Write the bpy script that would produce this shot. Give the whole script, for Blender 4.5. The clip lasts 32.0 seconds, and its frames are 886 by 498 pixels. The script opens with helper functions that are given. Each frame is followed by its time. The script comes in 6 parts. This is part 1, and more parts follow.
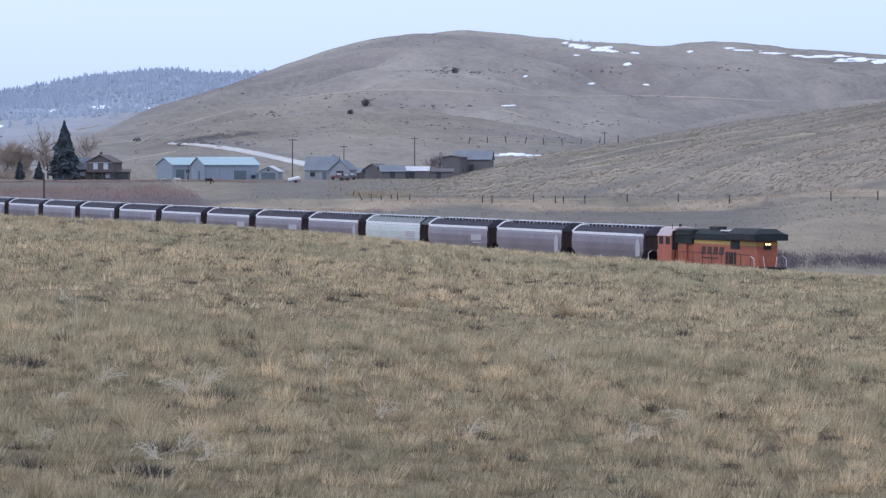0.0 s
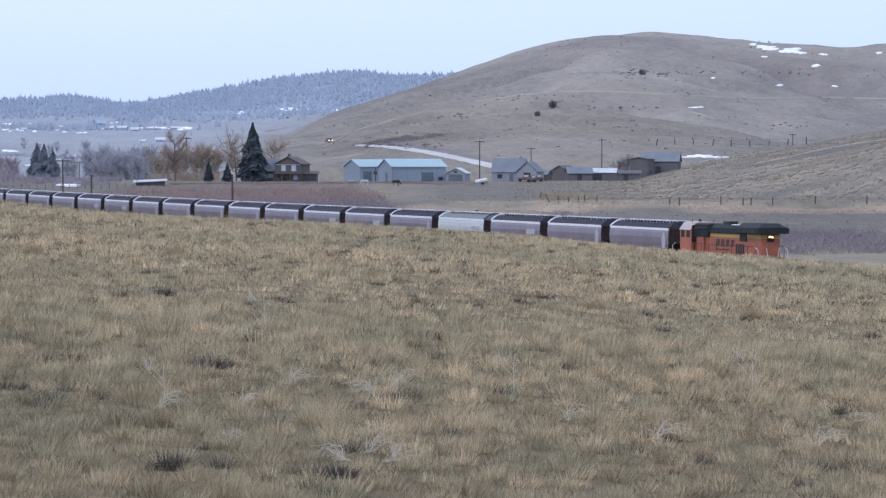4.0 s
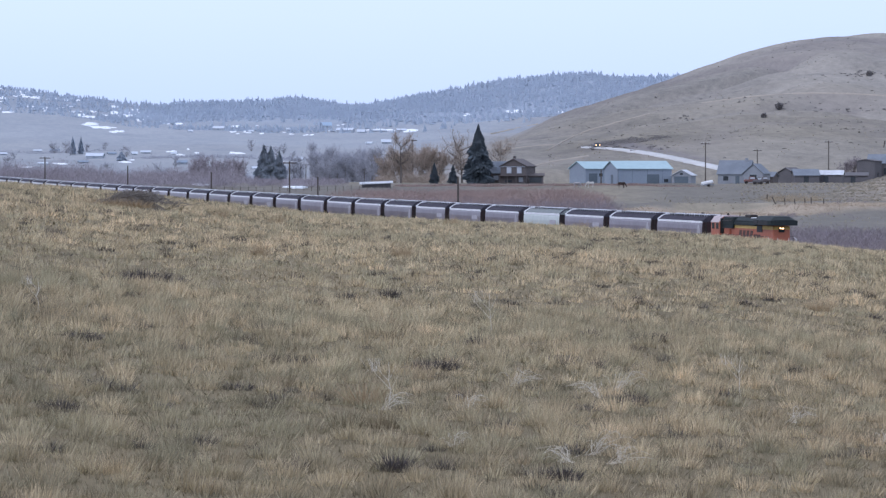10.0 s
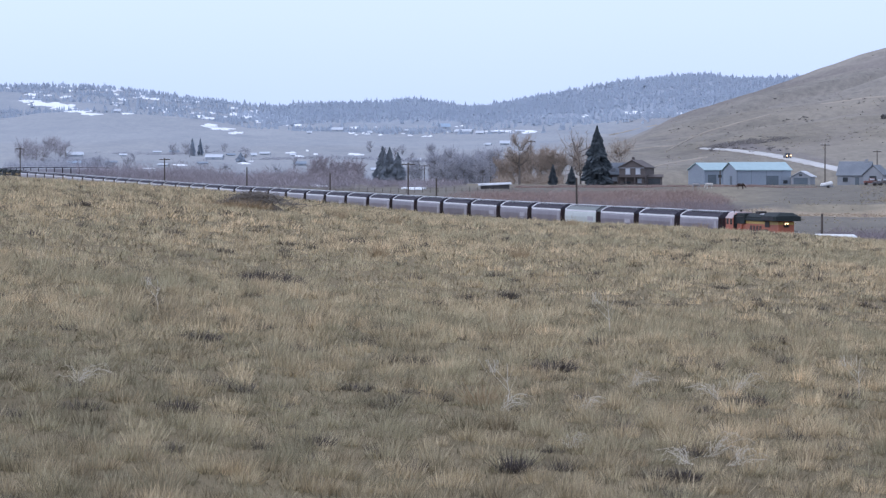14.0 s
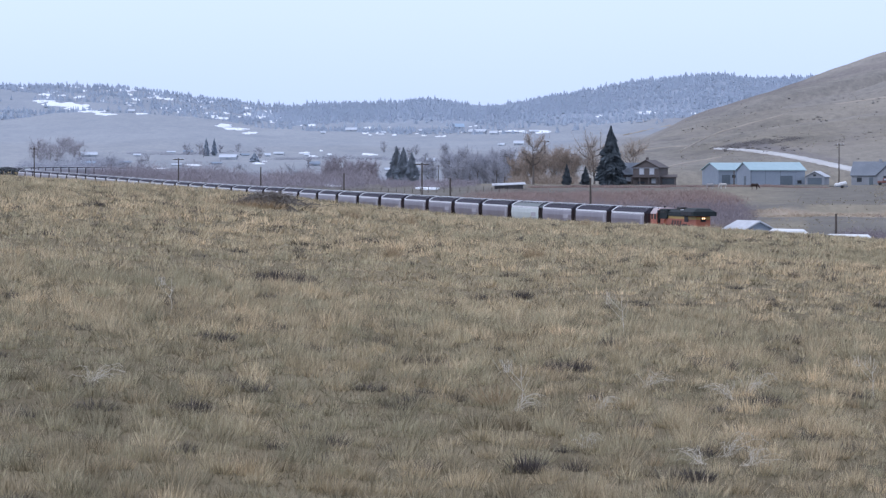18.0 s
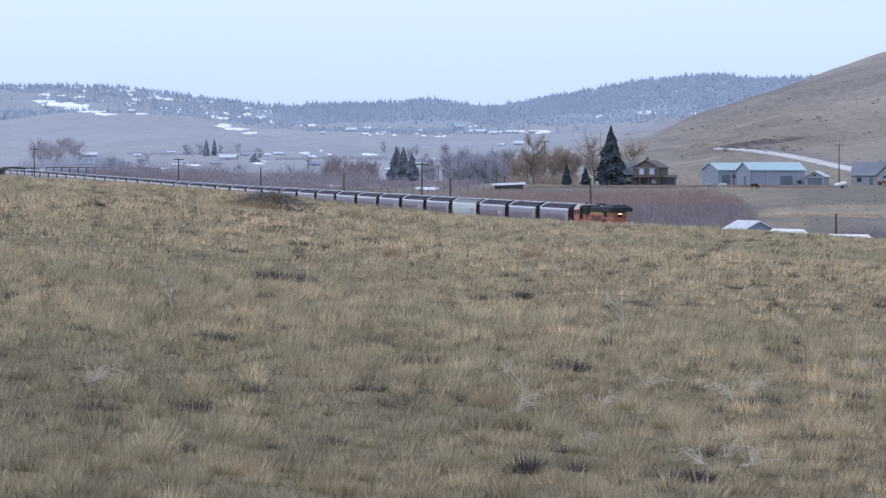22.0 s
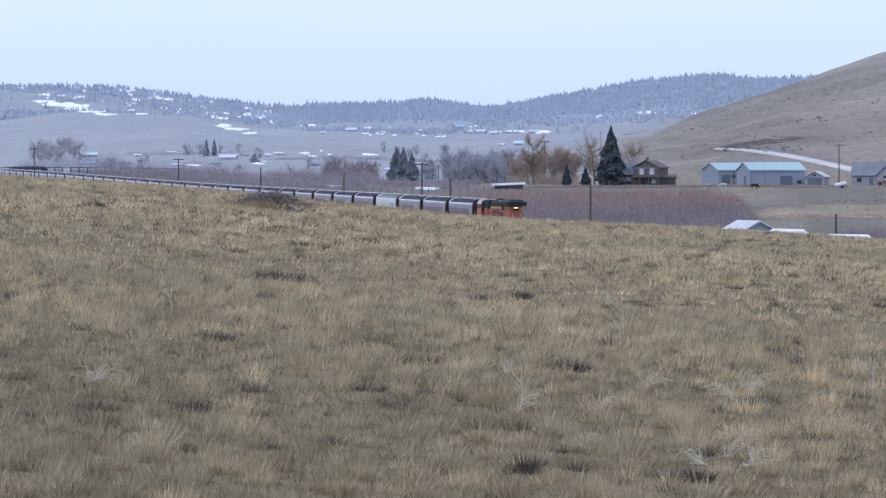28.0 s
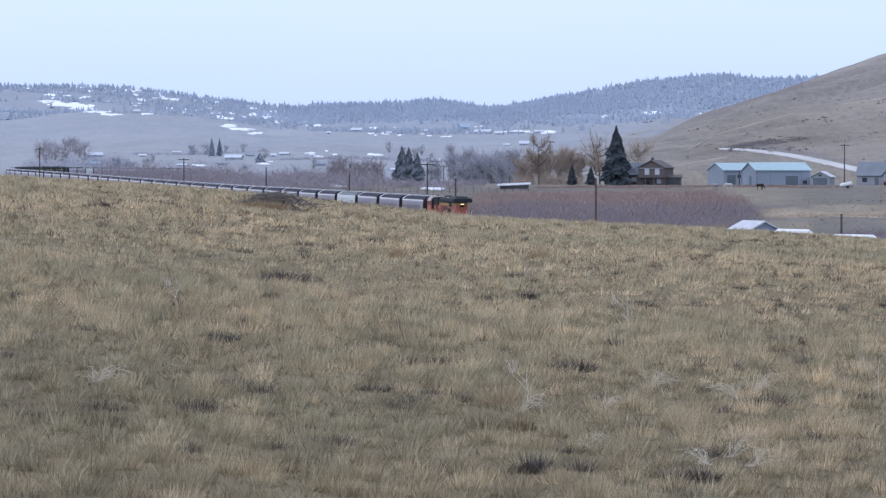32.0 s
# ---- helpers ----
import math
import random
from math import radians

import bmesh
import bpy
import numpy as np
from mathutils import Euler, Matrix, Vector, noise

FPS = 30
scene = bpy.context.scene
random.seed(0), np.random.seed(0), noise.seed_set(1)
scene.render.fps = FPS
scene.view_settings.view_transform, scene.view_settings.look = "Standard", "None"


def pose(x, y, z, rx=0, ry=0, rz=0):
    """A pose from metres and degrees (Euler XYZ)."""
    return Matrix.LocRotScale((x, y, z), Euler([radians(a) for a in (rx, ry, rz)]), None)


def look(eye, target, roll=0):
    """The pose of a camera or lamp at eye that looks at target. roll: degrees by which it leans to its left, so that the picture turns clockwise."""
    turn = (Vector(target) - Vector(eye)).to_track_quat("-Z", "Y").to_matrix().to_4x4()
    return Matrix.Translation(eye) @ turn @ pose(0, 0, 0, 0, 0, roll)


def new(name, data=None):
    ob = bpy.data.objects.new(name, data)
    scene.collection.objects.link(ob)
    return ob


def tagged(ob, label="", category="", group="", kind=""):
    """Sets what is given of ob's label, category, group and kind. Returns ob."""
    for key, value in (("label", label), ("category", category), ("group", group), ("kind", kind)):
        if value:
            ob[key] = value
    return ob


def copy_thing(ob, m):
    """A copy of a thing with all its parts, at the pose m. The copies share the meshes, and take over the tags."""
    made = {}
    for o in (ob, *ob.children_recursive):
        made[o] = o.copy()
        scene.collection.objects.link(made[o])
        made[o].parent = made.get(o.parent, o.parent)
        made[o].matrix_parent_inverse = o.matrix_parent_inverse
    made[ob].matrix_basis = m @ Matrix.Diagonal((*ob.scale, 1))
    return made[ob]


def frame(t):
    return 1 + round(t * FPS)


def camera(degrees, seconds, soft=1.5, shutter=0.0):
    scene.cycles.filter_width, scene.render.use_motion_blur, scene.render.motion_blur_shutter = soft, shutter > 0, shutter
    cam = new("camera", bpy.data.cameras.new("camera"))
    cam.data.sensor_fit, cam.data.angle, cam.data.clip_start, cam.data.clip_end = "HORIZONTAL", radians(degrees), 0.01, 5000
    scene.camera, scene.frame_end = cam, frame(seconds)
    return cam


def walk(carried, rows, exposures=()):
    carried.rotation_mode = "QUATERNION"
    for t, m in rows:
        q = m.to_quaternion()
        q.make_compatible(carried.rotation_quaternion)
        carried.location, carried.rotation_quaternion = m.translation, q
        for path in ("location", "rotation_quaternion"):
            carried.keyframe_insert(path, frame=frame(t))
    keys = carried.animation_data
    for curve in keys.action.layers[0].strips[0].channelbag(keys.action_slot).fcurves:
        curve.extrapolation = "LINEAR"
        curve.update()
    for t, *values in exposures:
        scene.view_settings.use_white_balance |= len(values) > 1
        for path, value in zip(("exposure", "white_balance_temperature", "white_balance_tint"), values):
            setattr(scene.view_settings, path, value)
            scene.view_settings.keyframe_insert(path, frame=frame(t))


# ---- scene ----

# ------------------------------------------------------------------ camera
# The camera pans on its tripod: it turns, and does not travel.
EYE = 12.0
F = 784 / math.tan(radians(7.0))          # arc units per radian used in the plan
cam = camera(14.0, 32.0, 1.3)
PAN = [
    (0.0, -8.652, -1.284), (0.5, -8.155, -1.282), (1.0, -7.697, -1.279), (1.5, -7.276, -1.274),
    (2.0, -6.929, -1.269), (2.5, -6.619, -1.266), (3.0, -6.352, -1.263), (3.5, -6.025, -1.258),
    (5.5, -4.687, -1.248), (6.0, -4.386, -1.243), (6.5, -4.139, -1.240), (7.0, -3.887, -1.239),
    (7.5, -3.654, -1.236), (8.0, -3.398, -1.232), (8.5, -3.136, -1.230), (9.0, -2.766, -1.228),
    (9.5, -2.414, -1.226), (10.0, -2.103, -1.222), (10.5, -1.786, -1.218), (11.0, -1.520, -1.215),
    (11.5, -1.302, -1.214), (12.0, -1.057, -1.212), (12.5, -0.829, -1.209), (13.0, -0.607, -1.206),
    (13.5, -0.409, -1.203), (14.0, -0.221, -1.202), (14.5, -0.092, -1.201), (15.3, -0.012, -1.201),
    (16.5, -0.001, -1.201), (25.5, -0.001, -1.200), (31.0, -0.001, -1.200), (31.5, 0.006, -1.199), (32.0, 0.084, -1.198)]
walk(cam, [(t, pose(0, 0, EYE, 90 + pitch, 0, yaw)) for t, yaw, pitch in PAN], [(0.0, 0.0, 5750, 19), (32.0, 0.0, 5750, 19)])

# ------------------------------------------------------------------ world and sun: overcast
world = bpy.data.worlds.new("world")
scene.world = world
world.use_nodes = True
wt = world.node_tree
wt.nodes.clear()
w_out = wt.nodes.new("ShaderNodeOutputWorld")
w_mix = wt.nodes.new("ShaderNodeMixShader")
w_sky = wt.nodes.new("ShaderNodeTexSky")
w_sky.sky_type, w_sky.sun_disc = "NISHITA", False
w_sky.sun_elevation, w_sky.sun_rotation = radians(38), radians(-60)
w_sky.dust_density = 3.0
w_a = wt.nodes.new("ShaderNodeBackground")
w_a.inputs[1].default_value = 0.10
w_b = wt.nodes.new("ShaderNodeBackground")
w_b.inputs[1].default_value = 1.22
# an overcast deck, brighter overhead than at the rim
w_co = wt.nodes.new("ShaderNodeTexCoord")
w_sep = wt.nodes.new("ShaderNodeSeparateXYZ")
w_ramp = wt.nodes.new("ShaderNodeValToRGB")
w_ramp.color_ramp.elements[0].position, w_ramp.color_ramp.elements[0].color = 0.0, (0.56, 0.70, 0.93, 1)
w_ramp.color_ramp.elements[1].position, w_ramp.color_ramp.elements[1].color = 0.5, (0.80, 0.88, 0.98, 1)
w_mid = w_ramp.color_ramp.elements.new(0.045)
w_mid.color = (0.66, 0.79, 0.98, 1)
w_cl = wt.nodes.new("ShaderNodeTexNoise")
w_cl.inputs["Scale"].default_value, w_cl.inputs["Detail"].default_value = 3.0, 4.0
w_cm = wt.nodes.new("ShaderNodeMixRGB")
w_cm.blend_type, w_cm.inputs[0].default_value = "OVERLAY", 0.12
wt.links.new(w_co.outputs["Generated"], w_sep.inputs[0])
wt.links.new(w_co.outputs["Generated"], w_cl.inputs["Vector"])
wt.links.new(w_sep.outputs[2], w_ramp.inputs[0])
wt.links.new(w_ramp.outputs[0], w_cm.inputs[1])
wt.links.new(w_cl.outputs["Fac"], w_cm.inputs[2])
wt.links.new(w_cm.outputs[0], w_b.inputs[0])
wt.links.new(w_sky.outputs[0], w_a.inputs[0])
w_mix.inputs[0].default_value = 0.85
wt.links.new(w_a.outputs[0], w_mix.inputs[1])
wt.links.new(w_b.outputs[0], w_mix.inputs[2])
wt.links.new(w_mix.outputs[0], w_out.inputs[0])
sun_data = bpy.data.lights.new("sun", "SUN")
sun_data.energy, sun_data.angle, sun_data.color = 0.9, radians(14), (1.0, 0.97, 0.93)
sun = new("sun", sun_data)
sun.matrix_world = look((0, 0, 300), (150, 140, 110))

# ------------------------------------------------------------------ materials


def mat(name, dark, light, scale=1.0, fine=12.0, rough=0.85, metal=0.0, bump=0.15, contrast=0.5, island=0.0, random_tone=0.0, spec=0.3):
    """Two tones mixed by coarse and fine noise, in metres; island or random_tone: spread from piece to piece."""
    m = bpy.data.materials.new(name)
    m.use_nodes = True
    t = m.node_tree
    b = t.nodes["Principled BSDF"]
    co = t.nodes.new("ShaderNodeTexCoord")
    n1, n2 = t.nodes.new("ShaderNodeTexNoise"), t.nodes.new("ShaderNodeTexNoise")
    n1.inputs["Scale"].default_value, n1.inputs["Detail"].default_value = scale, 5.0
    n2.inputs["Scale"].default_value, n2.inputs["Detail"].default_value = fine, 6.0
    t.links.new(co.outputs["Object"], n1.inputs["Vector"])
    t.links.new(co.outputs["Object"], n2.inputs["Vector"])
    add = t.nodes.new("ShaderNodeMath")
    add.operation = "ADD"
    t.links.new(n1.outputs["Fac"], add.inputs[0])
    t.links.new(n2.outputs["Fac"], add.inputs[1])
    last = add
    if island or random_tone:
        src = t.nodes.new("ShaderNodeNewGeometry" if island else "ShaderNodeObjectInfo")
        ma = t.nodes.new("ShaderNodeMath")
        ma.operation = "MULTIPLY_ADD"
        t.links.new(src.outputs["Random Per Island" if island else "Random"], ma.inputs[0])
        ma.inputs[1].default_value = island or random_tone
        t.links.new(add.outputs[0], ma.inputs[2])
        sub = t.nodes.new("ShaderNodeMath")
        sub.operation = "SUBTRACT"
        t.links.new(ma.outputs[0], sub.inputs[0])
        sub.inputs[1].default_value = (island or random_tone) / 2
        last = sub
    ramp = t.nodes.new("ShaderNodeMapRange")
    ramp.inputs["From Min"].default_value, ramp.inputs["From Max"].default_value = 1 - contrast, 1 + contrast
    t.links.new(last.outputs[0], ramp.inputs["Value"])
    mix = t.nodes.new("ShaderNodeMixRGB")
    mix.inputs[1].default_value, mix.inputs[2].default_value = (*dark, 1), (*light, 1)
    t.links.new(ramp.outputs[0], mix.inputs[0])
    t.links.new(mix.outputs[0], b.inputs["Base Color"])
    b.inputs["Roughness"].default_value, b.inputs["Metallic"].default_value = rough, metal
    b.inputs["Specular IOR Level"].default_value = spec
    if bump:
        bp = t.nodes.new("ShaderNodeBump")
        bp.inputs["Strength"].default_value, bp.inputs["Distance"].default_value = bump, 0.02
        t.links.new(n2.outputs["Fac"], bp.inputs["Height"])
        t.links.new(bp.outputs[0], b.inputs["Normal"])
    return m


def glow(name, color, strength):
    m = mat(name, color, color)
    b = m.node_tree.nodes["Principled BSDF"]
    b.inputs["Emission Color"].default_value, b.inputs["Emission Strength"].default_value = (*color, 1), strength
    return m


def ground_material():
    """Sod that mixes dry tan, grey-green meadow and brown heath by plant cover, and a blue-grey painted haze by range.
    """
    m = bpy.data.materials.new("sod")
    m.use_nodes = True
    t = m.node_tree
    b = t.nodes["Principled BSDF"]
    co = t.nodes.new("ShaderNodeTexCoord")
    noises = []
    for sc in (0.004, 0.035, 0.30, 2.5):
        n = t.nodes.new("ShaderNodeTexNoise")
        n.inputs["Scale"].default_value, n.inputs["Detail"].default_value = sc, 6.0
        n.inputs["Roughness"].default_value = 0.75
        stretch = t.nodes.new("ShaderNodeMapping")
        stretch.inputs["Scale"].default_value = (1.0, 0.32, 1.0)
        t.links.new(co.outputs["Object"], stretch.inputs["Vector"])
        t.links.new(stretch.outputs[0], n.inputs["Vector"])
        noises.append(n)
    tot = None
    for n, w in zip(noises, (0.46, 0.34, 0.30, 0.20)):
        k = t.nodes.new("ShaderNodeMath")
        k.operation = "MULTIPLY_ADD"
        t.links.new(n.outputs["Fac"], k.inputs[0])
        k.inputs[1].default_value, k.inputs[2].default_value = w, 0.0
        if tot:
            t.links.new(tot.outputs[0], k.inputs[2])
        tot = k
    fac = t.nodes.new("ShaderNodeMapRange")
    fac.inputs["From Min"].default_value, fac.inputs["From Max"].default_value = 0.525, 0.775
    t.links.new(tot.outputs[0], fac.inputs["Value"])

    def tones(a, c):
        x = t.nodes.new("ShaderNodeMixRGB")
        x.inputs[1].default_value, x.inputs[2].default_value = (*a, 1), (*c, 1)
        t.links.new(fac.outputs[0], x.inputs[0])
        return x
    cover = t.nodes.new("ShaderNodeAttribute")
    cover.attribute_name = "cover"
    parts = t.nodes.new("ShaderNodeSeparateColor")
    t.links.new(cover.outputs["Color"], parts.inputs[0])
    last = tones((0.138, 0.122, 0.094), (0.32, 0.28, 0.21))
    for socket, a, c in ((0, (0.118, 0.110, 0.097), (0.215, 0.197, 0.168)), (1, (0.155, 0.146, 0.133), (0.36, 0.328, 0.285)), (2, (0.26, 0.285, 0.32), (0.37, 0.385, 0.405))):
        x = t.nodes.new("ShaderNodeMixRGB")
        t.links.new(parts.outputs[socket], x.inputs[0])
        t.links.new(last.outputs[0], x.inputs[1])
        t.links.new(tones(a, c).outputs[0], x.inputs[2])
        last = x
    litter = t.nodes.new("ShaderNodeAttribute")
    litter.attribute_name = "litter"
    x = t.nodes.new("ShaderNodeMixRGB")
    t.links.new(litter.outputs["Fac"], x.inputs[0])
    t.links.new(last.outputs[0], x.inputs[1])
    t.links.new(tones((0.115, 0.092, 0.054), (0.255, 0.205, 0.122)).outputs[0], x.inputs[2])
    last = x
    straw = t.nodes.new("ShaderNodeAttribute")
    straw.attribute_name = "straw"
    x = t.nodes.new("ShaderNodeMixRGB")
    t.links.new(straw.outputs["Fac"], x.inputs[0])
    t.links.new(last.outputs[0], x.inputs[1])
    t.links.new(tones((0.27, 0.222, 0.168), (0.47, 0.39, 0.298)).outputs[0], x.inputs[2])
    last = x
    brush = t.nodes.new("ShaderNodeAttribute")
    brush.attribute_name = "brush"
    x = t.nodes.new("ShaderNodeMixRGB")
    t.links.new(brush.outputs["Fac"], x.inputs[0])
    t.links.new(last.outputs[0], x.inputs[1])
    t.links.new(tones((0.152, 0.139, 0.136), (0.255, 0.23, 0.216)).outputs[0], x.inputs[2])
    last = x
    wood = t.nodes.new("ShaderNodeAttribute")
    wood.attribute_name = "wood"
    x = t.nodes.new("ShaderNodeMixRGB")
    t.links.new(wood.outputs["Fac"], x.inputs[0])
    t.links.new(last.outputs[0], x.inputs[1])
    # forest floor, lightened and blued in place of haze
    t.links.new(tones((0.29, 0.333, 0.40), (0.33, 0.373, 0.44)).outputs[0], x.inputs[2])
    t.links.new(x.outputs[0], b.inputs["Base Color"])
    b.inputs["Roughness"].default_value, b.inputs["Specular IOR Level"].default_value = 0.95, 0.1
    bp = t.nodes.new("ShaderNodeBump")
    bp.inputs["Strength"].default_value, bp.inputs["Distance"].default_value = 0.5, 0.6
    t.links.new(noises[2].outputs["Fac"], bp.inputs["Height"])
    t.links.new(bp.outputs[0], b.inputs["Normal"])
    return m


M_SOD = ground_material()
M_CAR = mat("faded mineral red paint", (0.125, 0.104, 0.122), (0.235, 0.205, 0.235), 0.35, 3.0, 0.28, 0.0, 0.03, 0.45, random_tone=0.5, spec=0.6)
M_CAR_PALE = mat("pale grey green paint", (0.42, 0.46, 0.44), (0.60, 0.64, 0.61), 0.4, 3.0, 0.3, 0.0, 0.03, spec=0.6)
M_ROOF = mat("dark roof paint", (0.035, 0.034, 0.044), (0.085, 0.08, 0.10), 0.5, 4.0, 0.85, 0.0, 0.08, spec=0.1)
M_ROOF_PALE = mat("weathered grey green roof paint", (0.16, 0.18, 0.18), (0.26, 0.28, 0.28), 0.5, 4.0, 0.8, 0.0, 0.08, spec=0.1)
# every car's ends take this tone, much darker than the sides
M_END = mat("dark maroon end", (0.035, 0.022, 0.024), (0.085, 0.055, 0.058), 0.5, 4.0, 0.8, spec=0.15)
M_RIM = mat("pale roof rim", (0.64, 0.64, 0.67), (0.84, 0.84, 0.86), 1.0, 6.0, 0.6)
M_STEEL = mat("dark oily steel", (0.025, 0.022, 0.022), (0.07, 0.06, 0.055), 1.0, 9.0, 0.6, 0.3, 0.2)
M_WALKWAY = mat("galvanised grating", (0.55, 0.55, 0.58), (0.80, 0.80, 0.83), 1.0, 10.0, 0.5, 0.2)
M_ORANGE = mat("weathered orange paint", (0.27, 0.085, 0.052), (0.46, 0.15, 0.088), 0.5, 5.0, 0.5, 0.0, 0.06, 0.5)
M_BLACK = mat("dull black green paint", (0.012, 0.017, 0.019), (0.034, 0.042, 0.044), 0.6, 5.0, 0.65, spec=0.15)
M_YELLOW = mat("yellow stripe paint", (0.33, 0.22, 0.06), (0.50, 0.35, 0.10), 1.0, 6.0, 0.5)
M_CAB = mat("faded pinkish white paint", (0.36, 0.29, 0.29), (0.56, 0.48, 0.48), 1.0, 6.0, 0.6)
M_WHITE = mat("white paint", (0.62, 0.62, 0.62), (0.82, 0.82, 0.82), 1.0, 6.0, 0.5)
M_GLASS = mat("dark cab glass", (0.01, 0.012, 0.015), (0.03, 0.035, 0.04), 1.0, 3.0, 0.08, 0.0, 0.0, spec=0.5)
M_LAMP = glow("lit headlight", (1.0, 0.60, 0.26), 5.0)
M_MARK = mat("faded white marking", (0.33, 0.31, 0.34), (0.48, 0.46, 0.49), 1.5, 8.0, 0.6)
M_LETTER = mat("dark brown marking", (0.05, 0.025, 0.02), (0.10, 0.05, 0.04), 1.5, 8.0, 0.6)
M_GRILLE = mat("black grille", (0.012, 0.012, 0.014), (0.03, 0.03, 0.035), 2.0, 12.0, 0.6)
M_BALLAST = mat("grey crushed stone", (0.13, 0.12, 0.115), (0.36, 0.34, 0.32), 1.0, 14.0, 0.95, 0.0, 0.6)
M_RAIL = mat("rusty rail steel", (0.10, 0.06, 0.04), (0.22, 0.16, 0.12), 2.0, 20.0, 0.5, 0.6)
M_SNOW = mat("old snow", (0.74, 0.77, 0.82), (0.9, 0.92, 0.95), 0.1, 1.0, 0.8, 0.0, 0.1)
M_ROAD = mat("pale gravel", (0.40, 0.39, 0.38), (0.62, 0.61, 0.60), 0.05, 1.5, 0.95)
M_POLE = mat("weathered pole wood", (0.055, 0.045, 0.04), (0.13, 0.11, 0.095), 1.0, 14.0, 0.9)

# ------------------------------------------------------------------ mesh helpers


def part(name, bm, material, parent=None, label=""):
    me = bpy.data.meshes.new(name)
    bm.to_mesh(me)
    bm.free()
    if material:
        me.materials.append(material)
    ob = new(name, me)
    ob.parent = parent
    if label:
        tagged(ob, label)
    return ob


def box(bm, x0, x1, y0, y1, z0, z1, bevel=0.0, m=None):
    made = bmesh.ops.create_cube(bm, size=1.0)["verts"]
    for v in made:
        v.co = Vector((x0 + (x1 - x0) * (v.co.x + 0.5), y0 + (y1 - y0) * (v.co.y + 0.5), z0 + (z1 - z0) * (v.co.z + 0.5)))
    if bevel:
        edges = {e for v in made for e in v.link_edges}
        got = bmesh.ops.bevel(bm, geom=list(edges), offset=bevel, segments=1, affect="EDGES")
        made = list({v for f in got["faces"] for v in f.verts} | {v for v in made if v.is_valid})
    if m:
        bmesh.ops.transform(bm, matrix=m, verts=made)
    return made


def boxed(name, parent, material, *dims, bevel=0.0, label="", m=None):
    bm = bmesh.new()
    box(bm, *dims, bevel=bevel, m=m)
    return part(name, bm, material, parent, label)


def rod(bm, a, b, r0, r1=None, sides=6):
    a, b = Vector(a), Vector(b)
    q = (b - a).to_track_quat("Z", "Y").to_matrix()
    r1 = r0 if r1 is None else r1
    rings = []
    for p, r in ((a, r0), (b, r1)):
        rings.append([bm.verts.new(p + q @ Vector((r * math.cos(2 * math.pi * i / sides), r * math.sin(2 * math.pi * i / sides), 0))) for i in range(sides)])
    for i in range(sides):
        j = (i + 1) % sides
        bm.faces.new((rings[0][i], rings[0][j], rings[1][j], rings[1][i]))
    bm.faces.new(rings[0][::-1])
    bm.faces.new(rings[1])


def loft(bm, sections, closed=True, caps=True):
    """Skin between equal rings of points."""
    rings = [[bm.verts.new(p) for p in s] for s in sections]
    n = len(rings[0])
    for a, b in zip(rings, rings[1:]):
        for i in range(n if closed else n - 1):
            j = (i + 1) % n
            bm.faces.new((a[i], a[j], b[j], b[i]))
    if caps and closed:
        bm.faces.new(rings[0][::-1])
        bm.faces.new(rings[-1])
    return rings


def sheet(name, verts, faces, material, smooth=True):
    me = bpy.data.meshes.new(name)
    me.from_pydata(verts, [], faces)
    me.materials.append(material)
    if smooth:
        me.shade_smooth()
    return new(name, me)


def fuse(name, verts, size, material):
    """One mesh from numpy vertices, every `size` of them a face."""
    verts = np.ascontiguousarray(verts, dtype=np.float32).reshape(-1, 3)
    n = len(verts)
    me = bpy.data.meshes.new(name)
    me.vertices.add(n)
    me.vertices.foreach_set("co", verts.ravel())
    me.loops.add(n)
    me.loops.foreach_set("vertex_index", np.arange(n, dtype=np.int32))
    me.polygons.add(n // size)
    me.polygons.foreach_set("loop_start", np.arange(0, n, size, dtype=np.int32))
    me.update(calc_edges=True)
    me.materials.append(material)
    return me


# ------------------------------------------------------------------ the lie of the land
# Bearings are arc units A = F * bearing (right of the final view), heights are metres above the eye, ranges R in metres.


def spline(xs, ys):
    """A smooth curve through the points, flat beyond both ends."""
    xs, ys = np.array(xs, float), np.array(ys, float)
    d = np.gradient(ys, xs)

    def at(x):
        x = np.clip(x, xs[0], xs[-1])
        i = np.clip(np.searchsorted(xs, x) - 1, 0, len(xs) - 2)
        h = xs[i + 1] - xs[i]
        t = (x - xs[i]) / h
        return (ys[i] * (1 + 2 * t) * (1 - t) ** 2 + d[i] * h * t * (1 - t) ** 2 + ys[i + 1] * t * t * (3 - 2 * t) + d[i + 1] * h * t * t * (t - 1))
    return at


def waves(x, y, scale, seed=0.0):
    """Smooth lattice noise in -0.5..0.5, over arrays."""
    x, y = np.broadcast_arrays(np.asarray(x, float) * scale + seed * 17.3, np.asarray(y, float) * scale + seed * 9.1)
    i, j = np.floor(x), np.floor(y)
    u, v = x - i, y - j
    u, v = u * u * (3 - 2 * u), v * v * (3 - 2 * v)

    def h(a, b):
        q = np.sin(a * 127.1 + b * 311.7 + seed * 3.7) * 43758.5453
        return q - np.floor(q)
    return (h(i, j) * (1 - u) + h(i + 1, j) * u) * (1 - v) + (h(i, j + 1) * (1 - u) + h(i + 1, j + 1) * u) * v - 0.5


def swell(x, y, scale, seed, octaves=4):
    return sum(waves(x, y, scale * 2.1 ** k, seed + k) * 0.55 ** k for k in range(octaves))


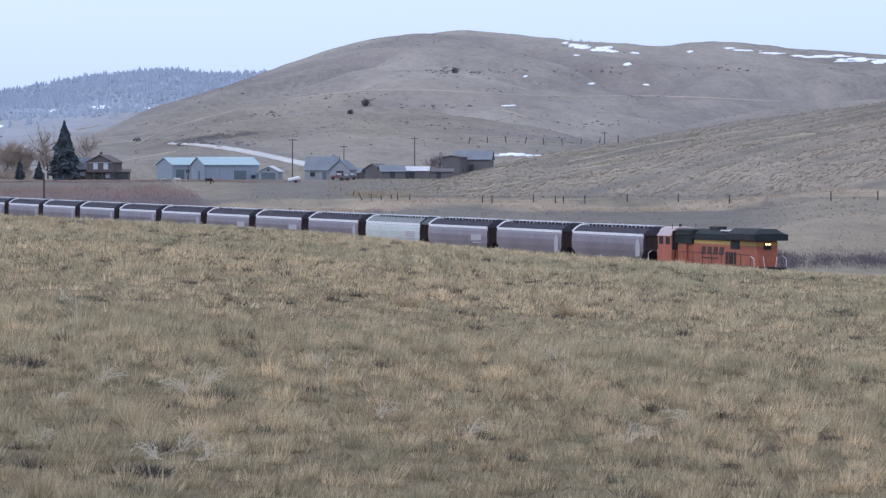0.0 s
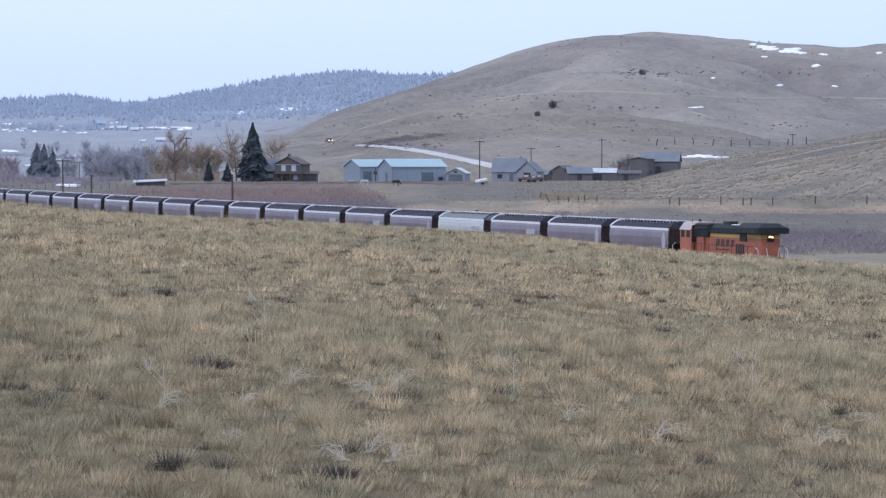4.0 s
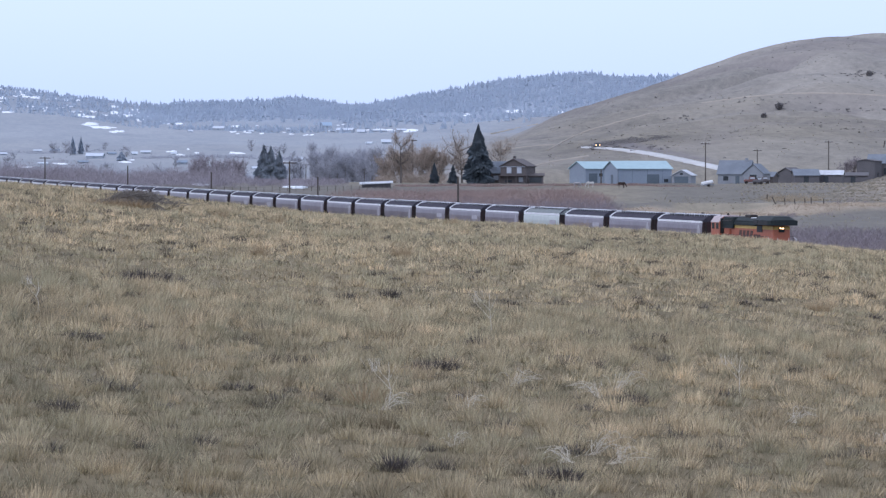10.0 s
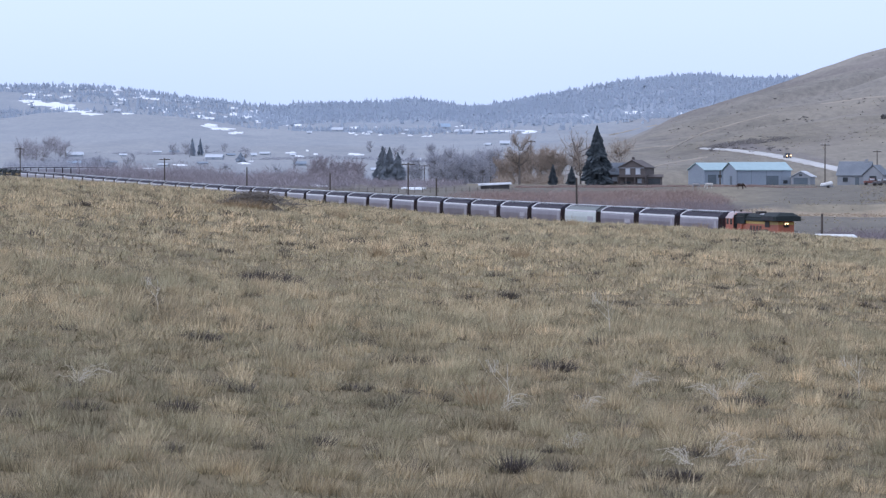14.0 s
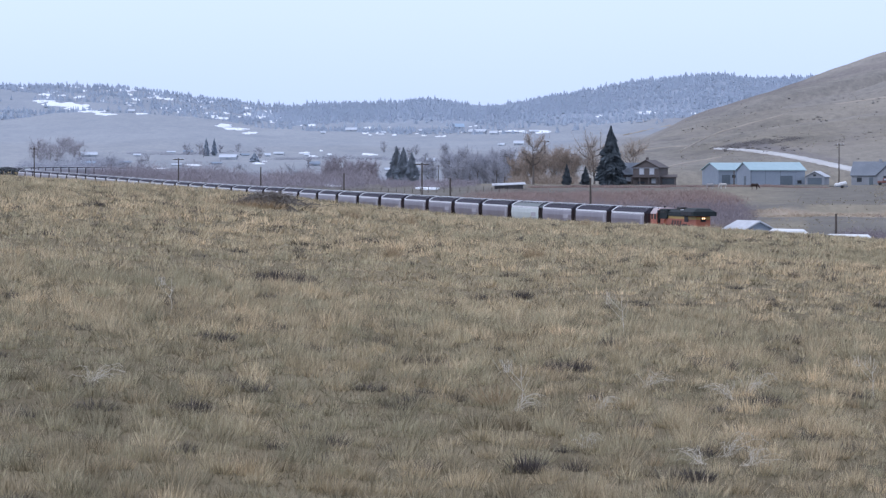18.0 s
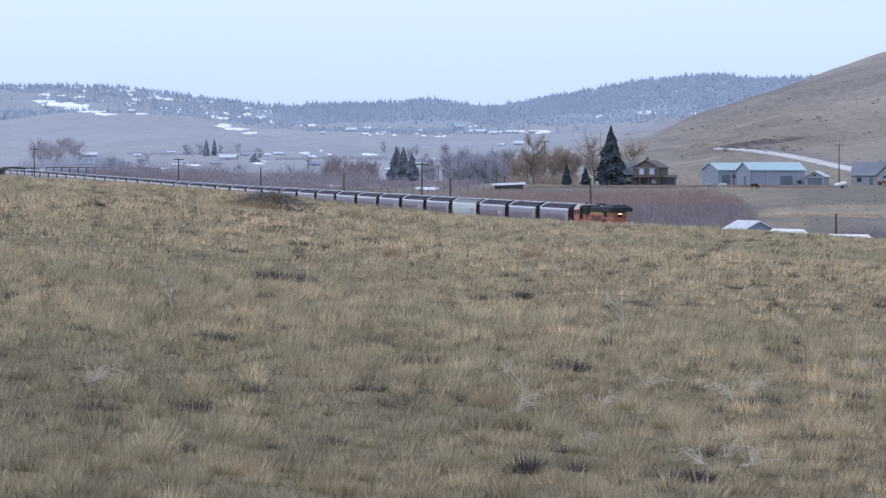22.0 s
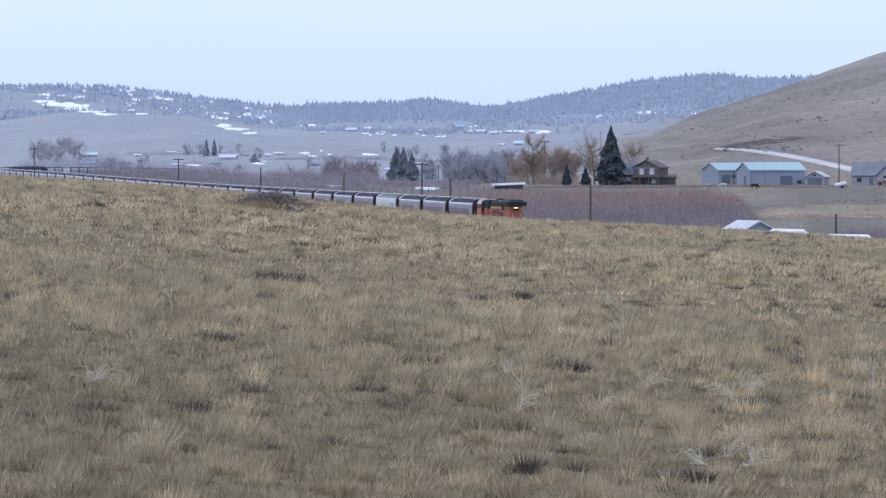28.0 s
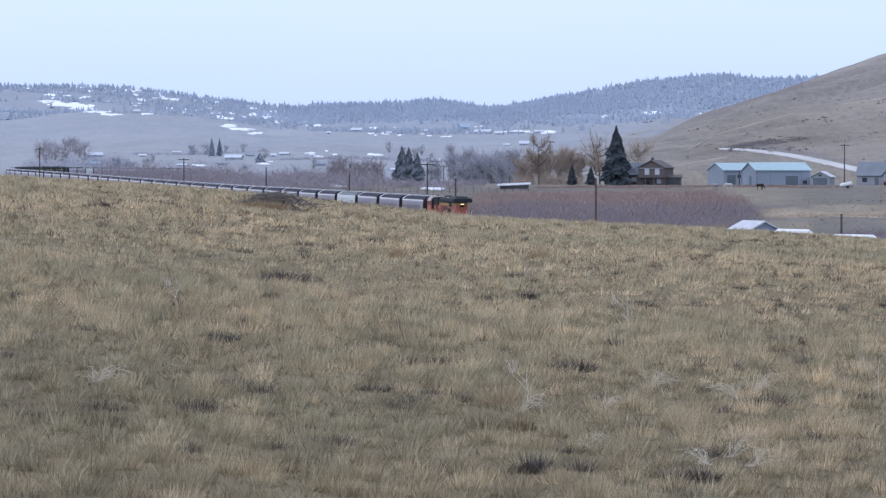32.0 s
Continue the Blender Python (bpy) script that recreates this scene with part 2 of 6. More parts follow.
FIELD_H, FIELD_D = 4.0, 150.0             # the eye's height over the field's plane, and the range of the field's brow
FIELD_RIM = spline([-1100, -784, -484, -184, 16, 216, 416, 616, 784, 984, 1334, 1584, 1752, 2100], [16, -3, -24, -57, -75, -84, -93, -108, -123, -141, -165, -183, -192, -209])
VALLEY = spline([200, 315, 473, 600, 700, 800, 960, 1140, 1500, 1750, 2000, 2500, 3000, 3600, 4900], [-11.2, -10.7, -10.0, -8.9, -8.0, -6.2, -3.1, -4.2, -4.4, 0.0, 8, 20, 31, 42, 60])
BIG_HILL = spline([300, 360, 430, 530, 630, 730, 830, 920, 980, 1040, 1130, 1260, 1360, 1430, 1480, 1575, 1655, 1740, 2000], [40, 68, 103, 135, 170, 203, 228, 243, 246, 245, 233, 220, 213, 220, 218, 206, 196, 191, 180])
SHOULDER = spline([330, 480, 640, 780, 930, 1080, 1180, 1280, 1380, 1480, 1700], [30, 62, 88, 107, 106, 95, 86, 78, 76, 83, 90])
NEAR_SLOPE = spline([780, 840, 880, 980, 1060, 1180, 1280, 1380, 1480, 1580, 1680, 1745, 1950], [-55, -38, -27, -9, 10, 30, 48, 66, 83, 96, 110, 119, 140])
FOREST_RIDGE = spline([-1100, -784, -584, -484, -384, -284, -184, -84, -24, 76, 176, 276, 366, 466, 546, 656, 800, 1000, 1130, 1180, 1250, 1330, 1500], [150, 155, 147, 138, 126, 113, 119, 120, 127, 120, 132, 146, 166, 176, 172, 170, 160, 150, 200, 215, 209, 180, 150])
LEFT_KNOLL = spline([-1100, -784, -684, -584, -484, -384, -284, -184, 0, 300], [80, 92, 98, 103, 98, 86, 74, 70, 60, 40])


def ridge(A, R, foot, crest, skyline, low, bulge=0.25):
    """A slope from foot to crest, whose crest stands at the skyline's height, and the fall behind it."""
    top = skyline(A) / F * crest
    t = np.clip((R - foot) / (crest - foot), 0, 1)
    up = low + (top - low) * ((1 + bulge) * t - bulge * t * t)
    up = np.where(R > crest, top - (R - crest) * 0.12, up)
    return np.where(R < foot, low - (foot - R) * 0.3, up)


def where(A, R):
    """The place on the plan at a bearing and range."""
    b = np.asarray(A) / F
    return np.asarray(R) * np.sin(b), np.asarray(R) * np.cos(b)


# ------------------------------------------------------------------ the railway line
HEADING = spline([0, 200, 400, 600, 790, 830, 870, 910, 950, 990, 1030, 2000], [-12.77, -13.35, -13.7, -13.85, -13.9, -13.5, -11.0, -7.5, -4.0, 0.0, 1.6, 2.0])
RAIL_Z = spline([-300, 0, 200, 390, 487, 635, 755, 880, 1000, 1500], [-10.2, -9.6, -8.85, -7.6, -6.9, -5.4, -4.1, -3.0, -2.3, -2.2])
LINE_S = np.arange(-300.0, 1500.0, 2.0)
_h = np.radians(HEADING(LINE_S))
LINE_X, LINE_Y = np.cumsum(np.sin(_h)) * 2.0, np.cumsum(np.cos(_h)) * 2.0
LINE_X += 65.06 - np.interp(0, LINE_S, LINE_X)
LINE_Y += 307.85 - np.interp(0, LINE_S, LINE_Y)


def line_offset(x, y):
    """Distance from the railway's middle, and the height of its formation there."""
    i = np.clip(np.searchsorted(LINE_Y, y), 0, len(LINE_Y) - 1)
    off = np.where((y > LINE_Y[30]) & (y < LINE_Y[-1]), np.abs(x - LINE_X[i]), 99.0)
    return off, RAIL_Z(LINE_S[i]) - 0.9


def draws(x, y):
    """Branching dry draws that cut the bare hill: 1 along their beds, 0 on the ribs between."""
    u, v = x + 90 * swell(x, y, 0.004, 11.0, 2), y + 90 * swell(x, y, 0.004, 12.0, 2)
    a = 1 - np.clip(np.abs(waves(u * 1.6, v * 0.7, 0.0042, 13.0)) * 5.5, 0, 1)
    b = 1 - np.clip(np.abs(waves(u * 1.5, v * 0.8, 0.011, 14.0)) * 4.5, 0, 1)
    return 0.75 * a * a + 0.25 * b * b


def steps(A, R):
    """Slanting terracettes trodden into the near slope."""
    e = NEAR_SLOPE(A) * np.clip((R - 740) / 440, 0, 1) - 60 * np.clip((1180 - R) / 440, 0, 1)
    p = e - 0.20 * (A - 1148) + 9 * waves(A, e, 0.006, 21.0)
    return waves(p, A * 0.02, 0.16, 22.0) + 0.6 * waves(p, A * 0.05, 0.42, 23.0)


def land(A, R):
    """Height above the eye."""
    A, R = np.broadcast_arrays(np.asarray(A, float), np.asarray(R, float))
    low = VALLEY(R)
    # a low terrace bank crosses the fields on the right
    bank = np.clip((R - 690 - 14 * np.sin(A * 0.011)) / 9, 0, 1) * np.clip((A - 520) / 90, 0, 1)
    low = low + 1.7 * bank * np.clip((800 - R) / 90, 0, 1)
    # a tan bank rises beyond the line at the right
    k = np.clip((A - 1440) / 260, 0, 1)
    j = np.clip((R - 440) / 75, 0, 1)
    low = low + 3.2 * k * k * (3 - 2 * k) * j * j * (3 - 2 * j) * np.clip((800 - R) / 150, 0, 1)
    z = low
    z = np.maximum(z, ridge(A, R, 740, 1180, NEAR_SLOPE, -7.2))
    z = np.maximum(z, ridge(A, R, 1250, 1650, SHOULDER, 0.0) - 14 * np.clip((300 - A) / 250, 0, 1))
    z = np.maximum(z, ridge(A, R, 1500, 2500, BIG_HILL, 8.0, 0.1) - 18 * np.clip((280 - A) / 250, 0, 1))
    z = np.maximum(z, ridge(A, R, 2300, 3000, LEFT_KNOLL, 16.0))
    z = np.maximum(z, ridge(A, R, 3000, 4300, FOREST_RIDGE, 30.0, 0.0))
    a = -FIELD_RIM(A) / F - 2 * FIELD_H / FIELD_D
    field = -FIELD_H - a * R - FIELD_H / FIELD_D ** 2 * R * R + 2.3 * np.exp(-(R / 13.0) ** 2)
    at_rim = -FIELD_H * 2 - a * FIELD_D
    k = np.clip((R - FIELD_D) / 110, 0, 1)
    fall = at_rim - (a + 2 * FIELD_H / FIELD_D) * (R - FIELD_D) * (1 - k) - 2.0 * k * (1 - k) + (low - at_rim) * k
    z = np.where(R < FIELD_D, field, np.where(R < FIELD_D + 110, fall, z))
    # swells and hummocks of the ground itself
    x, y = where(A, R)
    if A.max() > 380 and R.max() > 1420:
        z = z - 20.0 * draws(x, y) * np.clip((R - 1420) / 250, 0, 1) * np.clip((2470 - R) / 300, 0, 1) * np.clip((A - 380) / 200, 0, 1)
    if A.max() > 900 and R.max() > 760 and R.min() < 1170:
        z = z + 0.7 * steps(A, R) * np.clip((R - 760) / 60, 0, 1) * np.clip((1170 - R) / 60, 0, 1) * np.clip((A - 900) / 150, 0, 1)
    amp = np.interp(R, [30, 150, 300, 700, 1000, 1300, 1500, 1800, 2500, 4300], [0.0, 0.1, 0.3, 0.3, 0.4, 0.5, 1.0, 4.0, 7.0, 9.0])
    z = z + amp * swell(x, y, 0.0075, 2.0) + np.interp(R, [20, 150, 300, 900], [0.14, 0.25, 0.3, 0.5]) * swell(x, y, 0.09, 5.0, 2)
    off, bed = line_offset(x, y)
    k = np.clip((14 - off) / 8, 0, 1) * np.clip((R - 262) / 20, 0, 1)
    return z * (1 - k) + bed * k


def line_at(s):
    return Vector((float(np.interp(s, LINE_S, LINE_X)), float(np.interp(s, LINE_S, LINE_Y)), float(RAIL_Z(s)) + EYE))


def on_line(s, half=6.5):
    """The pose of a vehicle whose middle is s along the line, x pointing ahead."""
    a, b = line_at(s - half), line_at(s + half)
    d = b - a
    return Matrix.Translation((a + b) / 2) @ pose(0, 0, 0, 0, -math.degrees(math.atan2(d.z, d.xy.length)), math.degrees(math.atan2(d.y, d.x)))


def terrain():
    az = np.concatenate([np.arange(-180, -10, 5.0), np.arange(-10, 18.0, 0.14), np.arange(18, 176, 5.0)])
    rr = np.concatenate([[0.02, 2, 4, 7, 11, 15, 20], np.geomspace(24, 262, 120), np.geomspace(265, 740, 110), np.linspace(743, 1200, 170), np.geomspace(1206, 1400, 24), np.geomspace(1412, 2600, 120), np.geomspace(2620, 4850, 80)])
    A, R = np.meshgrid(np.radians(az) * F, rr)
    Z = land(np.clip(A, -1100, 2000), R)
    X, Y = where(A, R)
    n, w = X.shape
    verts = np.stack([X, Y, Z + EYE], axis=2).reshape(-1, 3)
    faces = [(r * w + c, r * w + (c + 1) % w, (r + 1) * w + (c + 1) % w, (r + 1) * w + c) for r in range(n - 1) for c in range(w)]
    faces.append(tuple(range(w))[::-1])
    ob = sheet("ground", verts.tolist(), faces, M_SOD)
    # plant cover: red meadow, green brown heath; blue holds the painted haze, by range
    col = ob.data.attributes.new("cover", "FLOAT_COLOR", "POINT")
    meadow = np.clip((R - 380) / 60, 0, 1) * np.clip((1000 - R) / 80, 0, 1) * np.clip((700 - A) / 300 + 0.6 * np.sin(R * 0.02), 0, 1)
    meadow = np.where(A > 640, np.clip((R - 470) / 30, 0, 1) * np.clip((690 - R) / 8, 0, 1), meadow)
    meadow = meadow + 0.8 * np.clip((R - 750) / 30, 0, 1) * np.clip((1210 - R) / 50, 0, 1) * np.clip((A - 800) / 120, 0, 1)
    meadow = np.maximum(meadow, 0.9 * np.clip((R - 715) / 20, 0, 1) * np.clip((1010 - R) / 60, 0, 1) * np.clip((A - 520) / 120, 0, 1))
    meadow = meadow * (1 - (R < 700) * 0.9 * np.clip((A - 1480) / 150, 0, 1))
    # dark heath on the upper hill, pale grass on ribs; draw beds darkened for heath and painted relief shade
    hill = np.clip((R - 1300) / 150, 0, 1) * np.clip((A - 330) / 150, 0, 1)
    blotch = swell(X, Y, 0.006, 31.0, 5)
    heath = np.clip((R - 1120) / 260, 0, 1) * (1 - hill * np.clip(0.55 - (R - 1500) / 1500 - 0.5 * draws(X, Y) + 0.7 * blotch, 0, 0.9))
    # weight of the blue-grey haze tone, growing with range
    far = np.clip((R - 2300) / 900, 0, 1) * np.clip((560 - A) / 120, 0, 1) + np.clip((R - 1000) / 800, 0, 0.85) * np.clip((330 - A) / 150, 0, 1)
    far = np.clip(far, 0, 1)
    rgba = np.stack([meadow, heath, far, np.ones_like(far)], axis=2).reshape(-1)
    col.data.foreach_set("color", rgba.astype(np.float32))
    lit = ob.data.attributes.new("litter", "FLOAT", "POINT")
    lit.data.foreach_set("value", np.clip((240 - R) / 60, 0, 1).reshape(-1).astype(np.float32))
    # strips of straw coloured grass along the terrace bank and on the rise by the line
    x, y = X, Y
    ragged = swell(x, y, 0.02, 7.0)
    strip = np.clip((R - 684 - 6 * ragged) / 4, 0, 1) * np.clip((703 + 10 * ragged - R) / 4, 0, 1) * np.clip((A - 480) / 120, 0, 1)
    rise = np.clip((A - 1470 - 160 * ragged) / 120, 0, 1) * np.clip((R - 432) / 30, 0, 1) * np.clip((560 + 60 * ragged - R) / 25, 0, 1)
    stripe = np.clip((R - 612 - 30 * ragged) / 8, 0, 1) * np.clip((632 + 30 * ragged - R) / 8, 0, 1) * np.clip((A - 900) / 100, 0, 1) * 0.12
    st = ob.data.attributes.new("straw", "FLOAT", "POINT")
    near_hill = np.clip((R - 745) / 40, 0, 1) * np.clip((1190 - R) / 20, 0, 1) * np.clip((A - 860) / 150, 0, 1)
    bands = near_hill * np.clip(0.5 + 1.5 * steps(A, R) + 0.6 * swell(X, Y, 0.01, 35.0), 0, 1) * 0.65
    st.data.foreach_set("value", np.clip(0.95 * strip + 0.3 * rise + stripe + bands, 0, 1).reshape(-1).astype(np.float32))
    wd = ob.data.attributes.new("wood", "FLOAT", "POINT")
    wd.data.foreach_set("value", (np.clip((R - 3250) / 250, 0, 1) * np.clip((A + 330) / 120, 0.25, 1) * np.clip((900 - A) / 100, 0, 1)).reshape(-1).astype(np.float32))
    over = Z / R * F - np.interp(A, [478, 540, 616, 690, 728], [44.0, 41.5, 32, 17, 9])
    cutting = np.clip((over - 1) / 2, 0, 1) * np.clip((15 + 6 * ragged - over) / 5, 0, 1) * np.clip((A - 484 + 10 * ragged) / 35, 0, 1) * np.clip((735 - A) / 40, 0, 1) * (R > 1200) * (R < 1900)
    # brush above the road and in blotches, plus relief shade painted along draws
    dk = ob.data.attributes.new("brush", "FLOAT", "POINT")
    dk.data.foreach_set("value", np.maximum(cutting, hill * np.clip(1.1 * draws(X, Y) - 0.2 + 1.3 * blotch + np.clip((R - 1900) / 1200, 0, 0.4), 0, 0.9)).reshape(-1).astype(np.float32))
    tagged(ob, "dry grass valley floor, bare hills and far ridges", "ground", kind="structure")
    return ob


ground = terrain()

# ------------------------------------------------------------------ the train
CAR_PITCH = 17.874
ENGINE_LENGTH = 0.952                     # the engine's length over the plan drawn below


def car_ring(x_top, x_low, shrink=0.0):
    """Half section of a curve-sided hopper, from the eave down to the belly, as (y, z, x)."""
    prof = [(1.46, 3.80), (1.55, 3.5), (1.58, 3.0), (1.55, 2.4), (1.42, 1.85), (1.15, 1.4), (0.8, 1.15)]
    out = []
    for y, z in prof:
        k = min(max((2.2 - z) / 1.1, 0), 1)
        out.append((y - shrink, z, x_top + (x_low - x_top) * k))
    return out


def hopper_car(paint, label, badge, top=None):
    root = tagged(new("hopper_car"), label, "railway wagon", "cars of the freight train")
    bm = bmesh.new()
    for side in (1, -1):
        a, b = car_ring(7.75, 5.7), car_ring(-7.75, -5.7)
        mids = [[(x * k, side * y, z) for y, z, x in a] for k in (1, 0.5, 0, -0.5, -1)]
        loft(bm, mids if side > 0 else mids[::-1], closed=False, caps=False)
    bm.faces.new([bm.verts.new(p) for p in ((5.7, 0.8, 1.15), (5.7, -0.8, 1.15), (-5.7, -0.8, 1.15), (-5.7, 0.8, 1.15))])
    bmesh.ops.recalc_face_normals(bm, faces=bm.faces)
    body = part("body", bm, paint, root)
    for s in (1, -1):
        bm = bmesh.new()
        ring = car_ring(7.75 * s, 5.7 * s)
        for (y0, z0, x0), (y1, z1, x1) in zip(ring, ring[1:]):
            q = [bm.verts.new(p) for p in ((x0, y0, z0), (x0, -y0, z0), (x1, -y1, z1), (x1, y1, z1))]
            bm.faces.new(q if s > 0 else q[::-1])
        part("end_sheet", bm, M_END, root, "dark maroon sloping end")
    bm = bmesh.new()
    for xs in ((7.85, -7.85),):
        arch = [(1.50, 3.82), (1.15, 4.12), (0.7, 4.38), (0.0, 4.45), (-0.7, 4.38), (-1.15, 4.12), (-1.50, 3.82), (-1.40, 3.76), (1.40, 3.76)]
        loft(bm, [[(x, y, z) for y, z in arch] for x in xs])
    bmesh.ops.recalc_face_normals(bm, faces=bm.faces)
    roof = part("roof", bm, top or M_ROOF, root, "grey green cambered roof" if top else "dark cambered roof")
    for side in (1, -1):
        boxed("roof_rim", root, M_RIM, -7.6, 7.6, side * 1.48 - 0.07, side * 1.48 + 0.07, 3.68, 3.90, label="pale roof rim")
    for s, m in ((1, M_RIM), (-1, M_ROOF)):
        bm = bmesh.new()
        pts = [(1.5, 3.84), (1.15, 4.14), (0.7, 4.40), (0, 4.47), (-0.7, 4.40), (-1.15, 4.14), (-1.5, 3.84)]
        for (y0, z0), (y1, z1) in zip(pts, pts[1:]):
            rod(bm, (s * 7.75, y0, z0 + 0.02), (s * 7.75, y1, z1 + 0.02), 0.09, sides=5)
        part("end_rim", bm, m, root, "pale roof rim" if s > 0 else "")
    for y in (-0.6, 0.6):
        bm = bmesh.new()
        for i in range(9):
            box(bm, -7.55 + 1.70 * i, -6.45 + 1.70 * i, y - 0.2, y + 0.2, 4.56, 4.61)
            for x in (-7.5, -6.6):
                box(bm, x + 1.70 * i, x + 0.03 + 1.70 * i, y - 0.05, y + 0.05, 4.36, 4.57)
        part("running_board", bm, M_WALKWAY, root, "pale grating roof walk")
    for i in range(5):
        bm = bmesh.new()
        box(bm, -6.9 + 2.9 * i, -4.7 + 2.9 * i, -0.38, 0.38, 4.40, 4.56, bevel=0.05)
        part("hatch", bm, M_ROOF, roof)
    # end platforms, ladders, braces
    for s in (1, -1):
        bm = bmesh.new()
        box(bm, s * 7.0 - 1.1, s * 7.0 + 1.1, -1.45, 1.45, 1.12, 1.26)
        part("end_platform", bm, M_STEEL, root)
        for y in (1.3, -1.3):
            bm = bmesh.new()
            for dy in (-0.2, 0.2):
                rod(bm, (s * 7.95, y + dy, 1.2), (s * 7.85, y + dy, 3.8), 0.035, sides=4)
            for k in range(7):
                rod(bm, (s * 7.93, y - 0.2, 1.5 + 0.38 * k), (s * 7.93, y + 0.2, 1.5 + 0.38 * k), 0.025, sides=4)
            part("ladder", bm, M_STEEL, root)
            bm = bmesh.new()
            rod(bm, (s * 7.7, y * 0.9, 1.2), (s * 6.3, y * 0.9, 2.4), 0.06, sides=5)
            rod(bm, (s * 7.75, y * 0.9, 1.2), (s * 7.7, y * 0.9, 3.9), 0.06, sides=5)
            part("end_brace", bm, M_STEEL, root)
        boxed("coupler", root, M_STEEL, min(s * 7.9, s * 8.93), max(s * 7.9, s * 8.93), -0.14, 0.14, 0.72, 1.0, bevel=0.04)
    for side in (1, -1):
        boxed("side_sill", root, paint, -8.0, 8.0, side * 1.42 - 0.06, side * 1.42 + 0.06, 1.05, 1.32)
    for i in range(3):
        bm = bmesh.new()
        x = -3.7 + 3.7 * i
        loft(bm, [[(x - 1.7, -1.2, 1.5), (x + 1.7, -1.2, 1.5), (x + 1.7, 1.2, 1.5), (x - 1.7, 1.2, 1.5)], [(x - 0.4, -0.5, 0.5), (x + 0.4, -0.5, 0.5), (x + 0.4, 0.5, 0.5), (x - 0.4, 0.5, 0.5)]])
        bmesh.ops.recalc_face_normals(bm, faces=bm.faces)
        part("hopper_bay", bm, paint, root)
    for s in (1, -1):
        add_bogie(root, s * 6.7, 0.9, 2)
    for side in (1, -1):
        if badge:
            bm = bmesh.new()
            x = -6.6 if side > 0 else 6.6
            loft(bm, [[(x - 0.45, side * 1.59, 1.95), (x - 0.45, side * 1.60, 2.9), (x - 0.25, side * 1.605, 3.35), (x, side * 1.605, 3.5), (x + 0.25, side * 1.605, 3.35), (x + 0.45, side * 1.60, 2.9), (x + 0.45, side * 1.59, 1.95)],
                      [(x - 0.45, side * 1.56, 1.95), (x - 0.45, side * 1.57, 2.9), (x - 0.25, side * 1.575, 3.35), (x, side * 1.575, 3.5), (x + 0.25, side * 1.575, 3.35), (x + 0.45, side * 1.57, 2.9), (x + 0.45, side * 1.56, 1.95)]])
            part("emblem", bm, M_MARK, body, "pale rounded emblem, plain shape")
        else:
            bm = bmesh.new()
            x = -5.0 if side > 0 else 5.0
            box(bm, x - 1.3, x + 1.3, side * 1.59 - 0.015, side * 1.59 + 0.015, 2.55, 3.1)
            box(bm, x - 1.3, x + 0.9, side * 1.585 - 0.015, side * 1.585 + 0.015, 2.3, 2.4)
            part("marking", bm, M_MARK, body, "pale marking bars")
    return root


def add_bogie(root, x, gauge_h, axles, wheel_r=0.46):
    bm = bmesh.new()
    half = 0.95 * (axles - 1)
    for side in (1, -1):
        box(bm, x - half - 0.35, x + half + 0.35, side * 1.0 - 0.08, side * 1.0 + 0.08, 0.38, 0.72, bevel=0.05)
    box(bm, x - 0.25, x + 0.25, -1.0, 1.0, 0.5, 0.85, bevel=0.04)
    bogie = part("bogie", bm, M_STEEL, root)
    for i in range(axles):
        ax = x - half + 1.9 * i
        bm = bmesh.new()
        for side in (1, -1):
            rod(bm, (ax, side * 0.78, wheel_r), (ax, side * 0.66, wheel_r), wheel_r, sides=16)
        rod(bm, (ax, -0.8, wheel_r), (ax, 0.8, wheel_r), 0.08, sides=6)
        part("wheelset", bm, M_STEEL, bogie)


